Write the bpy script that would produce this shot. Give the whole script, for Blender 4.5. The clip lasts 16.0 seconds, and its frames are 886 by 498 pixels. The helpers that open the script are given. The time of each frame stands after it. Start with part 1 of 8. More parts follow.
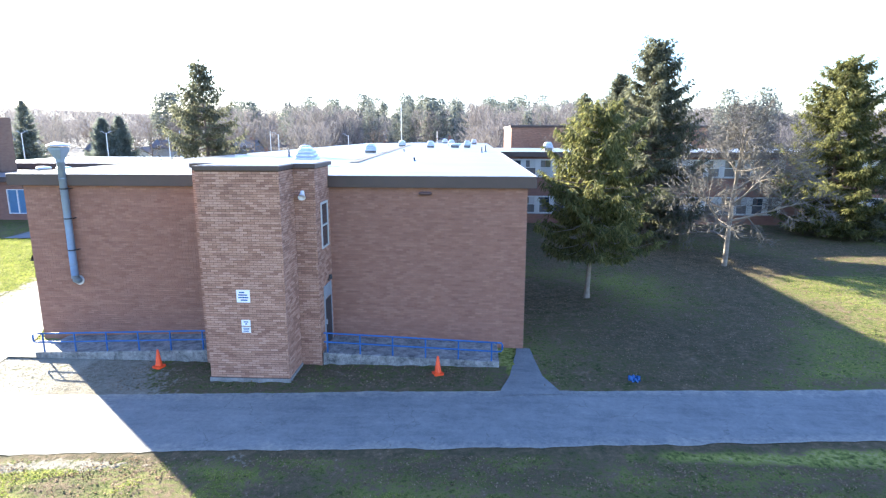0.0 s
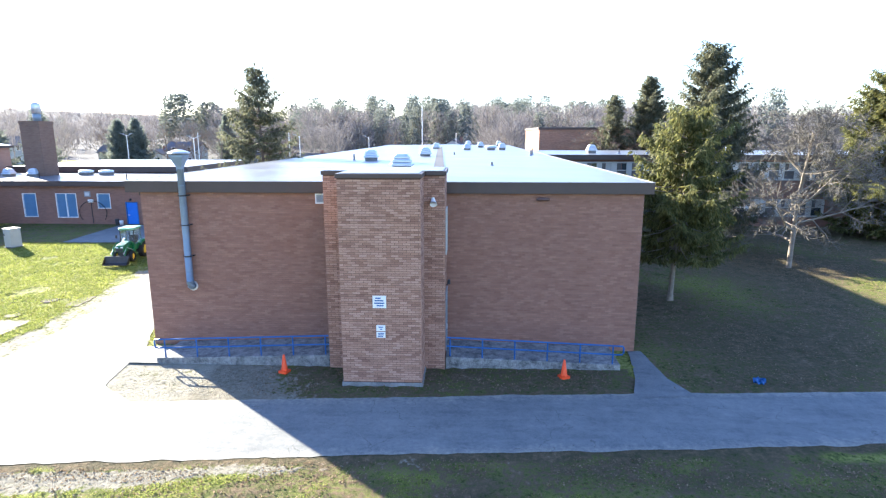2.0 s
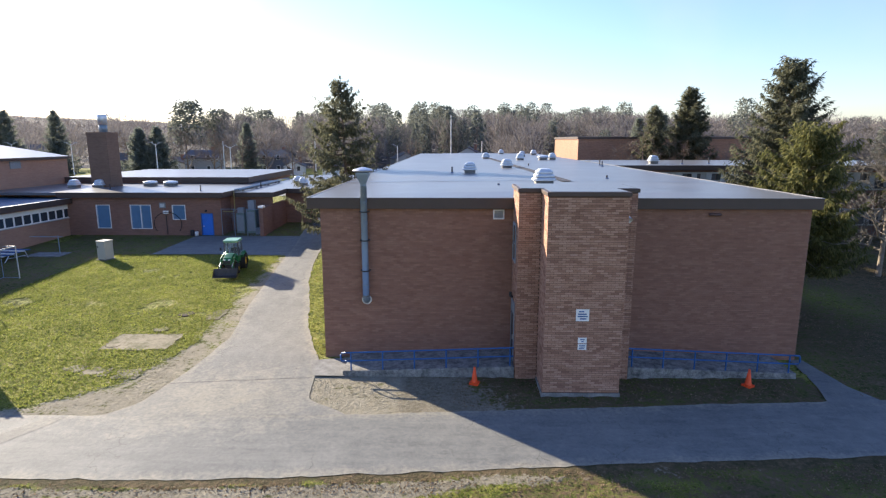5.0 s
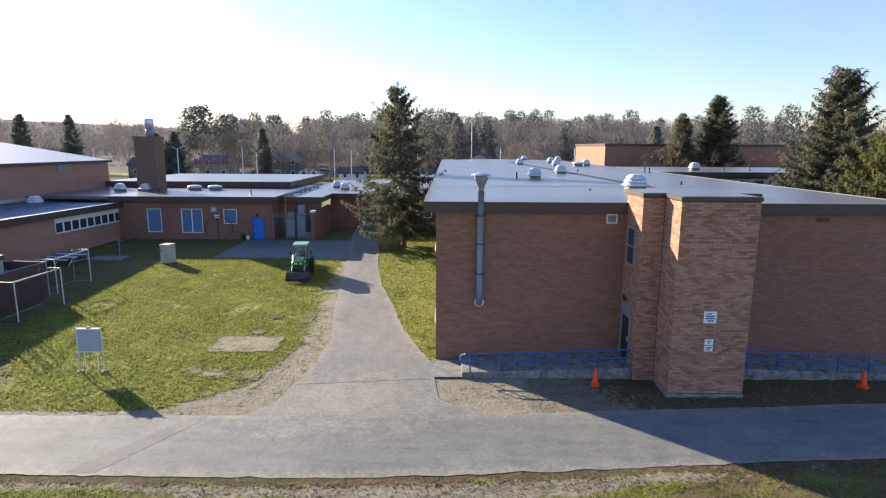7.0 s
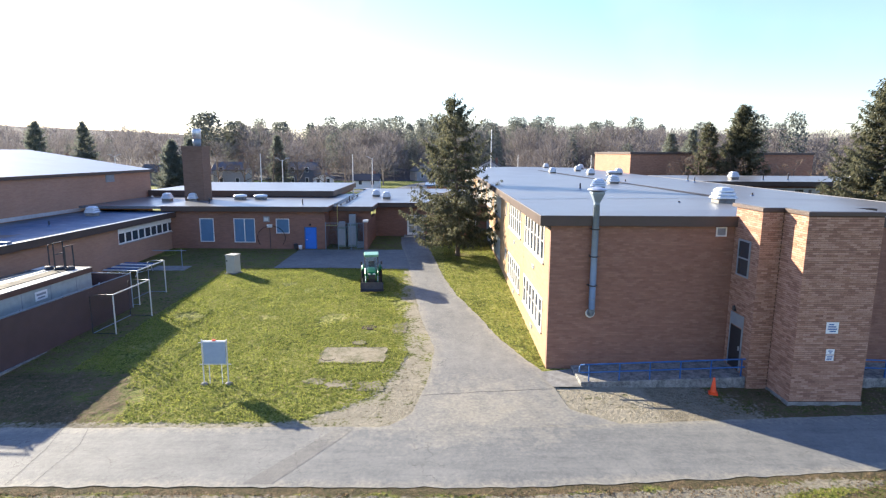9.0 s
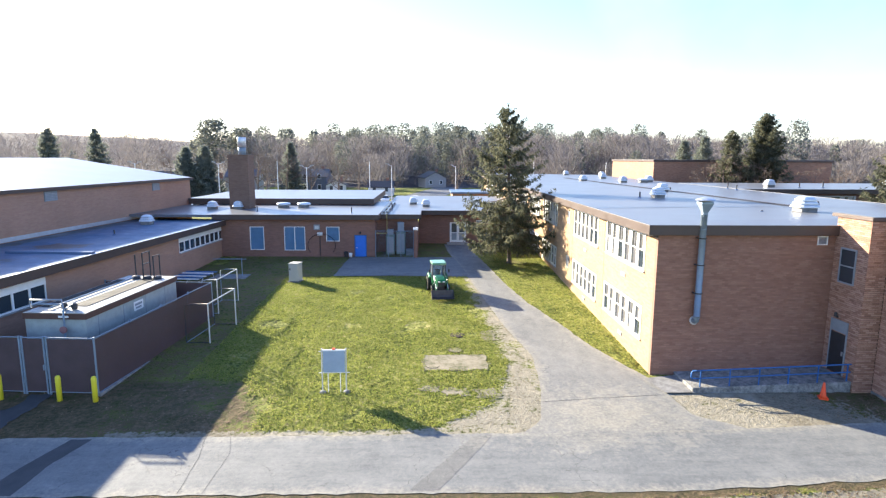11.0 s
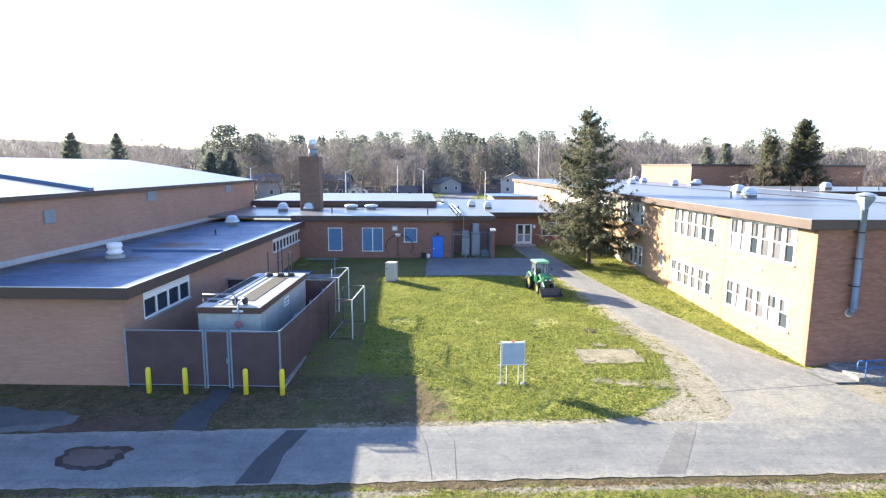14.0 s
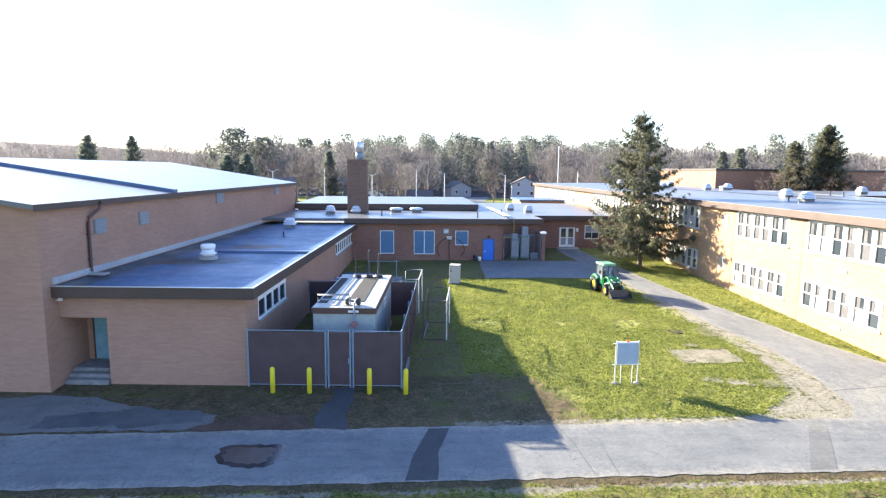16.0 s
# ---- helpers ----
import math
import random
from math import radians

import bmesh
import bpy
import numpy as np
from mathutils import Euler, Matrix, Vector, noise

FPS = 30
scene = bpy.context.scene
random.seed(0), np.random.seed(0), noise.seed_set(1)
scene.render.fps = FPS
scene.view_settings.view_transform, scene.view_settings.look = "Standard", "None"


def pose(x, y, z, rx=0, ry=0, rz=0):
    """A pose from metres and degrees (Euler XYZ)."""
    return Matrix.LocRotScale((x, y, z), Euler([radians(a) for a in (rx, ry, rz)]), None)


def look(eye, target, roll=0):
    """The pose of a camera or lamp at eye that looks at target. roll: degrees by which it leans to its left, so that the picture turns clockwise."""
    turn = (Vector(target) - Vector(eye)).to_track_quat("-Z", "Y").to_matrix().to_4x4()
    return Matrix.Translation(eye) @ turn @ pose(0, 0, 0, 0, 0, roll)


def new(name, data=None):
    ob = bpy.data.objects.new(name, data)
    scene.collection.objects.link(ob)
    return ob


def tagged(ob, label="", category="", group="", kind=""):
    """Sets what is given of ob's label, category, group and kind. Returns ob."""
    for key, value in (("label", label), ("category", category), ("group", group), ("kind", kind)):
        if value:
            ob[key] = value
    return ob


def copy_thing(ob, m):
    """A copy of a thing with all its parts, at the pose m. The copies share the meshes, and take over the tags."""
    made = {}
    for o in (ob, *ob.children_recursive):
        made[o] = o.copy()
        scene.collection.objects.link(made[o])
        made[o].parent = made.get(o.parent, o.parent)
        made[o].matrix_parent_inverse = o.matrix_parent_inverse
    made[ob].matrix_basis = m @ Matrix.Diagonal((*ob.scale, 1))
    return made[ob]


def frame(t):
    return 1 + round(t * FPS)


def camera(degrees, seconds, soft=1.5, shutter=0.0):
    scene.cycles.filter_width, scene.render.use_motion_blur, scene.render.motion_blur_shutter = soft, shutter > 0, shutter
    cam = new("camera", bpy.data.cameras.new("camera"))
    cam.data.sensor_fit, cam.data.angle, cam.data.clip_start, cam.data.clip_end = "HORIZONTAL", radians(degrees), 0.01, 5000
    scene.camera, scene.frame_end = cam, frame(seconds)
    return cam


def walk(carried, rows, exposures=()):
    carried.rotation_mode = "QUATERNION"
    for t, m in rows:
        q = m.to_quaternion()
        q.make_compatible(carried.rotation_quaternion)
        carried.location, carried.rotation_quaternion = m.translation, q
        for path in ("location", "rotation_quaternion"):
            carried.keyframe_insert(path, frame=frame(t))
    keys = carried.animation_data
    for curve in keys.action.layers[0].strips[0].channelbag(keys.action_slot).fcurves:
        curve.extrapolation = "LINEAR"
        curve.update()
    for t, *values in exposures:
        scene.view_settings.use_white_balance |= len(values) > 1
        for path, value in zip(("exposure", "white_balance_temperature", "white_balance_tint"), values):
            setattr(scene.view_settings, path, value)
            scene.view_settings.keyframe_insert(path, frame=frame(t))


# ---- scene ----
cam = camera(75.7, 16.0, 1.25)
PATH = [
    (0, (19.697, -24.06, 9.293), (19.595, -22.102, 8.898), 0.1),
    (0.5, (18.482, -24.227, 9.365), (18.378, -22.269, 8.968), -0.0),
    (1, (17.162, -24.4, 9.428), (17.064, -22.443, 9.032), -0.0),
    (1.5, (15.832, -24.514, 9.502), (15.739, -22.556, 9.107), -0.0),
    (2, (14.445, -24.618, 9.567), (14.362, -22.659, 9.173), -0.0),
    (2.5, (13.029, -24.738, 9.663), (12.952, -22.778, 9.273), 0.0),
    (3, (11.595, -24.891, 9.783), (11.528, -22.929, 9.397), 0.0),
    (3.5, (10.255, -25.037, 9.941), (10.196, -23.075, 9.555), 0.0),
    (4, (8.876, -25.204, 10.046), (8.822, -23.242, 9.662), -0.1),
    (6.5, (1.894, -25.947, 10.099), (1.877, -23.979, 9.742), 0.3),
    (7, (0.496, -26.074, 10.032), (0.483, -24.106, 9.679), 0.3),
    (7.5, (-1.084, -26.368, 9.962), (-1.084, -24.399, 9.614), 0.4),
    (8, (-2.573, -26.598, 10.032), (-2.565, -24.628, 9.688), 0.4),
    (8.5, (-3.992, -26.658, 10.258), (-3.978, -24.687, 9.917), 0.3),
    (9, (-5.324, -26.636, 10.466), (-5.307, -24.664, 10.131), 0.3),
    (11.5, (-12.606, -27.118, 10.689), (-12.547, -25.144, 10.376), 0.4),
    (12, (-14.066, -27.146, 10.657), (-14.001, -25.172, 10.345), 0.5),
    (12.5, (-15.5, -27.139, 10.546), (-15.428, -25.164, 10.241), 0.4),
    (13, (-17.002, -27.124, 10.402), (-16.921, -25.148, 10.101), 0.5),
    (13.5, (-18.474, -27.183, 10.191), (-18.386, -25.207, 9.897), 0.4),
    (14, (-19.97, -27.227, 10.07), (-19.875, -25.25, 9.781), 0.4),
    (14.5, (-21.433, -27.291, 9.954), (-21.332, -25.314, 9.671), 0.5),
    (15, (-22.887, -27.35, 9.88), (-22.781, -25.372, 9.603), 0.4),
    (15.5, (-24.347, -27.361, 9.904), (-24.234, -25.383, 9.63), 0.5),
    (16, (-25.838, -27.29, 9.926), (-25.715, -25.313, 9.652), 0.6),
]
EXPOSURES = [(0.0, 3.08, 5400, 21), (1.0, 2.99, 5400, 21), (2.0, 2.89, 5400, 21), (3.0, 2.52, 5550, 21), (4.0, 2.0, 5700, 23), (6.5, 1.5, 5850, 26), (7.5, 1.6, 5830, 26), (9.0, 1.97, 5760, 24), (12.0, 2.4, 5720, 22), (16.0, 2.57, 5720, 22)]
walk(cam, [(t, look(eye, target, roll)) for t, eye, target, roll in PATH], EXPOSURES)

# world and sun
SUN_EL, SUN_AZ = 19.66, -48.9          # azimuth from +y, towards +x
world = bpy.data.worlds.new("sky")
scene.world = world
world.use_nodes = True
wn = world.node_tree
wn.nodes.clear()
sky = wn.nodes.new("ShaderNodeTexSky")
sky.sky_type = "NISHITA"
sky.sun_disc = False
sky.sun_elevation = radians(SUN_EL)
sky.sun_rotation = radians(SUN_AZ)
sky.air_density, sky.dust_density, sky.ozone_density = 1.25, 0.4, 1.8
bg = wn.nodes.new("ShaderNodeBackground")
bg.inputs["Strength"].default_value = 0.070
wo = wn.nodes.new("ShaderNodeOutputWorld")
cool = wn.nodes.new("ShaderNodeMix")
cool.data_type, cool.blend_type = "RGBA", "MULTIPLY"
cool.inputs[0].default_value = 1.0
cool.inputs[7].default_value = (0.87, 0.97, 1.14, 1)
wn.links.new(sky.outputs[0], cool.inputs[6])
# thin high cloud: veils that pale the blue
tc = wn.nodes.new("ShaderNodeTexCoord")
veil = wn.nodes.new("ShaderNodeTexNoise")
veil.inputs["Scale"].default_value, veil.inputs["Detail"].default_value = 2.2, 6.0
wn.links.new(tc.outputs["Generated"], veil.inputs["Vector"])
grey = wn.nodes.new("ShaderNodeRGBToBW")
wn.links.new(cool.outputs[2], grey.inputs[0])
lift = wn.nodes.new("ShaderNodeMath")
lift.operation = "MULTIPLY"
lift.inputs[1].default_value = 1.18
wn.links.new(grey.outputs[0], lift.inputs[0])
amount = wn.nodes.new("ShaderNodeMapRange")
amount.inputs[1].default_value, amount.inputs[2].default_value, amount.inputs[3].default_value, amount.inputs[4].default_value = 0.50, 0.72, 0.0, 0.35
wn.links.new(veil.outputs[0], amount.inputs[0])
pale = wn.nodes.new("ShaderNodeMix")
pale.data_type = "RGBA"
wn.links.new(amount.outputs[0], pale.inputs[0])
wn.links.new(cool.outputs[2], pale.inputs[6])
wn.links.new(lift.outputs[0], pale.inputs[7])
wn.links.new(pale.outputs[2], bg.inputs["Color"])
wn.links.new(bg.outputs[0], wo.inputs["Surface"])
sun = new("sun", bpy.data.lights.new("sun", "SUN"))
sun.data.energy = 5.0
sun.data.angle = radians(0.6)
sun.data.color = (1.0, 0.885, 0.56)
sa, se = radians(SUN_AZ), radians(SUN_EL)
sdir = Vector((math.sin(sa) * math.cos(se), math.cos(sa) * math.cos(se), math.sin(se)))
sun.matrix_world = look(sdir * 60, (0, 0, 0))


# ---- materials ----
def node_mat(name):
    m = bpy.data.materials.new(name)
    m.use_nodes = True
    nt = m.node_tree
    nt.nodes.clear()
    out = nt.nodes.new("ShaderNodeOutputMaterial")
    b = nt.nodes.new("ShaderNodeBsdfPrincipled")
    nt.links.new(b.outputs[0], out.inputs["Surface"])
    return m, nt, b


def tex_noise(nt, vec, scale, detail=4.0, rough=0.55):
    n = nt.nodes.new("ShaderNodeTexNoise")
    n.inputs["Scale"].default_value = scale
    n.inputs["Detail"].default_value = detail
    n.inputs["Roughness"].default_value = rough
    nt.links.new(vec, n.inputs["Vector"])
    return n.outputs["Fac"]


def ramp(nt, fac, stops):
    r = nt.nodes.new("ShaderNodeValToRGB")
    el = r.color_ramp.elements
    while len(el) < len(stops):
        el.new(0.5)
    for e, (p, c) in zip(el, stops):
        e.position = p
        e.color = (*c, 1) if len(c) == 3 else c
    nt.links.new(fac, r.inputs["Fac"])
    return r.outputs["Color"]


def mix(nt, fac, a, b, mode="MIX"):
    n = nt.nodes.new("ShaderNodeMix")
    n.data_type = "RGBA"
    n.blend_type = mode
    for sock, v in ((n.inputs[0], fac), (n.inputs[6], a), (n.inputs[7], b)):
        if isinstance(v, (int, float)):
            sock.default_value = v
        elif isinstance(v, tuple):
            sock.default_value = (*v, 1)
        else:
            nt.links.new(v, sock)
    return n.outputs[2]


def math_node(nt, op, a, b=0.0):
    n = nt.nodes.new("ShaderNodeMath")
    n.operation = op
    for sock, v in ((n.inputs[0], a), (n.inputs[1], b)):
        if isinstance(v, (int, float)):
            sock.default_value = v
        else:
            nt.links.new(v, sock)
    return n.outputs[0]


def position(nt, local=False):
    if local:
        return nt.nodes.new("ShaderNodeTexCoord").outputs["Object"]
    return nt.nodes.new("ShaderNodeNewGeometry").outputs["Position"]


def bump(nt, b, height, strength, distance=0.02):
    n = nt.nodes.new("ShaderNodeBump")
    n.inputs["Strength"].default_value = strength
    n.inputs["Distance"].default_value = distance
    nt.links.new(height, n.inputs["Height"])
    nt.links.new(n.outputs[0], b.inputs["Normal"])


def plain(name, col, rough=0.6, metal=0.0, spread=0.25, scale=3.0, grain=40.0, bumpy=0.15, spec=0.4, local=False):
    """A surface of one main colour with stains and grain at two scales."""
    m, nt, b = node_mat(name)
    vec = position(nt, local)
    big = tex_noise(nt, vec, scale, 5)
    fine = tex_noise(nt, vec, grain, 3)
    dark = tuple(c * (1 - spread) for c in col)
    light = tuple(min(1.0, c * (1 + spread * 0.7)) for c in col)
    c1 = ramp(nt, big, [(0.3, dark), (0.7, light)])
    c2 = mix(nt, 0.35, c1, ramp(nt, fine, [(0.3, dark), (0.7, light)]))
    nt.links.new(c2, b.inputs["Base Color"])
    nt.links.new(ramp(nt, big, [(0.2, (rough * 0.85,) * 3), (0.8, (min(1, rough * 1.15),) * 3)]), b.inputs["Roughness"])
    b.inputs["Metallic"].default_value = metal
    b.inputs["Specular IOR Level"].default_value = spec
    bump(nt, b, fine, bumpy, 0.01)
    return m


def brick_mat(name, c1, c2, mortar, contrast=1.0, offset=0.5, bw=0.30, bh=0.0907, streak=0.5):
    """Long bricks in courses, laid along walls that run in x or y."""
    m, nt, b = node_mat(name)
    pos = position(nt)
    sep = nt.nodes.new("ShaderNodeSeparateXYZ")
    nt.links.new(pos, sep.inputs[0])
    along = math_node(nt, "ADD", sep.outputs[0], sep.outputs[1])
    com = nt.nodes.new("ShaderNodeCombineXYZ")
    nt.links.new(along, com.inputs[0])
    nt.links.new(sep.outputs[2], com.inputs[1])
    br = nt.nodes.new("ShaderNodeTexBrick")
    br.offset = offset
    br.inputs["Scale"].default_value = 1.0
    br.inputs["Brick Width"].default_value = bw
    br.inputs["Row Height"].default_value = bh
    br.inputs["Mortar Size"].default_value = 0.006
    br.inputs["Mortar Smooth"].default_value = 0.2
    br.inputs["Bias"].default_value = -0.1
    br.inputs["Color1"].default_value = (*c1, 1)
    br.inputs["Color2"].default_value = (*c2, 1)
    br.inputs["Mortar"].default_value = (*mortar, 1)
    nt.links.new(com.outputs[0], br.inputs["Vector"])
    # clumps of courses that came from different firings
    sc = nt.nodes.new("ShaderNodeVectorMath")
    sc.operation = "MULTIPLY"
    sc.inputs[1].default_value = (1.0, 7.0, 1.0)
    nt.links.new(com.outputs[0], sc.inputs[0])
    clump = tex_noise(nt, sc.outputs[0], 0.9, 4)
    wide = tex_noise(nt, pos, 0.25, 3)
    fine = tex_noise(nt, pos, 60, 3)
    tint = ramp(nt, clump, [(0.3, (0.72, 0.70, 0.70)), (0.52, (1.0, 1.0, 1.0)), (0.72, (1.28, 1.2, 1.12))])
    c = mix(nt, streak, br.outputs["Color"], tint, "MULTIPLY")
    c = mix(nt, 0.35, c, ramp(nt, wide, [(0.3, (0.7, 0.68, 0.66)), (0.7, (1.15, 1.12, 1.1))]), "MULTIPLY")
    c = mix(nt, 0.25, c, ramp(nt, fine, [(0.3, (0.75,) * 3), (0.7, (1.2,) * 3)]), "MULTIPLY")
    nt.links.new(c, b.inputs["Base Color"])
    b.inputs["Roughness"].default_value = 0.88
    b.inputs["Specular IOR Level"].default_value = 0.25
    hgt = math_node(nt, "SUBTRACT", math_node(nt, "MULTIPLY", fine, 0.25), br.outputs["Fac"])
    bump(nt, b, hgt, 0.5, 0.012)
    return m


def ground_mat(name, stops, scales=(0.35, 3.0, 30.0), rough=0.95, bumpy=0.6, dist=0.05):
    """Soil-like surfaces: a colour ramp over three mixed noises."""
    m, nt, b = node_mat(name)
    pos = position(nt)
    n1, n2, n3 = (tex_noise(nt, pos, s, 6, 0.6) for s in scales)
    f = math_node(nt, "ADD", math_node(nt, "MULTIPLY", n1, 0.45), math_node(nt, "ADD", math_node(nt, "MULTIPLY", n2, 0.3), math_node(nt, "MULTIPLY", n3, 0.25)))
    nt.links.new(ramp(nt, f, stops), b.inputs["Base Color"])
    b.inputs["Roughness"].default_value = rough
    b.inputs["Specular IOR Level"].default_value = 0.15
    bump(nt, b, n3, bumpy, dist)
    return m


BRICK = brick_mat("tan_brick", (0.372, 0.213, 0.139), (0.28, 0.154, 0.100), (0.298, 0.189, 0.131), streak=0.45)
BRICK_RED = brick_mat("red_brick", (0.262, 0.142, 0.105), (0.218, 0.118, 0.089), (0.235, 0.15, 0.115), streak=0.3)
# West wall only: BRICK made paler and yellower, sunlight put into its colour.
BRICK_WEST = brick_mat("sunlit_tan_brick", (0.42, 0.275, 0.155), (0.335, 0.213, 0.118), (0.36, 0.25, 0.155), streak=0.4)
BRICK_PINK = brick_mat("pink_brick", (0.40, 0.238, 0.166), (0.36, 0.208, 0.145), (0.335, 0.218, 0.162), streak=0.25)
FASCIA = plain("dark_fascia_metal", (0.074, 0.050, 0.041), 0.5, 0.0, 0.2, 1.2)
ROOF_WHITE = plain("pale_roof_membrane", (0.135, 0.138, 0.145), 0.34, 0.0, 0.2, 0.3, 12, 0.2, 0.45)
ROOF_GREY = plain("grey_roof_membrane", (0.105, 0.155, 0.245), 0.38, 0.0, 0.35, 0.5, 9, 0.15, 0.35)
EDGE_METAL = plain("dull_edge_metal", (0.20, 0.20, 0.21), 0.6, 0.3, 0.2, 2.0)
WHITE = plain("white_paint", (0.78, 0.77, 0.74), 0.5, 0, 0.08)
CONCRETE = plain("concrete", (0.36, 0.34, 0.31), 0.85, 0, 0.3, 1.6, 30, 0.4)
CONCRETE_STAINED = plain("stained_concrete", (0.215, 0.21, 0.20), 0.85, 0, 0.55, 2.2, 18, 0.5)
RAMP = ground_mat("blotched_ramp_concrete", [(0.37, (0.06, 0.062, 0.062)), (0.44, (0.135, 0.134, 0.128)), (0.51, (0.215, 0.211, 0.20)), (0.60, (0.33, 0.32, 0.30))], (2.2, 7.0, 28.0), 0.9, 0.5, 0.02)
GALV = plain("galvanised_steel", (0.22, 0.275, 0.33), 0.55, 0.3, 0.2, 2.5)
ALU = plain("weathered_aluminium", (0.58, 0.60, 0.63), 0.4, 0.7, 0.15, 3)
BLUE_RAIL = plain("blue_rail_paint", (0.026, 0.10, 0.28), 0.4, 0, 0.15)
BLUE_DOOR = plain("blue_door_paint", (0.03, 0.16, 0.60), 0.45, 0, 0.12)
DARK_STEEL = plain("dark_steel", (0.05, 0.05, 0.055), 0.5, 0.4)
RUST_BROWN = plain("brown_pipe_paint", (0.10, 0.055, 0.045), 0.5)
ORANGE = plain("orange_cone_plastic", (0.85, 0.09, 0.02), 0.45, 0, 0.15)
FADED_YELLOW = plain("faded_yellow_paint", (0.42, 0.36, 0.14), 0.5, 0, 0.15)
YELLOW = plain("yellow_bollard_paint", (0.72, 0.62, 0.03), 0.45, 0, 0.12)
SLAT = plain("brown_fence_slat", (0.082, 0.054, 0.056), 0.6, 0, 0.25, 1.5)
BEIGE = plain("beige_metal_box", (0.46, 0.435, 0.37), 0.5, 0, 0.1)
GREEN = plain("green_tractor_paint", (0.012, 0.135, 0.048), 0.35, 0, 0.15)
TYRE = plain("black_rubber", (0.02, 0.02, 0.02), 0.8, 0, 0.3)
WHEEL_YELLOW = plain("yellow_wheel_paint", (0.75, 0.5, 0.03), 0.4, 0, 0.15)
BARK = plain("grey_bark", (0.15, 0.115, 0.09), 0.95, 0, 0.45, 5, 40, 0.8)
BARK_PALE = plain("pale_bark", (0.215, 0.18, 0.14), 0.95, 0, 0.35, 5, 40, 0.6)
TWIG_PALE = plain("grey_brown_twigs", (0.15, 0.132, 0.108), 0.95, 0, 0.35)
TWIG = plain("winter_twigs", (0.20, 0.15, 0.115), 0.95, 0, 0.3)


def road_mat(name, stops, sand_at=None, rough=0.8, grain=(0.35, 2.6, 1.0)):
    """Worn asphalt with sand along its margins; sand_at = (x, y, rx, ry) names where more has been tracked onto it."""
    m, nt, b = node_mat(name)
    pos = position(nt)
    n1, n2, n3, n5 = (tex_noise(nt, pos, s_, 6, 0.65) for s_ in (0.22, 1.3, 60.0, 7.0))
    st = nt.nodes.new("ShaderNodeVectorMath")
    st.operation = "MULTIPLY"
    st.inputs[1].default_value = grain
    nt.links.new(pos, st.inputs[0])
    n4 = tex_noise(nt, st.outputs[0], 1.0, 8, 0.68)

    def total(*terms):
        out = 0.0
        for v_, k_ in terms:
            out = math_node(nt, "ADD", math_node(nt, "MULTIPLY", v_, k_), out)
        return out

    col = ramp(nt, total((n1, 0.20), (n4, 0.20), (n2, 0.18), (n5, 0.20), (n3, 0.22)), stops)
    # scattered pale stones in the worn binder
    col = mix(nt, ramp(nt, tex_noise(nt, pos, 130.0, 2), [(0.60, (0.0,) * 3), (0.72, (0.55,) * 3)]), col, (0.34, 0.325, 0.29))
    # fine meandering cracks
    vo = nt.nodes.new("ShaderNodeTexVoronoi")
    vo.feature = "DISTANCE_TO_EDGE"
    vo.inputs["Scale"].default_value = 0.42
    wob = nt.nodes.new("ShaderNodeVectorMath")
    wob.operation = "ADD"
    nt.links.new(pos, wob.inputs[0])
    wn_ = nt.nodes.new("ShaderNodeTexNoise")
    wn_.inputs["Scale"].default_value = 1.6
    wn_.inputs["Detail"].default_value = 5
    nt.links.new(pos, wn_.inputs["Vector"])
    nt.links.new(wn_.outputs["Color"], wob.inputs[1])
    nt.links.new(wob.outputs[0], vo.inputs["Vector"])
    line = ramp(nt, vo.outputs["Distance"], [(0.0, (1.0,) * 3), (0.006, (0.0,) * 3)])
    line = mix(nt, 1.0, line, ramp(nt, n1, [(0.46, (0.0,) * 3), (0.56, (0.75,) * 3)]), "MULTIPLY")
    col = mix(nt, line, col, (0.055, 0.052, 0.048))
    a = nt.nodes.new("ShaderNodeAttribute")
    a.attribute_name = "sand"
    rag = math_node(nt, "MULTIPLY", math_node(nt, "SUBTRACT", total((n2, 0.55), (n5, 0.45)), 0.5), 2.4)
    near = math_node(nt, "ADD", a.outputs["Fac"], rag)
    if sand_at:
        v = nt.nodes.new("ShaderNodeVectorMath")
        v.operation = "SUBTRACT"
        v.inputs[1].default_value = (sand_at[0], sand_at[1], 0)
        nt.links.new(pos, v.inputs[0])
        q = nt.nodes.new("ShaderNodeVectorMath")
        q.operation = "MULTIPLY"
        q.inputs[1].default_value = (1 / sand_at[2], 1 / sand_at[3], 0)
        nt.links.new(v.outputs[0], q.inputs[0])
        le = nt.nodes.new("ShaderNodeVectorMath")
        le.operation = "LENGTH"
        nt.links.new(q.outputs[0], le.inputs[0])
        spill = math_node(nt, "SUBTRACT", 1.0, le.outputs[1])
        near = math_node(nt, "MAXIMUM", near, math_node(nt, "ADD", spill, rag))
    mask = ramp(nt, near, [(0.36, (0.0,) * 3), (0.75, (0.42,) * 3), (1.15, (0.75,) * 3)])
    sand = ramp(nt, total((n3, 0.5), (n5, 0.5)), [(0.32, (0.185, 0.168, 0.130)), (0.5, (0.265, 0.245, 0.195)), (0.68, (0.345, 0.32, 0.26))])
    col = mix(nt, mask, col, sand)
    nt.links.new(col, b.inputs["Base Color"])
    b.inputs["Roughness"].default_value = rough
    b.inputs["Specular IOR Level"].default_value = 0.3
    bump(nt, b, total((n3, 0.6), (n5, 0.4)), 0.6, 0.02)
    return m


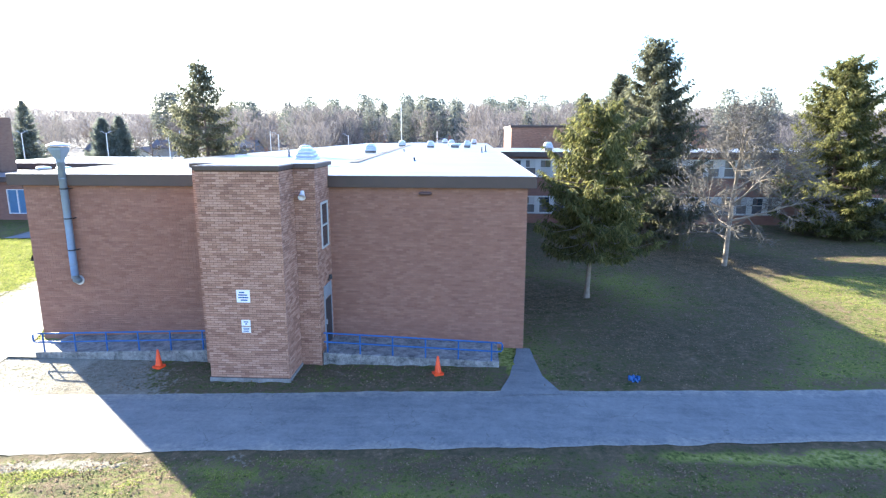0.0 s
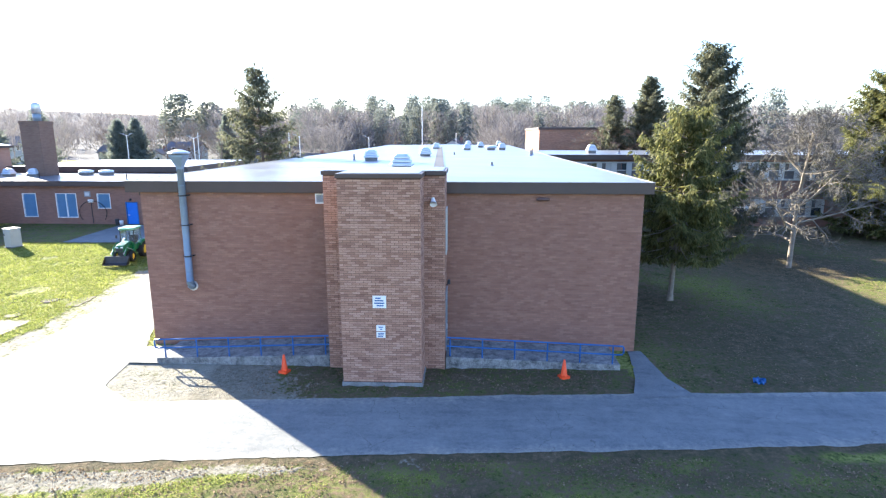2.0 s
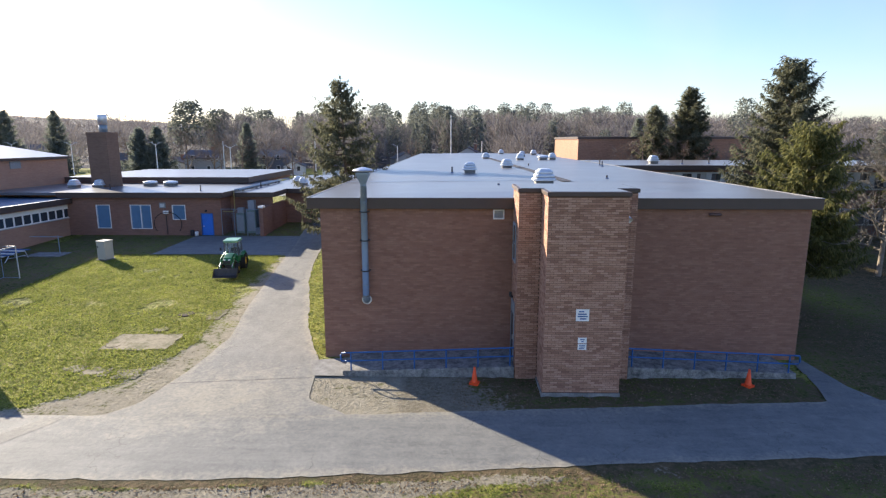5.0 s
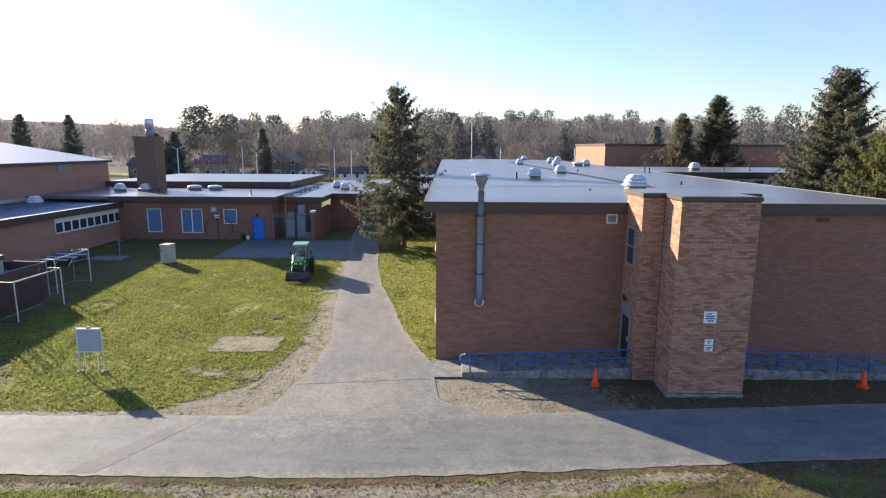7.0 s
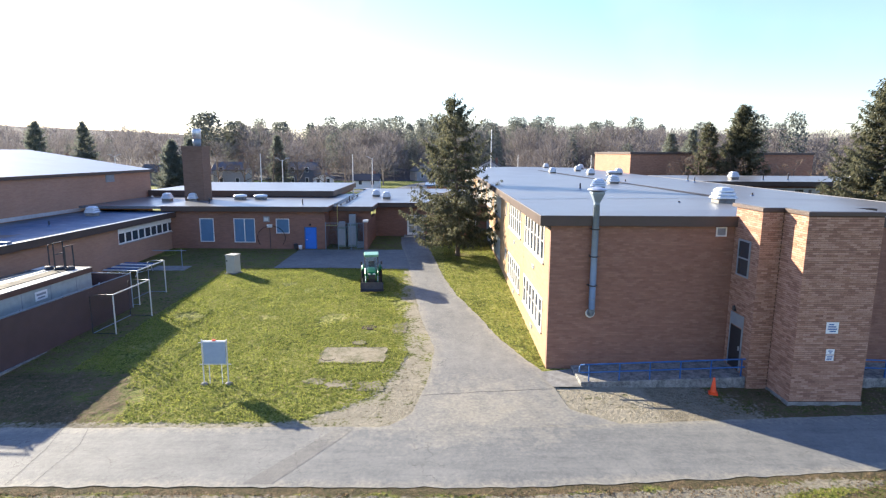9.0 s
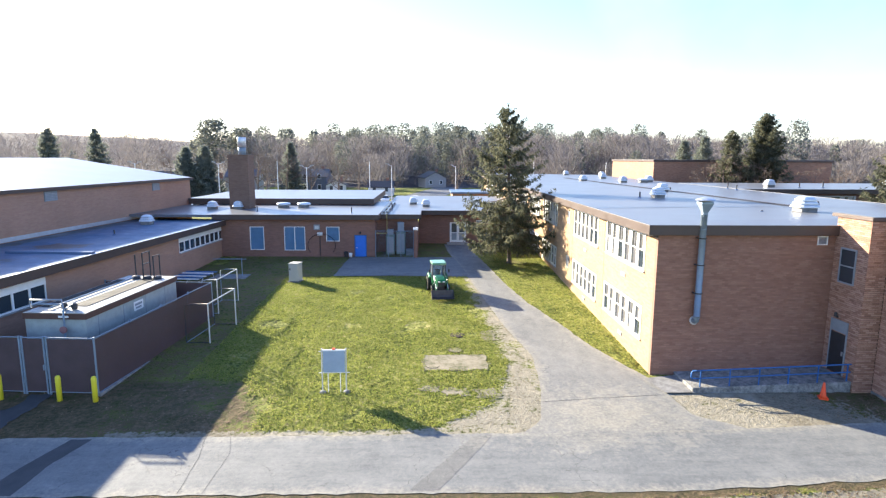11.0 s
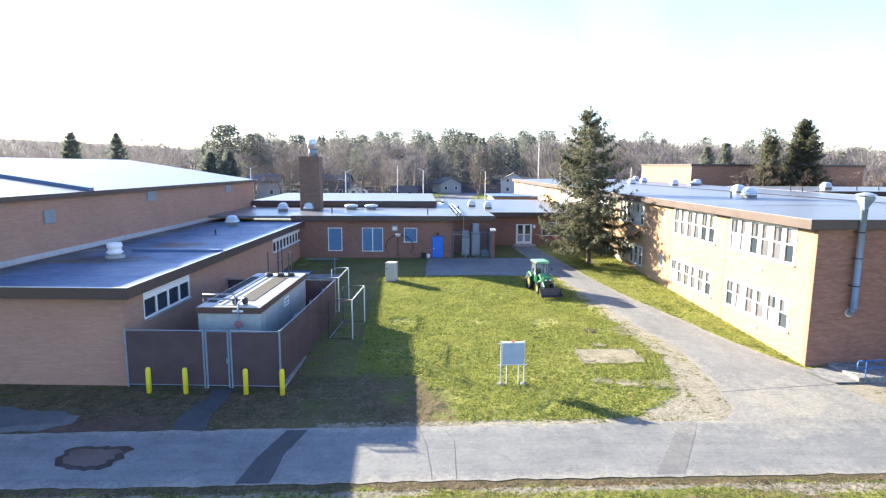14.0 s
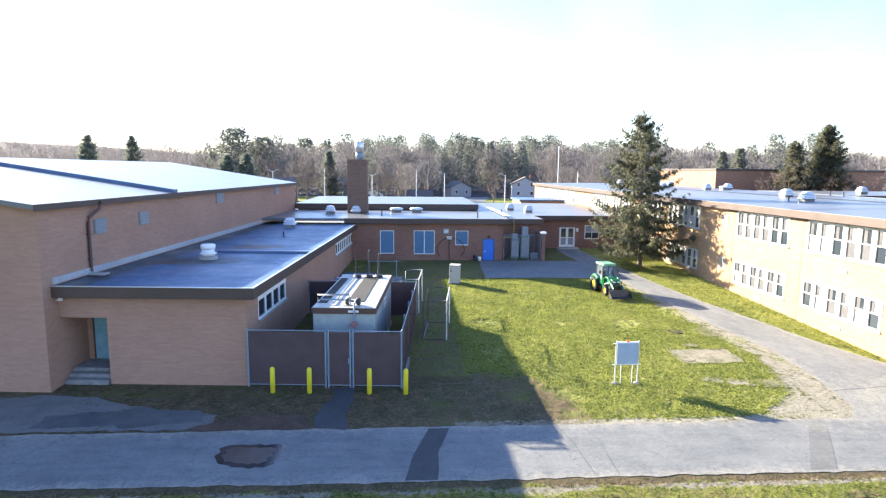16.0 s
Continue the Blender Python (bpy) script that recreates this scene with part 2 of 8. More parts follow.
ASPHALT = road_mat("worn_asphalt", [(0.38, (0.085, 0.090, 0.092)), (0.46, (0.129, 0.133, 0.131)), (0.53, (0.173, 0.175, 0.167)), (0.63, (0.239, 0.235, 0.216))], (-4.8, -4.8, 9.0, 4.0))
ASPHALT_DRIVE = road_mat("sandy_drive_asphalt", [(0.38, (0.097, 0.099, 0.097)), (0.46, (0.143, 0.144, 0.139)), (0.53, (0.184, 0.184, 0.174)), (0.63, (0.248, 0.242, 0.220))], (-3.6, -4.2, 8.0, 5.5), 0.85, (1.4, 0.7, 1.0))
ASPHALT_WORN = road_mat("older_repair_asphalt", [(0.38, (0.075, 0.077, 0.075)), (0.46, (0.109, 0.109, 0.105)), (0.53, (0.143, 0.141, 0.132)), (0.63, (0.189, 0.183, 0.167))], (-6.5, -5.0, 7.0, 3.0))
ASPHALT_DARK = ground_mat("dark_patch_asphalt", [(0.3, (0.045, 0.045, 0.047)), (0.7, (0.085, 0.085, 0.085))], (0.5, 3.0, 60.0), 0.8, 0.35, 0.01)
DIRT = ground_mat("bare_dirt", [(0.25, (0.16, 0.134, 0.098)), (0.5, (0.255, 0.225, 0.168)), (0.75, (0.35, 0.31, 0.235))], (0.6, 4.0, 40.0), 0.95, 0.6, 0.03)
ASPHALT_DAMP = ground_mat("damp_asphalt", [(0.35, (0.058, 0.064, 0.068)), (0.6, (0.105, 0.110, 0.110))], (0.5, 2.0, 30.0), 0.6, 0.35, 0.01)
WET_LEAF = ground_mat("wet_brown_leaves", [(0.35, (0.050, 0.034, 0.026)), (0.5, (0.085, 0.056, 0.040)), (0.65, (0.13, 0.088, 0.062))], (0.7, 4.0, 40.0), 0.7, 0.6, 0.03)
PAD = ground_mat("mossy_worn_concrete", [(0.36, (0.075, 0.088, 0.03)), (0.44, (0.15, 0.14, 0.085)), (0.52, (0.24, 0.212, 0.15)), (0.66, (0.31, 0.275, 0.20))], (1.4, 6.0, 40.0), 0.95, 0.5, 0.02)


def glass_mat(name, tint):
    m, nt, b = node_mat(name)
    b.inputs["Base Color"].default_value = (*tint, 1)
    b.inputs["Roughness"].default_value = 0.06
    b.inputs["Specular IOR Level"].default_value = 0.7
    return m


GLASS = glass_mat("dark_window_glass", (0.035, 0.045, 0.055))
BLIND_GREY = plain("grey_blind_behind_glass", (0.115, 0.112, 0.118), 0.25, 0, 0.2, 2.0, 30, 0.02, 0.6)
BLIND_PALE = plain("pale_blind_behind_glass", (0.42, 0.41, 0.39), 0.3, 0, 0.12, 2.0, 30, 0.02, 0.6)
SHADE = plain("grey_window_shade", (0.26, 0.28, 0.30), 0.5, 0, 0.15)
LOUVER_GREY = plain("weathered_grey_louver", (0.20, 0.225, 0.24), 0.6, 0, 0.15)
BLUE_PANEL = plain("blue_louver_paint", (0.15, 0.27, 0.41), 0.5, 0, 0.12)

WET = plain("wet_dark_asphalt", (0.035, 0.036, 0.038), 0.14, 0, 0.4, 1.5, 20, 0.1, 0.6)
MORTAR = plain("brown_mortar", (0.238, 0.136, 0.098), 0.95, 0, 0.25)


PALE_BRICKS = [(0.0, (0.268, 0.144, 0.099)), (0.22, (0.325, 0.180, 0.124)), (0.42, (0.38, 0.217, 0.150)), (0.75, (0.425, 0.252, 0.178)), (1.0, (0.47, 0.288, 0.208))]
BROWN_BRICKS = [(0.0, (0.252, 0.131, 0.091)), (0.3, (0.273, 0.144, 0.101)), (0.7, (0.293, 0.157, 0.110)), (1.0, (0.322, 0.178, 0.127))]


def piece_brick(name, per_object, colours):
    m, nt, b = node_mat(name)
    if per_object:
        r = nt.nodes.new("ShaderNodeObjectInfo").outputs["Random"]
    else:
        r = nt.nodes.new("ShaderNodeNewGeometry").outputs["Random Per Island"]
    pos = position(nt)
    fine = tex_noise(nt, pos, 45, 4)
    c = ramp(nt, r, colours)
    st = nt.nodes.new("ShaderNodeVectorMath")
    st.operation = "MULTIPLY"
    st.inputs[1].default_value = (0.8, 0.8, 6.0)
    nt.links.new(pos, st.inputs[0])
    c = mix(nt, 0.45, c, ramp(nt, tex_noise(nt, st.outputs[0], 1.0, 4), [(0.32, (0.76, 0.74, 0.73)), (0.68, (1.20, 1.17, 1.13))]), "MULTIPLY")
    c = mix(nt, 0.4, c, ramp(nt, fine, [(0.3, (0.65, 0.63, 0.6)), (0.7, (1.25, 1.22, 1.2))]), "MULTIPLY")
    nt.links.new(c, b.inputs["Base Color"])
    b.inputs["Roughness"].default_value = 0.9
    b.inputs["Specular IOR Level"].default_value = 0.2
    bump(nt, b, fine, 0.4, 0.006)
    return m


BRICK_ONE, BRICK_MANY = piece_brick("single_tan_brick", True, PALE_BRICKS), piece_brick("joined_tan_bricks", False, PALE_BRICKS)
BROWN_ONE, BROWN_MANY = piece_brick("single_brown_brick", True, BROWN_BRICKS), piece_brick("joined_brown_bricks", False, BROWN_BRICKS)
ROOF_STAIN = plain("silt_stain", (0.085, 0.062, 0.05), 0.35, 0, 0.5, 1.2, 9, 0.15, 0.5)


def lawn_mat(name):
    """Winter lawn that wears through to sandy soil and takes leaf litter and painted shade where the mesh says so."""
    m, nt, b = node_mat(name)
    pos = position(nt)
    n1, n2, n3, n4 = (tex_noise(nt, pos, s_, 6, 0.62) for s_ in (0.2, 1.5, 6.0, 40.0))

    def attr(key):
        a = nt.nodes.new("ShaderNodeAttribute")
        a.attribute_name = key
        return a.outputs["Fac"]

    def blend(*terms):
        out = 0.0
        for v, k in terms:
            out = math_node(nt, "ADD", math_node(nt, "MULTIPLY", v, k), out)
        return out

    g = blend((n1, 0.20), (n2, 0.24), (n3, 0.36), (n4, 0.20))
    grass = ramp(nt, g, [(0.41, (0.050, 0.056, 0.018)), (0.465, (0.125, 0.144, 0.032)), (0.51, (0.222, 0.238, 0.052)), (0.555, (0.305, 0.285, 0.090)), (0.62, (0.39, 0.33, 0.175))])
    soil = ramp(nt, blend((n2, 0.4), (n3, 0.3), (n4, 0.3)), [(0.32, (0.185, 0.168, 0.125)), (0.5, (0.295, 0.270, 0.208)), (0.68, (0.40, 0.368, 0.290))])
    duff_shade = ramp(nt, blend((n2, 0.4), (n3, 0.35), (n4, 0.25)), [(0.34, (0.046, 0.042, 0.024)), (0.47, (0.092, 0.078, 0.042)), (0.56, (0.145, 0.108, 0.062)), (0.68, (0.22, 0.15, 0.095))])
    soil = mix(nt, math_node(nt, "MULTIPLY", attr("litter_shade"), 0.9), soil, ramp(nt, blend((n2, 0.4), (n3, 0.35), (n4, 0.25)), [(0.36, (0.085, 0.073, 0.050)), (0.5, (0.165, 0.145, 0.105)), (0.64, (0.26, 0.232, 0.175))]))
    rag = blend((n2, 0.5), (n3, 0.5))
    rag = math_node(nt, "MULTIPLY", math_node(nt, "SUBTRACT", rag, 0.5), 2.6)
    k1 = ramp(nt, math_node(nt, "ADD", attr("litter_shade"), rag), [(0.30, (0.0,) * 3), (0.75, (1.0,) * 3)])
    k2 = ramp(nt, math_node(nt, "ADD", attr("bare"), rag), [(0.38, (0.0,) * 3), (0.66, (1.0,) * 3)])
    c = mix(nt, k2, mix(nt, k1, grass, duff_shade), soil)
    nt.links.new(c, b.inputs["Base Color"])
    b.inputs["Roughness"].default_value = 0.95
    b.inputs["Specular IOR Level"].default_value = 0.12
    bump(nt, b, blend((n3, 0.7), (n4, 0.3)), 1.0, 0.22)
    return m


GRASS = lawn_mat("winter_lawn")


def ponded_roof(name):
    """Blue-grey membrane, dark along the taller wall and in one patch, with brown silt where water stood."""
    m, nt, b = node_mat(name)
    pos = position(nt)
    n1, n2, n3 = (tex_noise(nt, pos, s_, 6, 0.6) for s_ in (0.28, 1.1, 8.0))
    rag = math_node(nt, "MULTIPLY", math_node(nt, "SUBTRACT", math_node(nt, "ADD", math_node(nt, "MULTIPLY", n2, 0.7), math_node(nt, "MULTIPLY", n3, 0.3)), 0.5), 3.0)

    def pool(cx, cy, rx, ry):
        v = nt.nodes.new("ShaderNodeVectorMath")
        v.operation = "SUBTRACT"
        v.inputs[1].default_value = (cx, cy, 0)
        nt.links.new(pos, v.inputs[0])
        q = nt.nodes.new("ShaderNodeVectorMath")
        q.operation = "MULTIPLY"
        q.inputs[1].default_value = (1 / rx, 1 / ry, 0)
        nt.links.new(v.outputs[0], q.inputs[0])
        le = nt.nodes.new("ShaderNodeVectorMath")
        le.operation = "LENGTH"
        nt.links.new(q.outputs[0], le.inputs[0])
        return math_node(nt, "ADD", math_node(nt, "SUBTRACT", 1.0, le.outputs[1]), rag)

    sep = nt.nodes.new("ShaderNodeSeparateXYZ")
    nt.links.new(pos, sep.inputs[0])
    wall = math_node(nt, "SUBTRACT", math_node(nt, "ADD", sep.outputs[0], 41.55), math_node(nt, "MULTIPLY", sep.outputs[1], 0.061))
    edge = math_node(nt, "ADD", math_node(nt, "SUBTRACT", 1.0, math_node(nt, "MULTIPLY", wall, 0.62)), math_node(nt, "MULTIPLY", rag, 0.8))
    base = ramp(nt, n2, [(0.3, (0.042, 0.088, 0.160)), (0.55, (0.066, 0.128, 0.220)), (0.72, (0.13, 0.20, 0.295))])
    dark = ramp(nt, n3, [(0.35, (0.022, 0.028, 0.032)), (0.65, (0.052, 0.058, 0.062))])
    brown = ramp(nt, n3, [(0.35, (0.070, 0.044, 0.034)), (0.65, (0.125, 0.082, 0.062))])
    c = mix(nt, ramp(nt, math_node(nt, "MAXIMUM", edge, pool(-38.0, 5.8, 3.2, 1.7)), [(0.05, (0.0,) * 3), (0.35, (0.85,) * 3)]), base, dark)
    c = mix(nt, ramp(nt, math_node(nt, "MAXIMUM", pool(-36.2, 11.9, 2.6, 1.5), pool(-39.6, 5.4, 1.2, 1.1)), [(0.15, (0.0,) * 3), (0.35, (0.9,) * 3)]), c, brown)
    c = mix(nt, 0.3, c, ramp(nt, n3, [(0.3, (0.7,) * 3), (0.7, (1.25,) * 3)]), "MULTIPLY")
    nt.links.new(c, b.inputs["Base Color"])
    nt.links.new(ramp(nt, n1, [(0.35, (0.55,) * 3), (0.65, (0.34,) * 3)]), b.inputs["Roughness"])
    b.inputs["Specular IOR Level"].default_value = 0.22
    bump(nt, b, n3, 0.12, 0.01)
    return m


ANNEX_ROOF = ponded_roof("ponded_blue_grey_membrane")
SEAM = plain("dark_roof_patching", (0.055, 0.048, 0.045), 0.7, 0, 0.3, 1.5)
BRICK_SOOT = brick_mat("weathered_chimney_brick", (0.205, 0.132, 0.096), (0.170, 0.106, 0.078), (0.18, 0.124, 0.095), streak=0.4)
IRON = plain("rusty_cast_iron", (0.075, 0.062, 0.05), 0.95, 0, 0.4, 4, 40, 0.4, 0.1)
GEN_ROOF = plain("weathered_generator_roof", (0.40, 0.385, 0.34), 0.45, 0, 0.4, 1.2, 14, 0.2, 0.4)
GEN_MAT = plain("dark_walkway_mat", (0.045, 0.043, 0.04), 0.85, 0, 0.3, 2, 40, 0.4, 0.2)
FRAME_WHITE = plain("weathered_white_frame", (0.52, 0.51, 0.47), 0.55, 0, 0.1)
RAKED_JOINT = plain("raked_dark_joint", (0.105, 0.062, 0.044), 0.95, 0, 0.25)
CAB_GLASS, _nt, _b = node_mat("cab_glass")
_b.inputs["Base Color"].default_value = (0.75, 0.86, 0.86, 1)
_b.inputs["Roughness"].default_value = 0.04
_b.inputs["Transmission Weight"].default_value = 0.9
_b.inputs["IOR"].default_value = 1.1
# Paler than the tractor's green: sun glare put into the cab roof's colour.
CAB_ROOF = plain("sun_glare_green_plastic", (0.16, 0.34, 0.20), 0.3, 0, 0.12, 3, 40, 0.05, 0.6)


# ---- mesh tools ----
class Shape:
    """Collects vertices and faces of one mesh."""

    def __init__(self):
        self.v, self.f = [], []

    def add(self, verts, faces):
        o = len(self.v)
        self.v += [tuple(p) for p in verts]
        self.f += [tuple(o + i for i in f) for f in faces]
        return self

    def box(self, x0, x1, y0, y1, z0, z1):
        vs = [(x, y, z) for z in (z0, z1) for x, y in ((x0, y0), (x1, y0), (x1, y1), (x0, y1))]
        return self.add(vs, [(3, 2, 1, 0), (4, 5, 6, 7), (0, 1, 5, 4), (1, 2, 6, 5), (2, 3, 7, 6), (3, 0, 4, 7)])

    def prism(self, outline, z0, z1):
        n = len(outline)
        vs = [(*p, z0) for p in outline] + [(*p, z1) for p in outline]
        return self.add(vs, [tuple(range(n - 1, -1, -1)), tuple(range(n, 2 * n))] + [(i, (i + 1) % n, n + (i + 1) % n, n + i) for i in range(n)])

    def tube(self, points, radii, n=8, cap=True):
        pts = [Vector(p) for p in points]
        if isinstance(radii, (int, float)):
            radii = [radii] * len(pts)
        rings = []
        for i, p in enumerate(pts):
            d = (pts[min(i + 1, len(pts) - 1)] - pts[max(i - 1, 0)]).normalized()
            a = Vector((0, 0, 1)) if abs(d.z) < 0.9 else Vector((1, 0, 0))
            u = d.cross(a).normalized()
            w = d.cross(u)
            rings.append([p + (u * math.cos(6.2832 * k / n) + w * math.sin(6.2832 * k / n)) * radii[i] for k in range(n)])
        vs = [q for r in rings for q in r]
        fs = [(i * n + k, i * n + (k + 1) % n, (i + 1) * n + (k + 1) % n, (i + 1) * n + k) for i in range(len(pts) - 1) for k in range(n)]
        if cap:
            fs += [tuple(range(n)), tuple((len(pts) - 1) * n + k for k in range(n - 1, -1, -1))]
        return self.add(vs, fs)

    def lathe(self, profile, n=20, centre=(0, 0), square=False):
        """Turns (radius, z) pairs round a vertical axis."""
        vs, fs = [], []
        for r, z in profile:
            for k in range(n):
                a = 6.2832 * (k + 0.5) / n
                c, s_ = math.cos(a), math.sin(a)
                if square:
                    q = 1.0 / max(abs(c), abs(s_))
                    q = min(q, 1.22)
                    c, s_ = c * q, s_ * q
                vs.append((centre[0] + r * c, centre[1] + r * s_, z))
        for i in range(len(profile) - 1):
            for k in range(n):
                fs.append((i * n + k, i * n + (k + 1) % n, (i + 1) * n + (k + 1) % n, (i + 1) * n + k))
        fs.append(tuple(range(n - 1, -1, -1)))
        fs.append(tuple((len(profile) - 1) * n + k for k in range(n)))
        return self.add(vs, fs)

    def mesh(self, name, material, smooth=False):
        me = bpy.data.meshes.new(name)
        me.from_pydata(self.v, [], self.f)
        for m in material if isinstance(material, (list, tuple)) else [material]:
            me.materials.append(m)
        if smooth:
            me.polygons.foreach_set("use_smooth", [True] * len(me.polygons))
        me.update()
        return me


def thing(name, label, category, at=(0, 0, 0), rz=0.0, group="", kind=""):
    ob = new(name)
    ob.empty_display_size = 0.2
    ob.matrix_world = pose(*at, 0, 0, rz)
    return tagged(ob, label, category, group, kind)


def part(name, shape, material, parent=None, label="", smooth=False, bevel=0.0):
    ob = new(name, shape.mesh(name, material, smooth))
    if parent is not None:
        ob.parent = parent
    if bevel:
        b = ob.modifiers.new("edges", "BEVEL")
        b.width, b.segments, b.limit_method, b.angle_limit = bevel, 2, "ANGLE", radians(40)
    if label:
        ob["label"] = label
    return ob


def solid(name, shape, material, label, category, group="", kind="", smooth=False, bevel=0.0):
    return tagged(part(name, shape, material, None, "", smooth, bevel), label, category, group, kind)


def lerp_rows(rows, x):
    for (a, b), (c, d) in zip(rows, rows[1:]):
        if x <= c:
            return b + (d - b) * max(0.0, min(1.0, (x - a) / (c - a)))
    return rows[-1][1]


def gz(x, y):
    """Height of the ground, which rises gently from the road to the back."""
    k = 0.036 + (0.015 - 0.036) * max(0.0, min(1.0, (x - 4) / 14))
    return k * max(-12.0, min(40.0, y))


def drape(name, material, left, right, lift, along=1.0, across=5, ragged=0.0, label="", category="ground", margin=0.0):
    """A strip between two edge lines that lies on the ground."""
    def resample(line, n):
        d = [0.0]
        for p, q in zip(line, line[1:]):
            d.append(d[-1] + math.dist(p, q))
        out = []
        for i in range(n):
            s_ = d[-1] * i / (n - 1)
            k = max(j for j in range(len(d)) if d[j] <= s_ + 1e-9)
            k = min(k, len(line) - 2)
            f = (s_ - d[k]) / max(1e-9, d[k + 1] - d[k])
            out.append(tuple(a + (b - a) * f for a, b in zip(line[k], line[k + 1])))
        return out
    length = max(sum(math.dist(p, q) for p, q in zip(l, l[1:])) for l in (left, right))
    n = max(3, int(length / along))
    a, b = resample(left, n), resample(right, n)
    sh = Shape()
    vs, fs = [], []
    for i in range(n):
        for j in range(across + 1):
            f = j / across
            x = a[i][0] + (b[i][0] - a[i][0]) * f
            y = a[i][1] + (b[i][1] - a[i][1]) * f
            if ragged and (j in (0, across) or i in (0, n - 1)):
                v = noise.noise_vector((x * 1.3, y * 1.3, 0)) + 0.6 * noise.noise_vector((x * 4, y * 4, 3.0))
                x, y = x + ragged * v.x, y + ragged * v.y
            vs.append((x, y, gz(x, y) + lift))
    w = across + 1
    fs = [(i * w + j, i * w + j + 1, (i + 1) * w + j + 1, (i + 1) * w + j) for i in range(n - 1) for j in range(across)]
    sh.add(vs, fs)
    ob = solid(name, sh, material, label, category, "", "structure", True)
    if margin:
        at = ob.data.attributes.new("sand", "FLOAT", "POINT")
        vals = []
        for i in range(n):
            wide = math.dist(a[i], b[i])
            for j in range(w):
                d = min(j, across - j) / across * wide
                vals.append(0.85 * max(0.0, 1 - d / margin))
        at.data.foreach_set("value", vals)
    return ob


# ---- ground ----
ROAD_NEAR = [(-120, -9.3), (-60, -9.4), (-28, -9.6), (-14.6, -9.55), (-3, -9.6), (9.5, -8.75), (19, -8.25), (31, -7.2), (60, -4.6), (120, 1)]
ROAD_FAR = [(-120, -5.8), (-60, -5.9), (-35, -5.9), (-25, -5.8), (-15, -5.8), (1, -5.5), (17, -4.5), (34, -3.5), (60, -1.0), (120, 4.6)]
# left edge of the worn ground beside the drive, as x for each y
WORN_EDGE = [(-5.9, -13.5), (-5.4, -11.4), (-4.3, -9.4), (-1.9, -7.3), (0.9, -6.75), (4.2, -6.7), (7.8, -7.2), (13.5, -7.7), (20, -8.3)]


def step(v, a, b):
    f = max(0.0, min(1.0, (v - a) / (b - a)))
    return f * f * (3 - 2 * f)


def bare(x, y):
    """How far the lawn is worn through to sandy soil."""
    d = lerp_rows(ROAD_NEAR, x) - y
    wide = 0.75 - 0.45 * step(x, 8, 14) + 0.9 * math.exp(-((x - 0.5) / 6.5) ** 2) + 0.35 * noise.noise((x * 0.35, 0, 5))
    v = 0.85 * (1 - step(d, wide * 0.6, wide * 1.25)) * step(d, 0.3, 0.55)
    e = y - lerp_rows(ROAD_FAR, x)
    if x < -5:
        v = max(v, 0.75 * (1 - step(e, 0.15, 0.75)) * (e > -1.5)) if x > -24 else v
        if -6 < y < 20:
            v = max(v, (0.80 + 0.45 * noise.noise((x * 0.8, y * 0.8, 4))) * step(x - lerp_rows(WORN_EDGE, y) + 0.5 * noise.noise((x * 0.6, y * 0.6, 6)), -1.5, 0.9))
    if -25 < x < -6 and -5.5 < y < 20:
        v = max(v, 0.16 * step(noise.noise((x * 0.55, y * 0.4, 11)), 0.30, 0.6))
    if -11.3 < x < -8.0 and 0.7 < y < 2.6:
        v = 0.8
    if -1 < x < 12 and -6.5 < y < -1.9:
        v = max(v, 0.85 * (1 - step(x + 0.5 * y, 4.0, 7.5)))
    return v


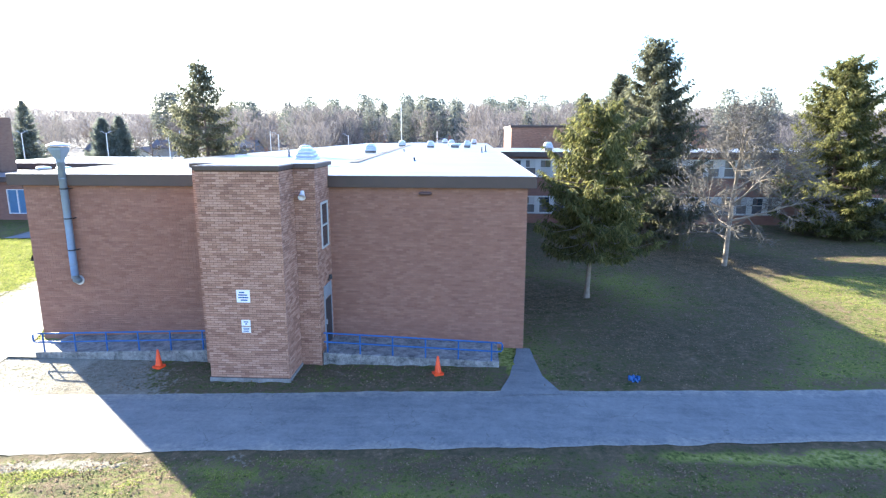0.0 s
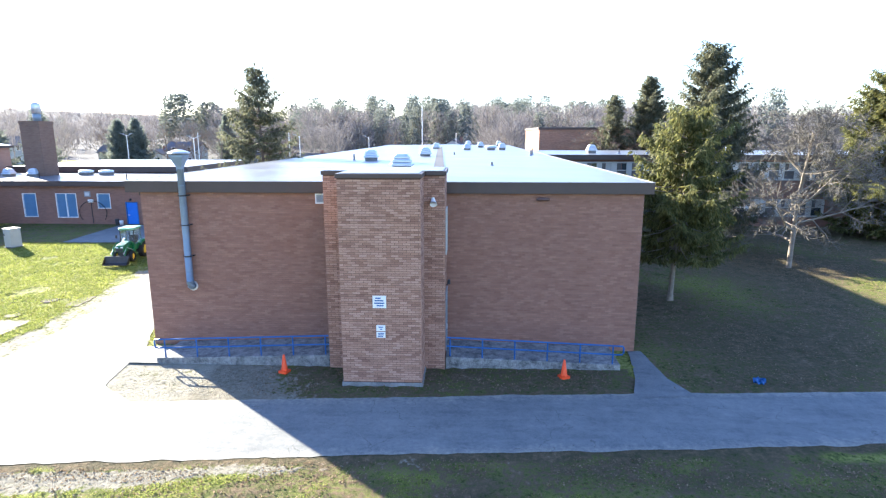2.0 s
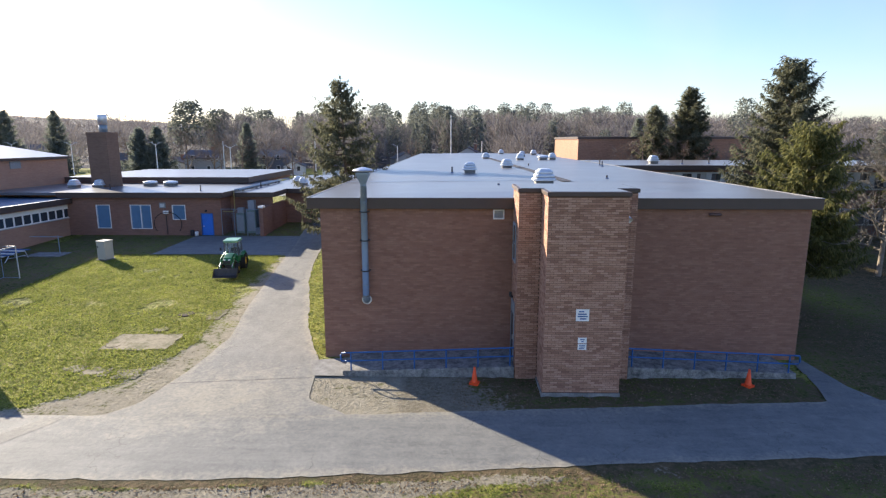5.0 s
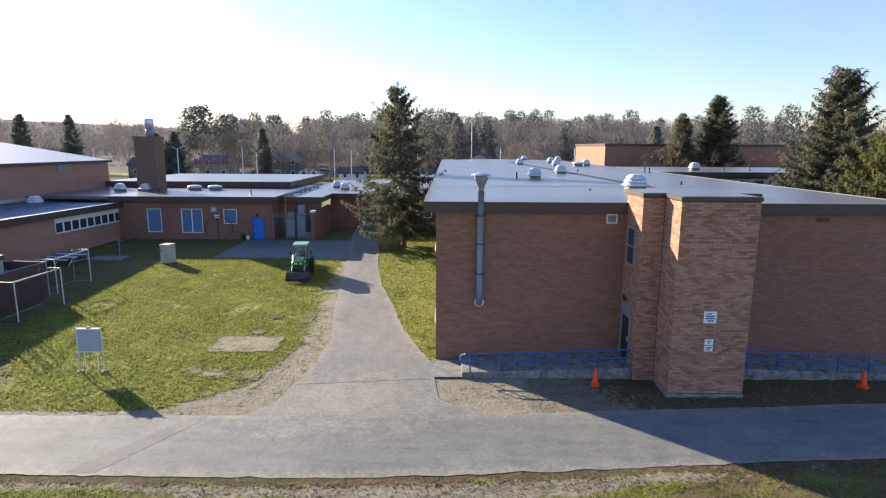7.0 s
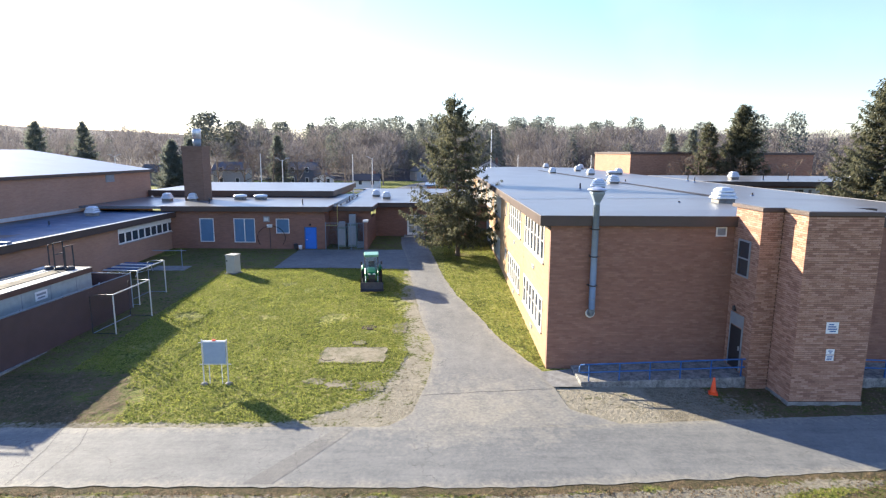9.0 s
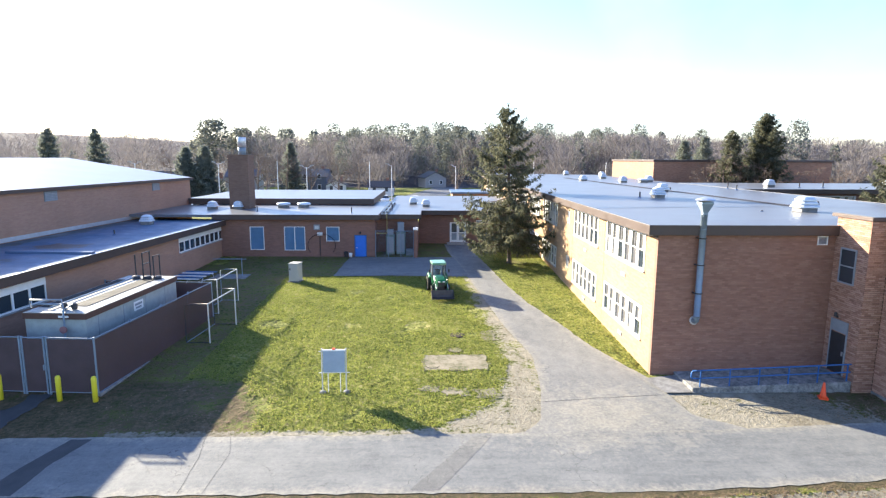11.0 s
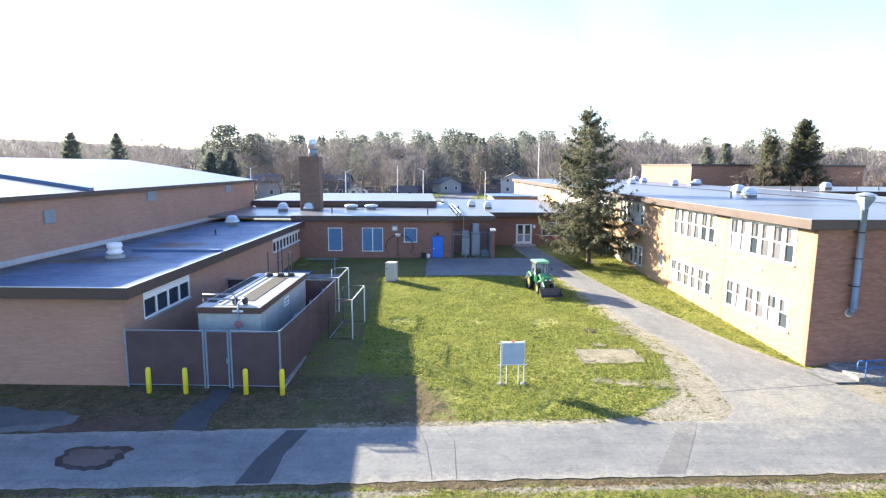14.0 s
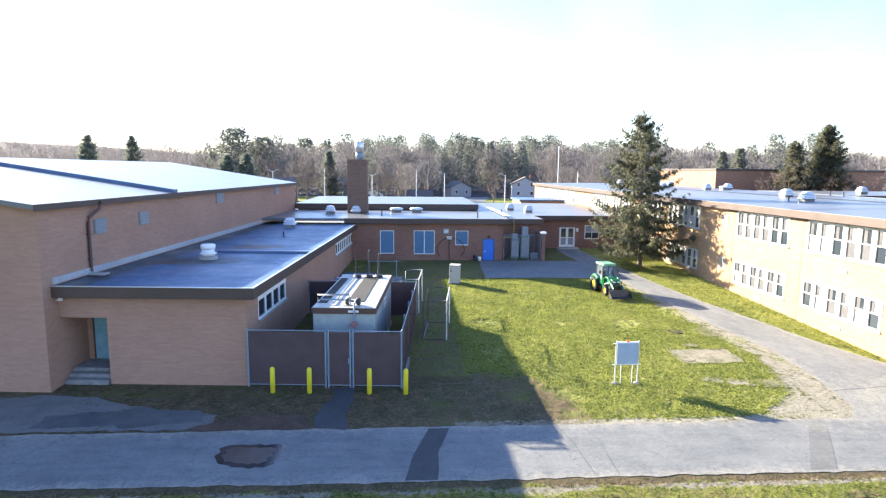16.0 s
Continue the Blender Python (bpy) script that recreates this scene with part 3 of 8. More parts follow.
def litter_shade(x, y):
    """How far the lawn darkens: dead leaves and dark soil, and shade put into the colour."""
    v = 0.0
    if 4 < x < 21.3 and -6 < y < -1.9:
        v = 0.72
    if x > 21.5 and y > -6:
        v = 0.72 + 0.42 * noise.noise((x * 0.12, y * 0.12, 2)) + 0.35 * math.exp(-(((x - 37) / 7) ** 2 + ((y - 15) / 4.5) ** 2)) + 0.2 * math.exp(-((x - 26) / 3) ** 2 - ((y - 8) / 3) ** 2)
        # Thinned where sun falls: the leaf cover here also carries painted shade.
        v *= 1 - 0.4 * step(x - 0.3 * y, 32, 36) * (y < 13.5)
        v = max(v, 0.62 * (1 - step(y - lerp_rows(ROAD_FAR, x), 0.4, 2.6)))
    if -14 < x < -5 and -6 < y < 20:
        v = max(v, 0.18 * step(x - lerp_rows(WORN_EDGE, y), -0.8, 0.2))
    # Left wing's shade put into the lawn's colour, ending at its shadow edge.
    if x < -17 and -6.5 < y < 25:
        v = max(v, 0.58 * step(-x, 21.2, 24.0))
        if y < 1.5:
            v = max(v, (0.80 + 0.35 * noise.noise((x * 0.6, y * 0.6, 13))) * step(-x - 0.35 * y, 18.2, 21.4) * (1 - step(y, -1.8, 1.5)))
    # Fenced side of the lawn, darkened for shade in the same way.
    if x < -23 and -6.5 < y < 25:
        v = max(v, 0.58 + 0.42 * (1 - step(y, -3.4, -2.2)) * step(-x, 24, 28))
    # Foot of the court wall: its shade put into the grass colour.
    if -30 < x < -8 and y > 17:
        v = max(v, 0.55 * step(y, 18, 21))
    v = max(v, 0.55 * math.exp(-((x + 3) / 2.2) ** 2 - ((y - 26) / 3) ** 2))
    # Dark leafy band along the road edge, the ledge's shade put in too.
    d = lerp_rows(ROAD_NEAR, x) - y
    if -1 < d < 0.6:
        v = max(v, 0.95 * (1 - step(d + 0.35 * noise.noise((x * 0.9, 0, 9)), 0.25, 0.7)))
    # Verge litter, browner at the right where building shade is put in.
    if y < -8.5:
        v = max(v, 0.40 + 0.35 * noise.noise((x * 0.5, y * 0.9, 7)) + 0.22 * step(x, 4, 14))
    return v


def on_path(x, y):
    """Whether a spot lies on paved ground."""
    if lerp_rows(ROAD_NEAR, x) - 0.3 < y < lerp_rows(ROAD_FAR, x) + 0.35:
        return True
    lft = [(-6, -9.5), (-3.8, -7.6), (-0.9, -6.6), (2.6, -6.3), (7, -7.2), (13, -7.6), (18, -7.6), (24, -8.3), (35, -9.5)]
    rgt = [(-6, 2.0), (-4.2, 0.2), (-0.6, -0.2), (4.1, -1.9), (7.3, -2.6), (13.2, -4.1), (18, -4.9), (24, -5.6), (35, -6.8)]
    if -6 < y < 35.5 and lerp_rows(lft, y) < x < lerp_rows(rgt, y):
        return True
    return -19.3 < x < -7 and 20.5 < y < 28.5


def make_ground():
    def lines(*runs):
        out = []
        for a, b, d in runs:
            k = round((b - a) / d)
            out += [a + (b - a) * i / k for i in range(k)]
        return out

    xs = [-2500, -1200, -600, -300, -160, -110, -80, -65] + lines((-52, -25, 0.4), (-25, 0, 0.135), (0, 54.4, 0.34)) + [54.4, 58, 64, 75, 90, 120, 170, 300, 600, 1200, 2500]
    ys = [-900, -300, -120, -60, -40, -30, -24, -20, -17] + lines((-15, -13.5, 0.4), (-13.5, -9.4, 0.16), (-9.4, -5.9, 0.4), (-5.9, 20, 0.15), (20, 31.4, 0.4)) + [31.4, 32.5, 35, 40, 48, 60, 80, 110, 150, 220, 400, 800, 1600, 3000]
    worn = {}

    def height(x, y):
        z = gz(x, y) + 0.008 * noise.noise((x * 0.15, y * 0.15, 0)) * (-26 < y < 46)
        if -52 < x < 54 and -13.5 < y < 21 and (x > -24.5 or y < -9.8):
            k = 1 - step(worn[x, y], 0.15, 0.55)
            if -11.9 < x < -6.9 and (-2.9 < y < -0.9 or 2.7 < y < 7.0):
                k *= 0.15
            if k > 0 and not on_path(x, y):
                z += k * (0.040 * noise.noise((x * 1.7, y * 1.7, 3)) + 0.068 * noise.noise((x * 3.2, y * 3.2, 8)) - 0.012)
        return z

    for y in ys:
        for x in xs:
            worn[x, y] = bare(x, y) if abs(x) < 90 and -24 < y < 60 else 0.0
    vs = [(x, y, height(x, y)) for y in ys for x in xs]
    w = len(xs)
    fs = [(j * w + i, j * w + i + 1, (j + 1) * w + i + 1, (j + 1) * w + i) for j in range(len(ys) - 1) for i in range(w - 1)]
    sh = Shape().add(vs, fs)
    g = solid("ground", sh, GRASS, "mown winter lawn, green with bare sandy, leaf-strewn and shade-coloured patches", "lawn", "", "structure", True)
    at = g.data.attributes.new("bare", "FLOAT", "POINT")
    at.data.foreach_set("value", np.array([worn[v[0], v[1]] for v in vs], dtype=np.float32))
    at = g.data.attributes.new("litter_shade", "FLOAT", "POINT")
    at.data.foreach_set("value", np.array([litter_shade(v[0], v[1]) if abs(v[0]) < 90 and -24 < v[1] < 60 else 0.0 for v in vs], dtype=np.float32))
    return g


make_ground()
drape("road", ASPHALT, ROAD_NEAR, ROAD_FAR, 0.016, 0.35, 14, 0.11, "worn grey asphalt service road", "road", 0.75)
drape("driveway", ASPHALT_DRIVE, [(-7.3, -5.75), (-6.4, -4.7), (-6.15, -3.3), (-5.7, -1.0), (-5.45, 2.6), (-6.3, 7), (-7.0, 13), (-7.5, 18), (-8.2, 24), (-9.0, 30), (-9.4, 35.2)],
      [(2.0, -5.5), (0.2, -4.2), (-0.2, -0.6), (-1.9, 4.1), (-2.6, 7.3), (-4.1, 13.2), (-4.9, 18), (-5.6, 24), (-6.4, 30), (-6.8, 35.2)], 0.0185, 0.3, 14, 0.09, "grey asphalt drive from the road to the back door", "driveway", 0.9)
drape("driveway_bay", ASPHALT, [(-19.2, 20.6), (-14, 20.8), (-7.6, 20.2)], [(-18.8, 28.3), (-14, 28.3), (-8.7, 28.3)], 0.026, 0.6, 6, 0.06, "asphalt parking bay in front of the blue door", "driveway")
drape("front_walk", CONCRETE_STAINED, [(-0.6, -0.6), (-0.1, -2.2)], [(1.3, -0.2), (1.3, -2.2)], 0.07, 0.4, 4, 0.0, "pale concrete walk at the ramp's foot", "pavement")
drape("side_walk", ASPHALT, [(21.7, -0.1), (21.3, -2.7), (20.7, -4.62)], [(22.3, -0.1), (22.5, -2.9), (23.1, -4.45)], 0.03, 0.5, 4, 0.05, "narrow asphalt walk beside the wall", "pavement")
drape("gate_walk", ASPHALT_DARK, [(-29.3, -1.9), (-29.2, -3.2), (-29.6, -4.4), (-29.5, -5.9)], [(-28.4, -1.9), (-28.2, -3.4), (-28.35, -4.6), (-28.1, -5.9)], 0.022, 0.2, 5, 0.26, "dark tarred strip leading to the fence gate", "pavement")

far_patch = [("dark_patch", ASPHALT_DARK, [(-25.9, -9.5), (-25.6, -7.7), (-25.0, -5.95)], [(-24.8, -9.5), (-24.7, -7.7), (-24.2, -5.95)], "dark tarred repair strip across the road"),
             ("dark_patch", ASPHALT_DARK, [(-11.75, -9.4), (-10.5, -7.6), (-9.35, -5.95)], [(-10.75, -9.4), (-9.6, -7.6), (-8.55, -5.85)], "worn darker repair strip across the road")]
for nm, mt, l_, r_, lb in far_patch:
    drape(nm, mt if "tarred" in lb else ASPHALT_WORN, l_, r_, 0.021, 0.3, 4, 0.04, lb, "road patch")


def puddle(x, y, rx, ry, material, label, lift=0.046):
    k = 36
    vs, f = [], []
    for i in range(k):
        a = 6.2832 * i / k
        w = 1 + 0.35 * noise.noise((math.cos(a) * 1.6 + x, math.sin(a) * 1.6 + y, 1.0)) + 0.15 * noise.noise((math.cos(a) * 5 + x, math.sin(a) * 5, 4.0))
        px_, py_ = x + rx * w * math.cos(a), y + ry * w * math.sin(a)
        vs.append((px_, py_, gz(px_, py_) + lift))
    solid("puddle_stain", Shape().add(vs, [tuple(range(k))]), material, label, "stain", "", "structure")


puddle(-31.5, -7.7, 1.25, 0.85, WET, "round wet dark stain on the asphalt", 0.022)
puddle(-31.55, -7.7, 0.95, 0.6, ROOF_STAIN, "brown silt left in the middle of a wet stain", 0.027)


drape("service_apron", ASPHALT_WORN, [(-50, -5.75), (-42, -5.7), (-33.6, -5.7)], [(-50, -2.8), (-42.0, -2.35), (-39.5, -2.6), (-37.5, -3.5), (-33.6, -4.5)], 0.010, 0.3, 8, 0.22, "worn damp gravelly asphalt before the recessed door", "pavement")
drape("damp_patch", ASPHALT_DAMP, [(-40.5, -5.3), (-37, -5.4), (-34.2, -5.0)], [(-40.5, -4.4), (-37, -3.7), (-34.2, -4.3)], 0.016, 0.25, 5, 0.25, "dark damp patch on the worn apron", "stain")
drape("leaf_hollow", WET_LEAF, [(-34.4, -5.85), (-32, -5.9), (-29.7, -5.85)], [(-34.0, -5.3), (-32.2, -4.5), (-29.9, -4.6)], 0.014, 0.2, 5, 0.16, "wet brown leaf-filled hollow beside the road", "stain")


def crack(points, w, label):
    l_ = [(x - w / 2 + random.uniform(-0.05, 0.05), y) for x, y in points]
    drape("road_crack", ASPHALT_DARK, l_, [(x + w, y) for x, y in l_], 0.0215, 0.12, 1, 0.03, label, "crack")


crack([(-19.9, -5.8), (-19.6, -7.2), (-19.4, -9.5)], 0.014, "thin dark crack across the road")
crack([(-18.9, -5.8), (-18.5, -7.0), (-18.6, -9.5)], 0.012, "thin dark crack across the road")
drape("drive_crack", ASPHALT_DARK, [(-6.0, -2.95), (-3.64, -2.64), (-1.6, -2.45), (-0.1, -2.3)], [(-6.0, -2.99), (-3.64, -2.67), (-1.6, -2.49), (-0.1, -2.33)], 0.0225, 0.12, 1, 0.04, "thin crack across the foot of the drive", "crack")

# ---- main building ----
BAYS = [(1.5, 7.95), (9.6, 15.9), (21.6, 27.75), (29.2, 35.3), (37, 43.2), (44.7, 50.9), (60, 66.2), (68, 74.2), (76, 82.2)]
UP, LOW = (4.98, 6.98), (1.36, 3.12)
WALL_TOP = 7.1
ROOF_Z = 7.56


def window_band(name, y0, y1, z0, z1, seed, at=(0, 0, 0), rz=0.0, count=6, label=""):
    """A band of white sash windows in a wall that faces -x; built along y."""
    rnd = random.Random(seed)
    w = thing(name, label or "band of white-framed sash windows with grey shades", "window", at, rz, "", "structure")
    fr = Shape()
    pitch = (y1 - y0) / count
    m = pitch * 0.175
    fr.box(-0.03, 0.10, y0, y1, z0, z0 + 0.10).box(-0.03, 0.10, y0, y1, z1 - 0.14, z1)
    for i in range(count + 1):
        yy = y0 + pitch * i
        a, b = max(y0, yy - m), min(y1, yy + m)
        fr.box(-0.028, 0.098, a, b, z0 + 0.10, z1 - 0.14)
    zm = z0 + (z1 - z0) * 0.52
    for i in range(count):
        a, b = y0 + pitch * i + m, y0 + pitch * (i + 1) - m
        fr.box(0.0, 0.08, a, b, zm - 0.035, zm + 0.035)
    part("window_frame", fr, FRAME_WHITE, w, "white-painted window frame")
    part("window_sill", Shape().box(-0.09, 0.10, y0 - 0.05, y1 + 0.05, z0 - 0.07, z0 - 0.004), CONCRETE, w)
    for i in range(count):
        a, b = y0 + pitch * i + m, y0 + pitch * (i + 1) - m
        for lo, hi, kind in ((z0 + 0.10, zm - 0.035, 0), (zm + 0.035, z1 - 0.14, 1)):
            if kind == 0:
                dark = i == 0 or rnd.random() < 0.12
                part("pane", Shape().box(0.05, 0.06, a, b, lo, hi), GLASS if dark else (BLIND_GREY if rnd.random() < 0.75 else BLIND_PALE), w)
            else:
                mid = a + (b - a) * (0.5 if i % 2 else 0.62)
                part("pane", Shape().box(0.05, 0.06, a, mid - 0.02, lo, hi), GLASS if i % 2 else BLIND_PALE, w)
                part("pane", Shape().box(0.05, 0.06, mid + 0.02, b, lo, hi), BLIND_GREY, w)
    return w


def banded_wall(name, y0, y1, zb, zt, bays, bands, label, material):
    """A wall facing -x at x = 0 to 0.3 with bays of window openings."""
    sh = Shape()
    edge = y0
    for a, b in bays:
        if a > edge:
            sh.box(0, 0.3, edge, a, zb, zt)
        zs = [zb] + [z for band in bands for z in band] + [zt]
        for k in range(0, len(zs), 2):
            if zs[k + 1] - zs[k] > 0.01:
                sh.box(0, 0.3, a, b, zs[k], zs[k + 1])
        edge = b
    if y1 > edge:
        sh.box(0, 0.3, edge, y1, zb, zt)
    return solid(name, sh, material, label, "wall", "", "structure")


MAIN_LEN = 88.0
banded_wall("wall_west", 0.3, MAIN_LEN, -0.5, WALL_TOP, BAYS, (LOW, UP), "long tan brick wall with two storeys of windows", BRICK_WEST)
n = 0
for k, (a, b) in enumerate(BAYS):
    for z0, z1 in (LOW, UP):
        if a > 36 and z0 < 4:
            continue
        n += 1
        window_band("window_%d" % n, a, b, z0, z1, 10 * k + int(z0))
wall_south = solid("wall_south", Shape().box(0, 22, 0, 0.3, -0.5, WALL_TOP), MORTAR, "windowless end wall of tan brick in long courses", "wall", "", "structure")
solid("wall_east", Shape().box(21.7, 22, 0.3, 33.2, -0.5, WALL_TOP), BRICK, "side wall of tan brick", "wall", "", "structure")
solid("wall_north", Shape().box(0, 22, MAIN_LEN, MAIN_LEN + 0.3, 0, WALL_TOP), BRICK, "back wall of tan brick", "wall", "", "structure")
fa = Shape()
fa.box(-0.55, 22.35, -0.22, -0.16, 7.08, ROOF_Z).box(-0.55, -0.49, -0.16, MAIN_LEN, 7.08, ROOF_Z).box(22.29, 22.35, -0.16, 33.0, 7.08, ROOF_Z)
fa.box(-0.49, 22.29, -0.16, 0.0, 7.08, 7.12).box(-0.49, 0.0, 0.0, MAIN_LEN, 7.08, 7.12).box(22.0, 22.29, 0.0, 33.0, 7.08, 7.12)
solid("roof_fascia", fa, FASCIA, "dark brown metal fascia round the flat roof", "fascia", "", "structure", bevel=0.01)


solid("pier_strips", Shape().box(-0.07, -0.004, 0.02, 1.45, 6.93, 7.075).box(-0.07, -0.004, 8.0, 9.55, 6.93, 7.075).box(-0.07, -0.004, 15.95, 17.2, 6.93, 7.075).box(-0.07, -0.004, 27.8, 29.15, 6.93, 7.075), FASCIA, "brown strips at the top of the piers between the windows", "trim", "", "structure")


def flat_roof(name, x0, x1, y0, y1, z, material, crown=0.12, label="", step=2.0):
    nx, ny = max(2, int((x1 - x0) / step)), max(2, int((y1 - y0) / step))
    vs, fs = [], []
    for j in range(ny + 1):
        for i in range(nx + 1):
            x, y = x0 + (x1 - x0) * i / nx, y0 + (y1 - y0) * j / ny
            u = 1 - abs(2 * i / nx - 1)
            inner = 0 < i < nx and 0 < j < ny
            vs.append((x, y, z + crown * u * inner + (0.02 * noise.noise((x * 0.3, y * 0.3, z)) if inner else 0)))
    w = nx + 1
    fs = [(j * w + i, j * w + i + 1, (j + 1) * w + i + 1, (j + 1) * w + i) for j in range(ny) for i in range(nx)]
    o = len(vs)
    vs += [(x0, y0, z - 0.25), (x1, y0, z - 0.25), (x1, y1, z - 0.25), (x0, y1, z - 0.25)]
    fs += [(o + 3, o + 2, o + 1, o), (o, o + 1, nx, 0), (o + 1, o + 2, ny * w + nx, nx), (o + 2, o + 3, ny * w, ny * w + nx), (o + 3, o, 0, ny * w)]
    return solid(name, Shape().add(vs, fs), material, label, "roof", "", "structure")


flat_roof("roof", -0.48, 22.28, -0.15, MAIN_LEN, ROOF_Z, ROOF_WHITE, 0.15, "pale membrane flat roof with stains")
ed = Shape().box(-0.56, 22.36, -0.23, -0.15, ROOF_Z + 0.004, ROOF_Z + 0.024).box(-0.56, -0.48, -0.15, MAIN_LEN, ROOF_Z + 0.004, ROOF_Z + 0.024).box(22.28, 22.36, -0.15, 33, ROOF_Z + 0.004, ROOF_Z + 0.024)
solid("roof_edge_trim", ed, EDGE_METAL, "dull metal drip edge of the roof", "trim", "", "structure")

# stair tower at the end wall
tw = Shape()
tw.box(9.66, 12.73, -3.84, -2.2, -0.3, 8.0)
tower_front = solid("tower_front", tw, RAKED_JOINT, "projecting brick stair tower with two signs", "wall", "", "structure")
tower_back = solid("tower_back", Shape().box(8.73, 13.56, -2.18, -0.004, -0.3, 8.0), RAKED_JOINT, "wider rear part of the brick stair tower", "wall", "", "structure")
cap = Shape().box(9.6, 12.79, -3.9, -2.25, 8.0, 8.16).box(8.67, 13.62, -2.25, 0.35, 8.0, 8.162)
solid("tower_cap", cap, FASCIA, "dark metal coping on the stair tower", "coping", "", "structure", bevel=0.01)
solid("tower_roof", Shape().box(9.72, 12.67, -3.78, -2.2, 8.165, 8.18).box(8.79, 13.5, -2.2, 0.3, 8.166, 8.181), ROOF_WHITE, "pale membrane roof of the stair tower", "roof", "", "structure")
solid("tower_foot", Shape().box(9.6, 12.79, -3.88, -2.2, -0.4, 0.03), CONCRETE_STAINED, "stained concrete foot of the stair tower", "plinth", "", "structure", bevel=0.02)

# ---- right wing and far hall ----
solid("wing_wall", Shape().box(22, 95, 33.5, 33.8, -0.5, 1.5).box(22, 95, 33.5, 33.8, 3.25, 5.15).box(22, 95, 33.5, 33.8, 6.9, 7.15)
      .box(22, 23.2, 33.5, 33.8, 1.5, 3.25).box(22, 23.2, 33.5, 33.8, 5.15, 6.9).box(35, 38, 33.5, 33.8, 1.5, 6.9).box(50, 53, 33.5, 33.8, 1.5, 6.9).box(65, 68, 33.5, 33.8, 1.5, 6.9).box(80, 95, 33.5, 33.8, 1.5, 6.9),
      BRICK_RED, "two-storey red brick wing with ribbons of windows", "wall", "", "structure")
for x0, x1 in ((23.2, 35), (38, 50), (53, 65), (68, 80)):
    for z0, z1 in ((1.5, 3.25), (5.15, 6.9)):
        n += 1
        window_band("window_%d" % n, -(x1 - x0) / 2, (x1 - x0) / 2, z0, z1, n, ((x0 + x1) / 2, 33.5, 0), 90, 8, "ribbon of white-framed windows in the brick wing")
solid("wing_fascia", Shape().box(22.36, 95.3, 33.0, 33.06, 7.12, 7.6).box(22.36, 95.3, 33.06, 33.5, 7.12, 7.16), FASCIA, "dark metal fascia of the wing", "fascia", "", "structure")
flat_roof("wing_roof", 22.3, 95.3, 33.06, 49, 7.61, ROOF_WHITE, 0.1, "pale flat roof of the wing", 4.0)
solid("wing_back", Shape().box(22, 95, 48.5, 48.8, 0, 7.3), BRICK_RED, "back wall of the wing", "wall", "", "structure")
hall = thing("far_hall", "tall brick hall with a flat roof behind the wings", "building", (25.5, 65.8, 0))
part("wall", Shape().box(0, 29.5, 0, 21, 0, 10.3), BRICK, hall)
part("fascia", Shape().box(-0.15, 29.65, -0.15, 21.15, 10.3, 10.62), FASCIA, hall)
part("roof", Shape().box(-0.1, 29.6, -0.1, 21.1, 10.62, 10.66), ROOF_WHITE, hall)

# ---- left wing: gym and low annex, turned a little ----
LEFT_AT, LEFT_TURN = (-33.2, -1.5, 0), -3.5
LM = pose(*LEFT_AT, 0, 0, LEFT_TURN)


def left(ob):
    ob.matrix_world = LM @ ob.matrix_world
    return ob


def lw_solid(*a, **k):
    return left(solid(*a, **k))


GYM_X = -8.45
# right-hand annex wall, facing the court: windows near and clerestory far
aw = Shape()
aw.box(-0.3, 0, 0.3, 1.75, -0.4, 4.15).box(-0.3, 0, 1.75, 6.6, -0.4, 2.6).box(-0.3, 0, 1.75, 6.6, 3.95, 4.15).box(-0.3, 0, 6.6, 21.9, -0.4, 4.15)
aw.box(-0.3, 0, 21.9, 31.6, -0.4, 2.75).box(-0.3, 0, 21.9, 31.6, 4.0, 4.15)
lw_solid("annex_wall_east", aw, BRICK_PINK, "low pinkish brick wall of the annex with high windows", "wall", "", "structure")
lw_solid("annex_wall_south", Shape().box(-6.35, 0, 0, 0.3, -0.4, 4.15).box(GYM_X, -6.35, 0, 0.3, 3.1, 4.15), BRICK_PINK, "low pinkish brick end wall with a recessed doorway", "wall", "", "structure")
lw_solid("recess_walls", Shape().box(-6.35, -6.1, 0.3, 1.9, -0.2, 4.1).box(GYM_X, -6.35, 1.9, 2.1, -0.2, 4.1).box(GYM_X, -6.35, 0.3, 1.9, 3.1, 3.2), BRICK_PINK, "brick sides of the recessed doorway", "wall", "", "structure")
lw_solid("annex_fascia", Shape().box(GYM_X + 0.02, 0.55, -0.5, -0.44, 4.12, 4.62).box(0.49, 0.55, -0.44, 31.4, 4.12, 4.62).box(GYM_X + 0.02, 0.49, -0.44, 0, 4.12, 4.16).box(0, 0.49, 0, 31.4, 4.12, 4.16),
         FASCIA, "brown metal fascia of the low annex roof", "fascia", "", "structure", bevel=0.01)
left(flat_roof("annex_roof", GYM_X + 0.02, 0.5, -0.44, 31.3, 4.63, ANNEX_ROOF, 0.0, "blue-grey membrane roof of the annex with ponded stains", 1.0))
lw_solid("annex_edge_trim", Shape().box(GYM_X + 0.02, 0.57, -0.52, -0.42, 4.634, 4.665).box(0.46, 0.57, -0.42, 31.3, 4.634, 4.665), ALU, "pale metal edge of the annex roof", "trim", "", "structure")
RIDGE_X, EAVE_Z, RIDGE_Z = GYM_X - 14.65, 8.30, 10.50
GYM_L = 42.2
gw = Shape().box(GYM_X - 0.3, GYM_X, -0.69, GYM_L - 0.6, -0.4, 8.2)
lw_solid("gym_wall_east", gw, BRICK_PINK, "tall pinkish brick wall of the gym", "wall", "", "structure")
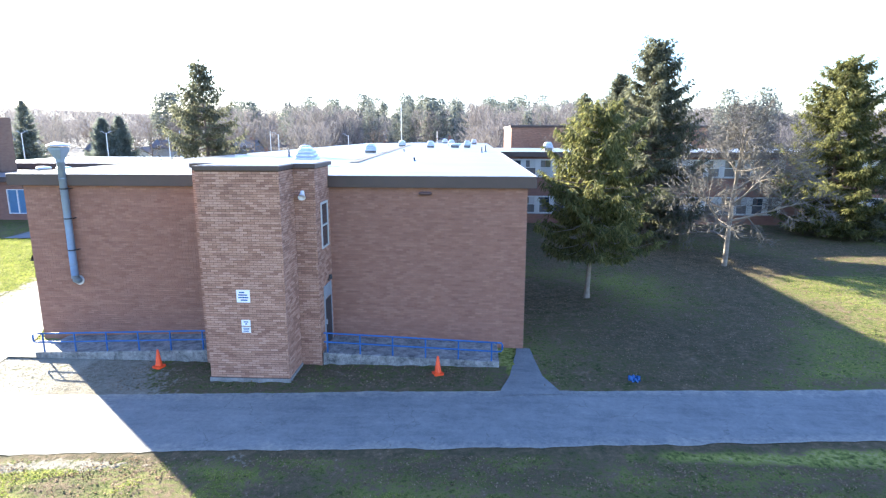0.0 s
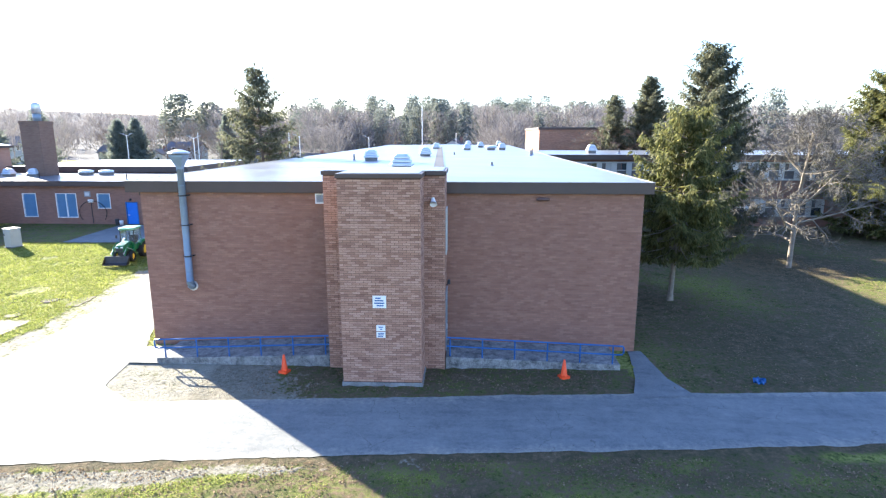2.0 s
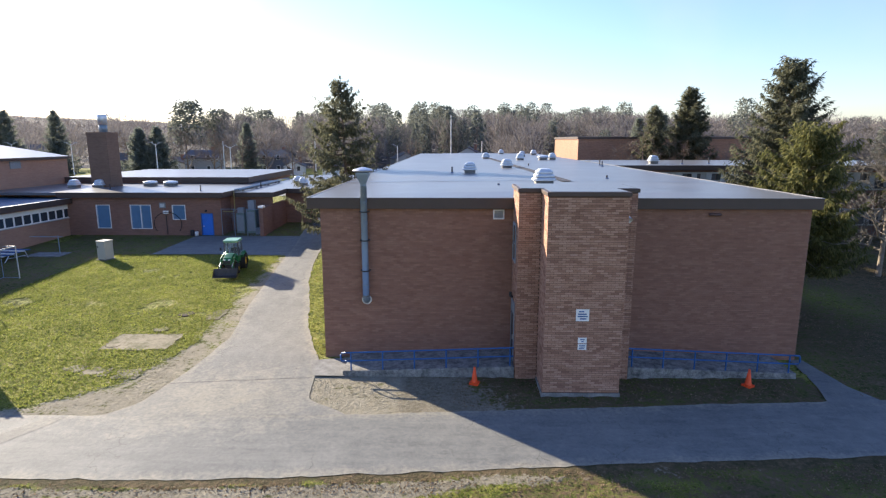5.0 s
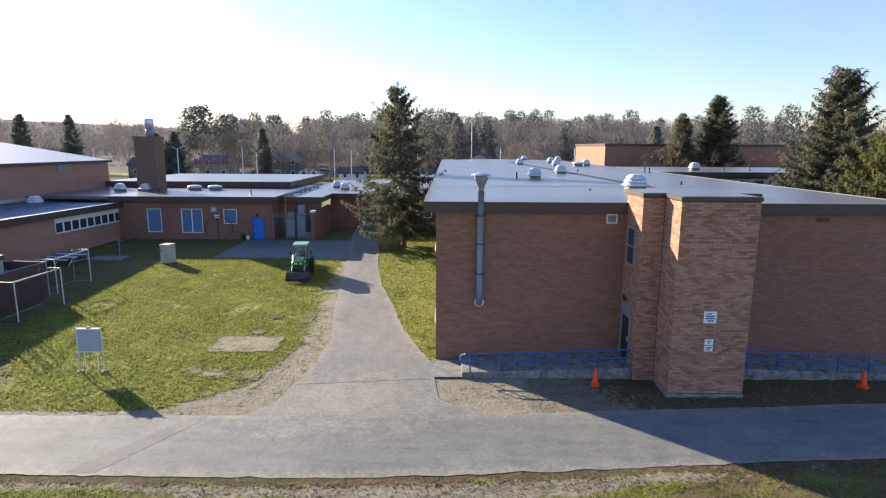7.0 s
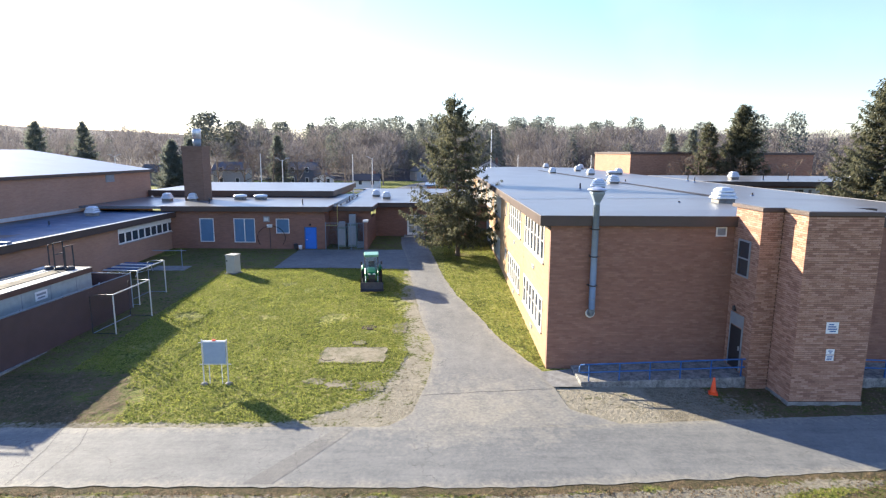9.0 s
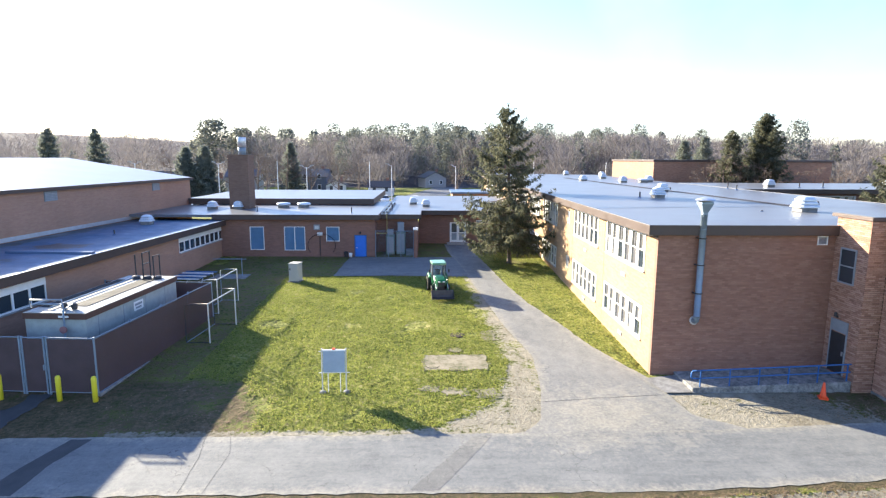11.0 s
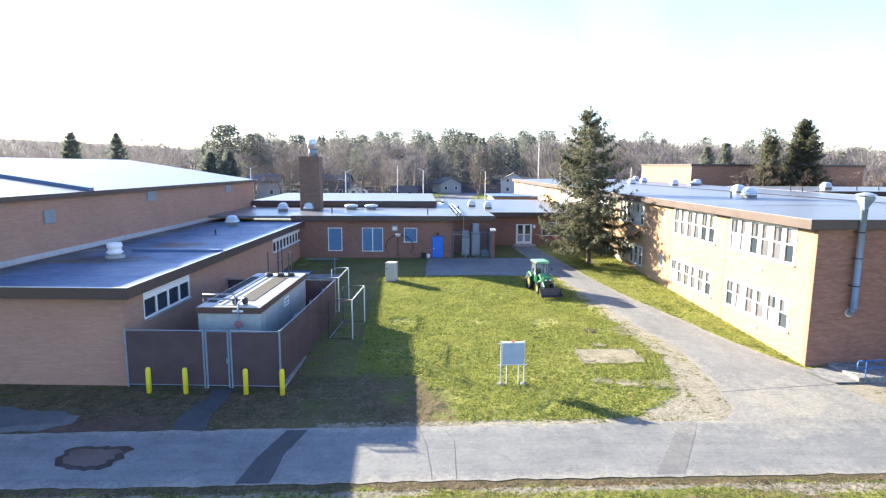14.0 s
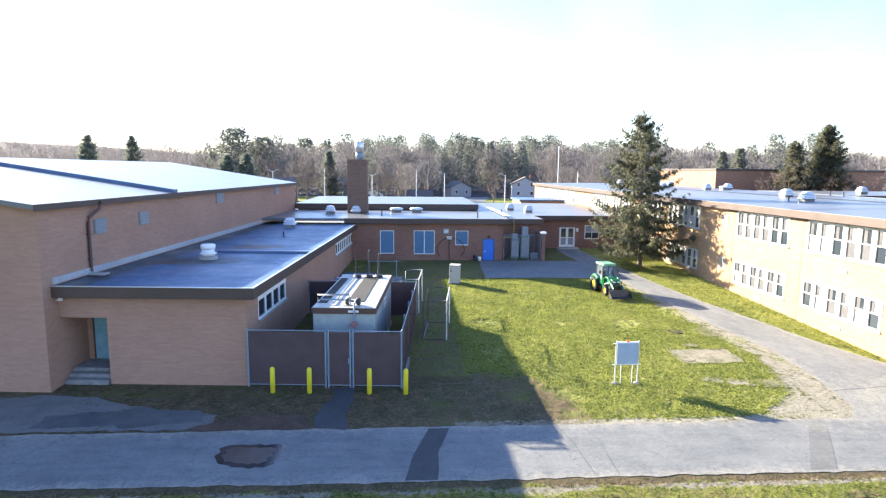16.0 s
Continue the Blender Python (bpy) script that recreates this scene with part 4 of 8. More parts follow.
lw_solid("gym_wall_south", Shape().prism([(GYM_X, -0.4), (GYM_X, 8.2), (RIDGE_X, 10.3), (GYM_X - 29, 8.2), (GYM_X - 29, -0.4)], 0, 0.3), BRICK_PINK, "gable end wall of the gym in pinkish brick", "wall", "", "structure").matrix_world = LM @ pose(0, -0.7, 0, 90, 0, 0)
lw_solid("gym_wall_north", Shape().prism([(GYM_X, -0.4), (GYM_X, 8.2), (RIDGE_X, 10.3), (GYM_X - 29, 8.2), (GYM_X - 29, -0.4)], 0, 0.3), BRICK_PINK, "far gable wall of the gym", "wall", "", "structure").matrix_world = LM @ pose(0, GYM_L - 0.3, 0, 90, 0, 0)
gr = Shape()
for sx in (1, -1):
    e = RIDGE_X + sx * 14.9
    gr.add([(RIDGE_X, -1.4, RIDGE_Z), (e, -1.4, EAVE_Z), (e, GYM_L, EAVE_Z), (RIDGE_X, GYM_L, RIDGE_Z), (RIDGE_X, -1.4, RIDGE_Z - 0.22), (e, -1.4, EAVE_Z - 0.22), (e, GYM_L, EAVE_Z - 0.22), (RIDGE_X, GYM_L, RIDGE_Z - 0.22)],
           [(0, 1, 2, 3), (7, 6, 5, 4), (0, 4, 5, 1), (1, 5, 6, 2), (2, 6, 7, 3)])
lw_solid("gym_roof", gr, ROOF_WHITE, "low-pitched pale membrane roof of the gym", "roof", "", "structure")
lw_solid("gym_fascia", Shape().box(RIDGE_X + 14.88, RIDGE_X + 14.95, -1.45, GYM_L + 0.05, EAVE_Z - 0.26, EAVE_Z + 0.02), FASCIA, "thin dark eaves trim of the gym roof", "fascia", "", "structure")
lw_solid("gym_flashing", Shape().box(GYM_X + 0.004, GYM_X + 0.09, -0.4, GYM_L - 0.6, 4.7, 5.0), ALU, "pale flashing where the annex roof meets the gym", "trim", "", "structure")
js = Shape()
for k in range(8):
    a = GYM_X + 0.2 - 1.5 * k
    zz = lambda x: EAVE_Z + (RIDGE_Z - EAVE_Z) * (RIDGE_X + 14.9 - x) / 14.9
    js.add([(a, 11.3, zz(a)), (a - 1.5, 11.3, zz(a - 1.5)), (a - 1.5, 11.75, zz(a - 1.5)), (a, 11.75, zz(a)), (a, 11.3, zz(a) + 0.22), (a - 1.5, 11.3, zz(a - 1.5) + 0.22), (a - 1.5, 11.75, zz(a - 1.5) + 0.22), (a, 11.75, zz(a) + 0.22)],
           [(0, 1, 5, 4), (2, 3, 7, 6), (4, 5, 6, 7), (3, 0, 4, 7)])
lw_solid("gym_roof_curb", js, ROOF_GREY, "dark raised expansion joint across the gym roof", "curb", "", "structure")

# ---- back block between the wings ----
bw = Shape()
WIN_A, WIN_B, WIN_C, DOOR_B = (-28.57, -27.2, 1.7, 4.0), (-25.25, -23.2, 1.65, 4.0), (-21.15, -19.85, 2.55, 4.0), (-18.4, -17.2, 0.9, 3.2)
xs = [-32.0]
for x0, x1, z0, z1 in (WIN_A, WIN_B, WIN_C, DOOR_B):
    bw.box(xs[-1], x0, 28.7, 29.0, 0.2, 4.8)
    bw.box(x0, x1, 28.7, 29.0, 0.2, z0).box(x0, x1, 28.7, 29.0, z1, 4.8)
    xs.append(x1)
bw.box(xs[-1], -16.4, 28.7, 29.0, 0.2, 4.8)
solid("court_wall", bw, BRICK_RED, "single-storey red brick wall with blue louvered windows", "wall", "", "structure")
solid("court_wall_return", Shape().box(-16.7, -16.4, 29.0, 31.2, 0.2, 4.8).box(-16.7, -12.2, 31.2, 31.5, 0.2, 4.7), BRICK_RED, "brick recess behind the fenced plant yard", "wall", "", "structure")
solid("yard_wall", Shape().box(-12.55, -12.2, 28.2, 35.9, 0.2, 3.75), BRICK_RED, "brick screen wall beside the plant yard", "wall", "", "structure")
solid("yard_wall_cap", Shape().box(-12.62, -12.13, 28.1, 28.8, 3.75, 3.95), WHITE, "white cap on the end of the brick screen wall", "coping", "", "structure", bevel=0.02)
dw = Shape().box(-12.2, -8.75, 35.9, 36.2, 0.4, 4.55).box(-8.75, -6.95, 35.9, 36.2, 3.66, 4.55).box(-6.95, -5.85, 35.9, 36.2, 0.4, 4.55).box(-5.85, -4.15, 35.9, 36.2, 0.4, 2.35).box(-5.85, -4.15, 35.9, 36.2, 3.9, 4.55).box(-4.15, -2.85, 35.9, 36.2, 0.4, 4.55).box(-2.85, -1.15, 35.9, 36.2, 0.4, 2.35).box(-2.85, -1.15, 35.9, 36.2, 3.9, 4.55).box(-1.15, 0.0, 35.9, 36.2, 0.4, 4.55).box(-8.75, -6.95, 35.9, 36.2, 0.4, 1.45)
solid("door_wall", dw, BRICK_RED, "red brick wall with white double doors", "wall", "", "structure")
flat_roof("court_roof", -40.0, -16.0, 28.25, 46, 5.2, ROOF_WHITE, 0.03, "pale flat roof over the court block", 2.0)
solid("court_fascia", Shape().box(-32.0, -15.95, 28.18, 28.25, 4.72, 5.22).box(-16.02, -15.95, 28.25, 31.0, 4.72, 5.22).box(-32, -16, 28.25, 28.7, 4.72, 4.76), FASCIA, "dark metal fascia over the court wall", "fascia", "", "structure")
flat_roof("link_roof", -16.0, -0.02, 35.4, 60, 5.0, ROOF_WHITE, 0.03, "pale flat roof of the link corridor", 2.0)
flat_roof("yard_roof", -16.0, -11.9, 30.7, 35.4, 5.01, ROOF_WHITE, 0.0, "pale flat roof strip over the plant yard", 2.0)
solid("link_fascia", Shape().box(-11.95, -0.02, 35.33, 35.4, 4.52, 5.02).box(-15.95, -11.88, 30.63, 30.7, 4.55, 5.03).box(-11.95, -11.88, 30.7, 35.33, 4.55, 5.03), FASCIA, "dark metal fascia of the link roof", "fascia", "", "structure")
solid("upper_block", Shape().box(-38.6, -17.9, 40.2, 58, 4.9, 5.3), BRICK_RED, "higher roof block behind the court", "wall", "", "structure")
flat_roof("upper_roof", -38.9, -17.6, 39.9, 58.3, 5.95, ROOF_WHITE, 0.02, "pale roof of the higher block", 3.0)
solid("upper_fascia", Shape().box(-38.95, -17.55, 39.83, 39.9, 5.3, 5.95).box(-17.6, -17.53, 39.9, 58.3, 5.3, 5.95), FASCIA, "dark fascia of the higher block", "fascia", "", "structure")
solid("chimney", Shape().box(-32.3, -30.2, 34.3, 36.4, 4.5, 10.55).box(-32.34, -30.16, 34.26, 36.44, 10.55, 10.95), BRICK_SOOT, "square weathered brown brick chimney stack", "chimney", bevel=0.02)


# ---- end wall: signs, lamps, duct, vents, doors ----
def wall_sign(x0, x1, z0, z1, y, bars, label):
    s = thing("wall_sign", label, "sign", ((x0 + x1) / 2, y, (z0 + z1) / 2))
    w, h = (x1 - x0) / 2, (z1 - z0) / 2
    part("plate", Shape().box(-w, w, -0.012, 0.0, -h, h), WHITE, s, "white sign plate", bevel=0.004)
    t = Shape()
    for i, (a, b) in enumerate(bars):
        zc = h - (i + 1) * 2 * h / (len(bars) + 1)
        t.box(a * w, b * w, -0.016, -0.0125, zc - 0.25 * 2 * h / (len(bars) + 1), zc + 0.25 * 2 * h / (len(bars) + 1))
    part("lettering", t, BLUE_RAIL, s, "rows of blue lettering")
    return s


wall_sign(10.88, 11.40, 3.07, 3.56, -3.852, [(-0.6, 0.2), (-0.7, 0.6), (-0.75, 0.75), (-0.4, 0.6)], "white sign with rows of blue lettering on the brick tower")
wall_sign(11.0, 11.35, 2.15, 2.39, -3.852, [(-0.5, 0.5), (-0.2, 0.3)], "small white sign mounted above another on the tower")
wall_sign(11.0, 11.35, 1.88, 2.12, -3.852, [(-0.7, 0.7), (-0.6, 0.6), (-0.7, 0.5)], "small white sign with blue rows low on the tower")

duct = thing("exhaust_duct", "tall galvanised exhaust duct with flared hood on the brick wall", "duct", (2.03, -0.26, 0))
part("pipe", Shape().tube([(0, 0, 3.1), (0, 0, 8.1)], 0.15, 20), GALV, duct, "", True)
part("elbow", Shape().tube([(0, 0, 3.11), (0, 0.01, 2.99), (0, 0.05, 2.89), (0, 0.12, 2.84), (0, 0.25, 2.83)], 0.158, 20), GALV, duct, "", True)
part("wall_collar", Shape().tube([(0, 0.225, 2.83), (0, 0.256, 2.83)], 0.23, 24), ALU, duct)
part("hood", Shape().lathe([(0.16, 8.0), (0.17, 8.2), (0.40, 8.62), (0.40, 8.70), (0.33, 8.72)], 4, (0, 0), False), GALV, duct, "flared square hood")
part("cap", Shape().lathe([(0.43, 8.76), (0.46, 8.79), (0.40, 8.84), (0.10, 8.93)], 12), ALU, duct, "flat weather cap")
for a in (0.785, 2.356, 3.927, 5.498):
    part("cap_stay", Shape().tube([(0.3 * math.cos(a), 0.3 * math.sin(a), 8.7), (0.3 * math.cos(a), 0.3 * math.sin(a), 8.8)], 0.015, 6), GALV, duct)
for z in (3.6, 4.55, 5.5, 6.45, 7.4):
    part("seam_ring", Shape().tube([(0, 0, z - 0.02), (0, 0, z + 0.02)], 0.16, 20), GALV, duct, "raised pipe seam")
for z in (4.25, 5.65, 6.95):
    part("strap", Shape().tube([(0, 0, z - 0.03), (0, 0, z + 0.03)], 0.157, 20).box(-0.22, -0.15, 0.0, 0.256, z - 0.02, z + 0.02).box(0.15, 0.22, 0.0, 0.256, z - 0.02, z + 0.02), DARK_STEEL, duct, "steel strap")

wv = thing("wall_vent", "small square white louvered vent high in the brick wall", "vent", (8.07, 0, 6.82))
part("frame", Shape().box(-0.25, 0.25, -0.05, -0.002, 0.17, 0.22).box(-0.25, 0.25, -0.05, -0.002, -0.22, -0.17).box(-0.25, -0.2, -0.05, -0.002, -0.17, 0.17).box(0.2, 0.25, -0.05, -0.002, -0.17, 0.17), WHITE, wv)
for i in range(7):
    z = -0.15 + i * 0.05
    part("slat", Shape().add([(-0.2, -0.045, z - 0.015), (0.2, -0.045, z - 0.015), (0.2, -0.004, z + 0.025), (-0.2, -0.004, z + 0.025), (-0.2, -0.045, z - 0.008), (0.2, -0.045, z - 0.008), (0.2, -0.004, z + 0.032), (-0.2, -0.004, z + 0.032)],
         [(0, 1, 2, 3), (7, 6, 5, 4), (0, 4, 5, 1), (2, 6, 7, 3)]), ALU, wv)

lamp = thing("wall_lamp", "long dark oval lamp housing under the eaves", "lamp", (17.7, 0, 6.84))
part("housing", Shape().tube([(-0.28, -0.1, 0), (-0.2, -0.1, 0), (0.2, -0.1, 0), (0.28, -0.1, 0)], [0.04, 0.075, 0.075, 0.04], 14), RUST_BROWN, lamp, "", True)
part("bracket", Shape().box(-0.06, 0.06, -0.1, -0.002, -0.03, 0.03), DARK_STEEL, lamp)

fl = thing("floodlight", "white floodlight on the tower's corner", "lamp", (13.1, -2.192, 7.05))
part("bracket", Shape().box(-0.05, 0.05, -0.12, -0.002, -0.06, 0.06), WHITE, fl)
part("head", Shape().tube([(0, -0.10, 0.05), (0.02, -0.22, -0.06), (0.04, -0.34, -0.16)], [0.07, 0.10, 0.15], 14), WHITE, fl, "white lamp head", True)


def tower_opening(x, side, y0, y1, z0, z1, name, label, door=False):
    """A window or door on a side face of the stair tower; side is -1 or 1."""
    d = thing(name, label, "door" if door else "window", (x, 0, 0), 0, "", "structure")
    a, b = (side * 0.004, side * 0.05) if side > 0 else (side * 0.05, side * 0.004)
    f = Shape().box(a, b, y0 - 0.07, y0, z0, z1).box(a, b, y1, y1 + 0.07, z0, z1).box(a, b, y0 - 0.07, y1 + 0.07, z1, z1 + 0.08)
    if not door:
        f.box(a, b, y0 - 0.07, y1 + 0.07, z0 - 0.07, z0)
        zm = (z0 + z1) / 2
        f.box(a, b, y0, y1, zm - 0.03, zm + 0.03)
        part("window_frame", f, FRAME_WHITE if side > 0 else SHADE, d, "dull pale window frame")
        part("pane", Shape().box(min(side * 0.006, side * 0.02), max(side * 0.006, side * 0.02), y0, y1, z0, zm - 0.03), GLASS, d)
        part("pane", Shape().box(min(side * 0.006, side * 0.02), max(side * 0.006, side * 0.02), y0, y1, zm + 0.03, z1), GLASS, d)
    else:
        part("door_frame", f, SHADE, d, "dull grey door frame")
        part("leaf", Shape().box(min(side * 0.006, side * 0.03), max(side * 0.006, side * 0.03), y0, y1, z0, z1 - 0.55), DARK_STEEL, d, "dark door leaf")
        part("transom", Shape().box(min(side * 0.006, side * 0.025), max(side * 0.006, side * 0.025), y0, y1, z1 - 0.5, z1), SHADE, d, "grey transom panel")
        part("door_handle", Shape().box(min(side * 0.03, side * 0.08), max(side * 0.03, side * 0.08), y0 + 0.08, y0 + 0.14, z0 + 0.95, z0 + 1.15), ALU, d)
    return d


tower_opening(8.72, -1, -1.45, -0.55, 4.95, 6.5, "window_tower_left", "dark two-pane window in the tower's side")
tower_opening(13.57, 1, -1.45, -0.55, 4.75, 6.5, "window_tower_right", "dark two-pane window in the tower's side")
tower_opening(8.72, -1, -1.45, -0.45, 0.47, 3.0, "door_tower_left", "dark door with transom at the top of the ramp", True)
tower_opening(13.57, 1, -1.45, -0.45, 0.47, 3.0, "door_tower_right", "dark door with transom at the top of the ramp", True)
for x, sd in ((8.70, -1), (13.59, 1)):
    lt = thing("door_lamp", "small dark lamp above the tower door", "lamp", (x, -0.75, 3.3))
    part("housing", Shape().tube([(0, 0, -0.12), (sd * 0.1, 0, -0.05), (sd * 0.1, 0, 0.12)], [0.05, 0.08, 0.06], 10), DARK_STEEL, lt)


# ---- ramps and rails ----
def ramp_block(name, xa, xb, za, zb, label):
    sh = Shape()
    g = -0.35
    sh.add([(xa, -2.12, g), (xb, -2.12, g), (xb, -0.004, g), (xa, -0.004, g), (xa, -2.12, za), (xb, -2.12, zb), (xb, -0.004, zb), (xa, -0.004, za)],
           [(3, 2, 1, 0), (4, 5, 6, 7), (0, 1, 5, 4), (1, 2, 6, 5), (2, 3, 7, 6), (3, 0, 4, 7)])
    return solid(name, sh, RAMP, label, "ramp", "", "structure", bevel=0.025)


ramp_block("ramp_left", 1.2, 8.7, 0.17, 0.43, "stained concrete ramp rising to the tower door")
ramp_block("ramp_right", 20.85, 13.6, 0.20, 0.43, "stained concrete ramp rising to the tower door")


def rail(xa, xb, za, zb, label):
    """Two-rail pipe railing along a ramp's edge, from its foot xa to its head xb."""
    r = thing("ramp_rail", label, "railing", (xa, -2.03, 0), 0, "ramp railings")
    n_ = 6
    L = xb - xa
    s_ = 1 if L > 0 else -1
    zt = lambda f: za + (zb - za) * f
    for h, nm in ((0.80, "top_rail"), (0.42, "mid_rail")):
        part(nm, Shape().tube([(L * k / 10, 0, zt(k / 10) + h) for k in range(11)], 0.037, 8), BLUE_RAIL, r, "", True)
    part("end_loop", Shape().tube([(0, 0, za + 0.80), (-s_ * 0.18, 0, za + 0.79), (-s_ * 0.22, 0, za + 0.72), (-s_ * 0.22, 0, za + 0.50), (-s_ * 0.18, 0, za + 0.43), (0, 0, za + 0.42)], 0.037, 8), BLUE_RAIL, r, "", True)
    for k in range(n_):
        f = 0.03 + 0.95 * k / (n_ - 1)
        part("post", Shape().tube([(L * f, 0, zt(f) - 0.02), (L * f, 0, zt(f) + 0.80)], 0.034, 8), BLUE_RAIL, r)
    return r


rail(1.35, 8.66, 0.18, 0.46, "blue-painted pipe railing along the concrete ramp")
rail(20.75, 13.64, 0.19, 0.46, "blue-painted pipe railing along the concrete ramp")


def cone(x, y):
    c = thing("traffic_cone", "orange plastic traffic cone on the ground by the ramp", "traffic cone", (x, y, gz(x, y) + 0.05), random.uniform(0, 90), "traffic cones")
    part("base", Shape().prism([(-0.19, -0.16), (-0.16, -0.19), (0.16, -0.19), (0.19, -0.16), (0.19, 0.16), (0.16, 0.19), (-0.16, 0.19), (-0.19, 0.16)], -0.06, 0.03), ORANGE, c)
    part("body", Shape().lathe([(0.145, 0.03), (0.13, 0.08), (0.045, 0.68), (0.035, 0.71), (0.022, 0.715)], 18), ORANGE, c, "", True)
    return c


cone(6.95, -2.75)
cone(18.4, -2.9)

tarp = Shape()
for k in range(14):
    a = k * 2.4
    r = 0.05 + 0.16 * random.random()
    tarp.tube([(r * math.cos(a), r * math.sin(a), 0.0), (r * 1.3 * math.cos(a + 0.4), r * 1.3 * math.sin(a + 0.4), 0.12 + 0.1 * random.random()), (r * 1.5 * math.cos(a + 0.9), r * 1.5 * math.sin(a + 0.9), 0.01)], [0.07, 0.09, 0.04], 6)
bag = solid("crumpled_tarp", tarp, BLUE_RAIL, "crumpled bright blue plastic tarp lying on the grass", "tarp")
bag.matrix_world = pose(26.02, -3.1, gz(26, -3.1) + 0.02) @ Matrix.Scale(0.72, 4)

# joints and louvers of the long wall
solid("wall_joints", Shape().box(-0.006, -0.002, 8.27, 8.31, -0.2, 7.08).box(-0.006, -0.002, 16.28, 16.32, 0.0, 7.08).box(-0.006, -0.002, 28.4, 28.44, 0.5, 7.08), DARK_STEEL, "dark control joints in the long wall", "joint", "", "structure")
for y, z in ((4.6, 4.2), (4.65, 0.75), (12.6, 4.3), (12.5, 0.85), (24.6, 4.3), (32.2, 4.3)):
    lv = thing("wall_louver", "small horizontal grey louver set below a window", "vent", (0, y, z), 0, "wall louvers")
    part("frame", Shape().box(-0.02, -0.002, -0.36, 0.36, -0.12, 0.12), SHADE, lv)
    for i in range(4):
        part("slat", Shape().box(-0.05, -0.02, -0.34, 0.34, -0.1 + i * 0.055, -0.07 + i * 0.055), SHADE, lv)
for y, z in ((17.6, 6.1), (17.6, 2.6)):
    lv = thing("wall_grille", "tall narrow pale grille in the long wall", "vent", (0, y, z))
    for s_ in (-0.25, 0.25):
        part("grille", Shape().box(-0.025, -0.002, s_ - 0.15, s_ + 0.15, -0.5, 0.5), SHADE, lv)


# ---- roof fittings ----
def roof_vent(name, at, r, h, material, label, tiers=3):
    v = thing(name, label, "roof vent", at, 0, "roof vents")
    part("curb", Shape().box(-r * 0.75, r * 0.75, -r * 0.75, r * 0.75, -0.12, h * 0.28), CONCRETE_STAINED, v, "grey roof curb", bevel=0.02)
    prof = []
    z = h * 0.28
    for k in range(tiers):
        rr = r * (1.0 - 0.13 * k)
        hh = h * 0.62 / tiers
        prof += [(rr * 0.82, z), (rr, z + hh * 0.12), (rr, z + hh * 0.55), (rr * 0.84, z + hh * 0.95)]
        z += hh
    prof += [(r * 0.55, z), (r * 0.5, h * 0.96), (r * 0.2, h)]
    part("hood", Shape().lathe(prof, 24, (0, 0), True), material, v, "stacked louvered metal hood")
    return v


RV = "pale metal louvered vent hood on the flat roof"
HOOD = plain("pale_vent_metal", (0.62, 0.66, 0.70), 0.38, 0.35, 0.12)
roof_vent("roof_vent", (10.95, 5.84, ROOF_Z + 0.12), 0.62, 0.92, HOOD, "large pale stacked vent hood behind the stair tower")
small = roof_vent("roof_vent", (7.25, 18.3, ROOF_Z + 0.08), 0.55, 0.85, HOOD, RV)
for x, y in ((10.75, 26.0), (10.3, 52), (14.6, 80), (14.4, 47.7), (18.9, 50.5), (19.8, 75), (16.4, 63)):
    copy_thing(small, pose(x, y, ROOF_Z + 0.08))
for x, y in ((27.5, 37.0), (42.0, 38.0), (55.5, 38.5), (66, 38)):
    copy_thing(small, pose(x, y, 7.66))
for x, y, z in ((-34.1, 34.2, 5.22), (-31.4, 34.3, 5.22), (-13.0, 44.0, 5.02), (-11.4, 40.5, 5.02)):
    copy_thing(small, pose(x, y, z))
flat = thing("roof_fan", "low wide grey mushroom fan on the roof", "roof vent", (-27.1, 36.3, 5.22), 0, "roof fans")
part("curb", Shape().box(-0.5, 0.5, -0.5, 0.5, -0.1, 0.25), CONCRETE_STAINED, flat)
part("hood", Shape().lathe([(0.55, 0.25), (0.72, 0.3), (0.74, 0.42), (0.66, 0.5), (0.3, 0.56)], 24), HOOD, flat, "", True)
copy_thing(flat, pose(-24.9, 36.4, 5.22))
copy_thing(flat, pose(17.4, 48.6, ROOF_Z + 0.08))
v = thing("annex_vent", "white drum-shaped vent with a wide cap on the annex roof", "roof vent", (-37.5, 6.5, 4.66))
part("curb", Shape().lathe([(0.52, -0.1), (0.52, 0.12), (0.40, 0.18)], 24), CONCRETE, v)
part("drum", Shape().lathe([(0.34, 0.16), (0.36, 0.2), (0.36, 0.58)], 24), WHITE, v, "white metal drum", True)
part("skirt", Shape().lathe([(0.37, 0.30), (0.46, 0.27), (0.46, 0.31), (0.37, 0.38)], 24), WHITE, v, "flared white skirt", True)
part("cap", Shape().lathe([(0.40, 0.58), (0.41, 0.62), (0.41, 0.80), (0.36, 0.84), (0.1, 0.86)], 24), WHITE, v, "flat white cap", True)
copy_thing(small, pose(-36.5, 24.8, 4.68))


def stub(x, y, z, h, r=0.06):
    s = thing("vent_pipe", "short dark plumbing vent pipe on the roof", "pipe", (x, y, z), 0, "vent pipes")
    part("pipe", Shape().tube([(0, 0, -0.1), (0, 0, h)], r, 10), DARK_STEEL, s)
    part("flashing", Shape().lathe([(r * 3, -0.02), (r * 1.3, 0.1)], 10), ROOF_GREY, s)


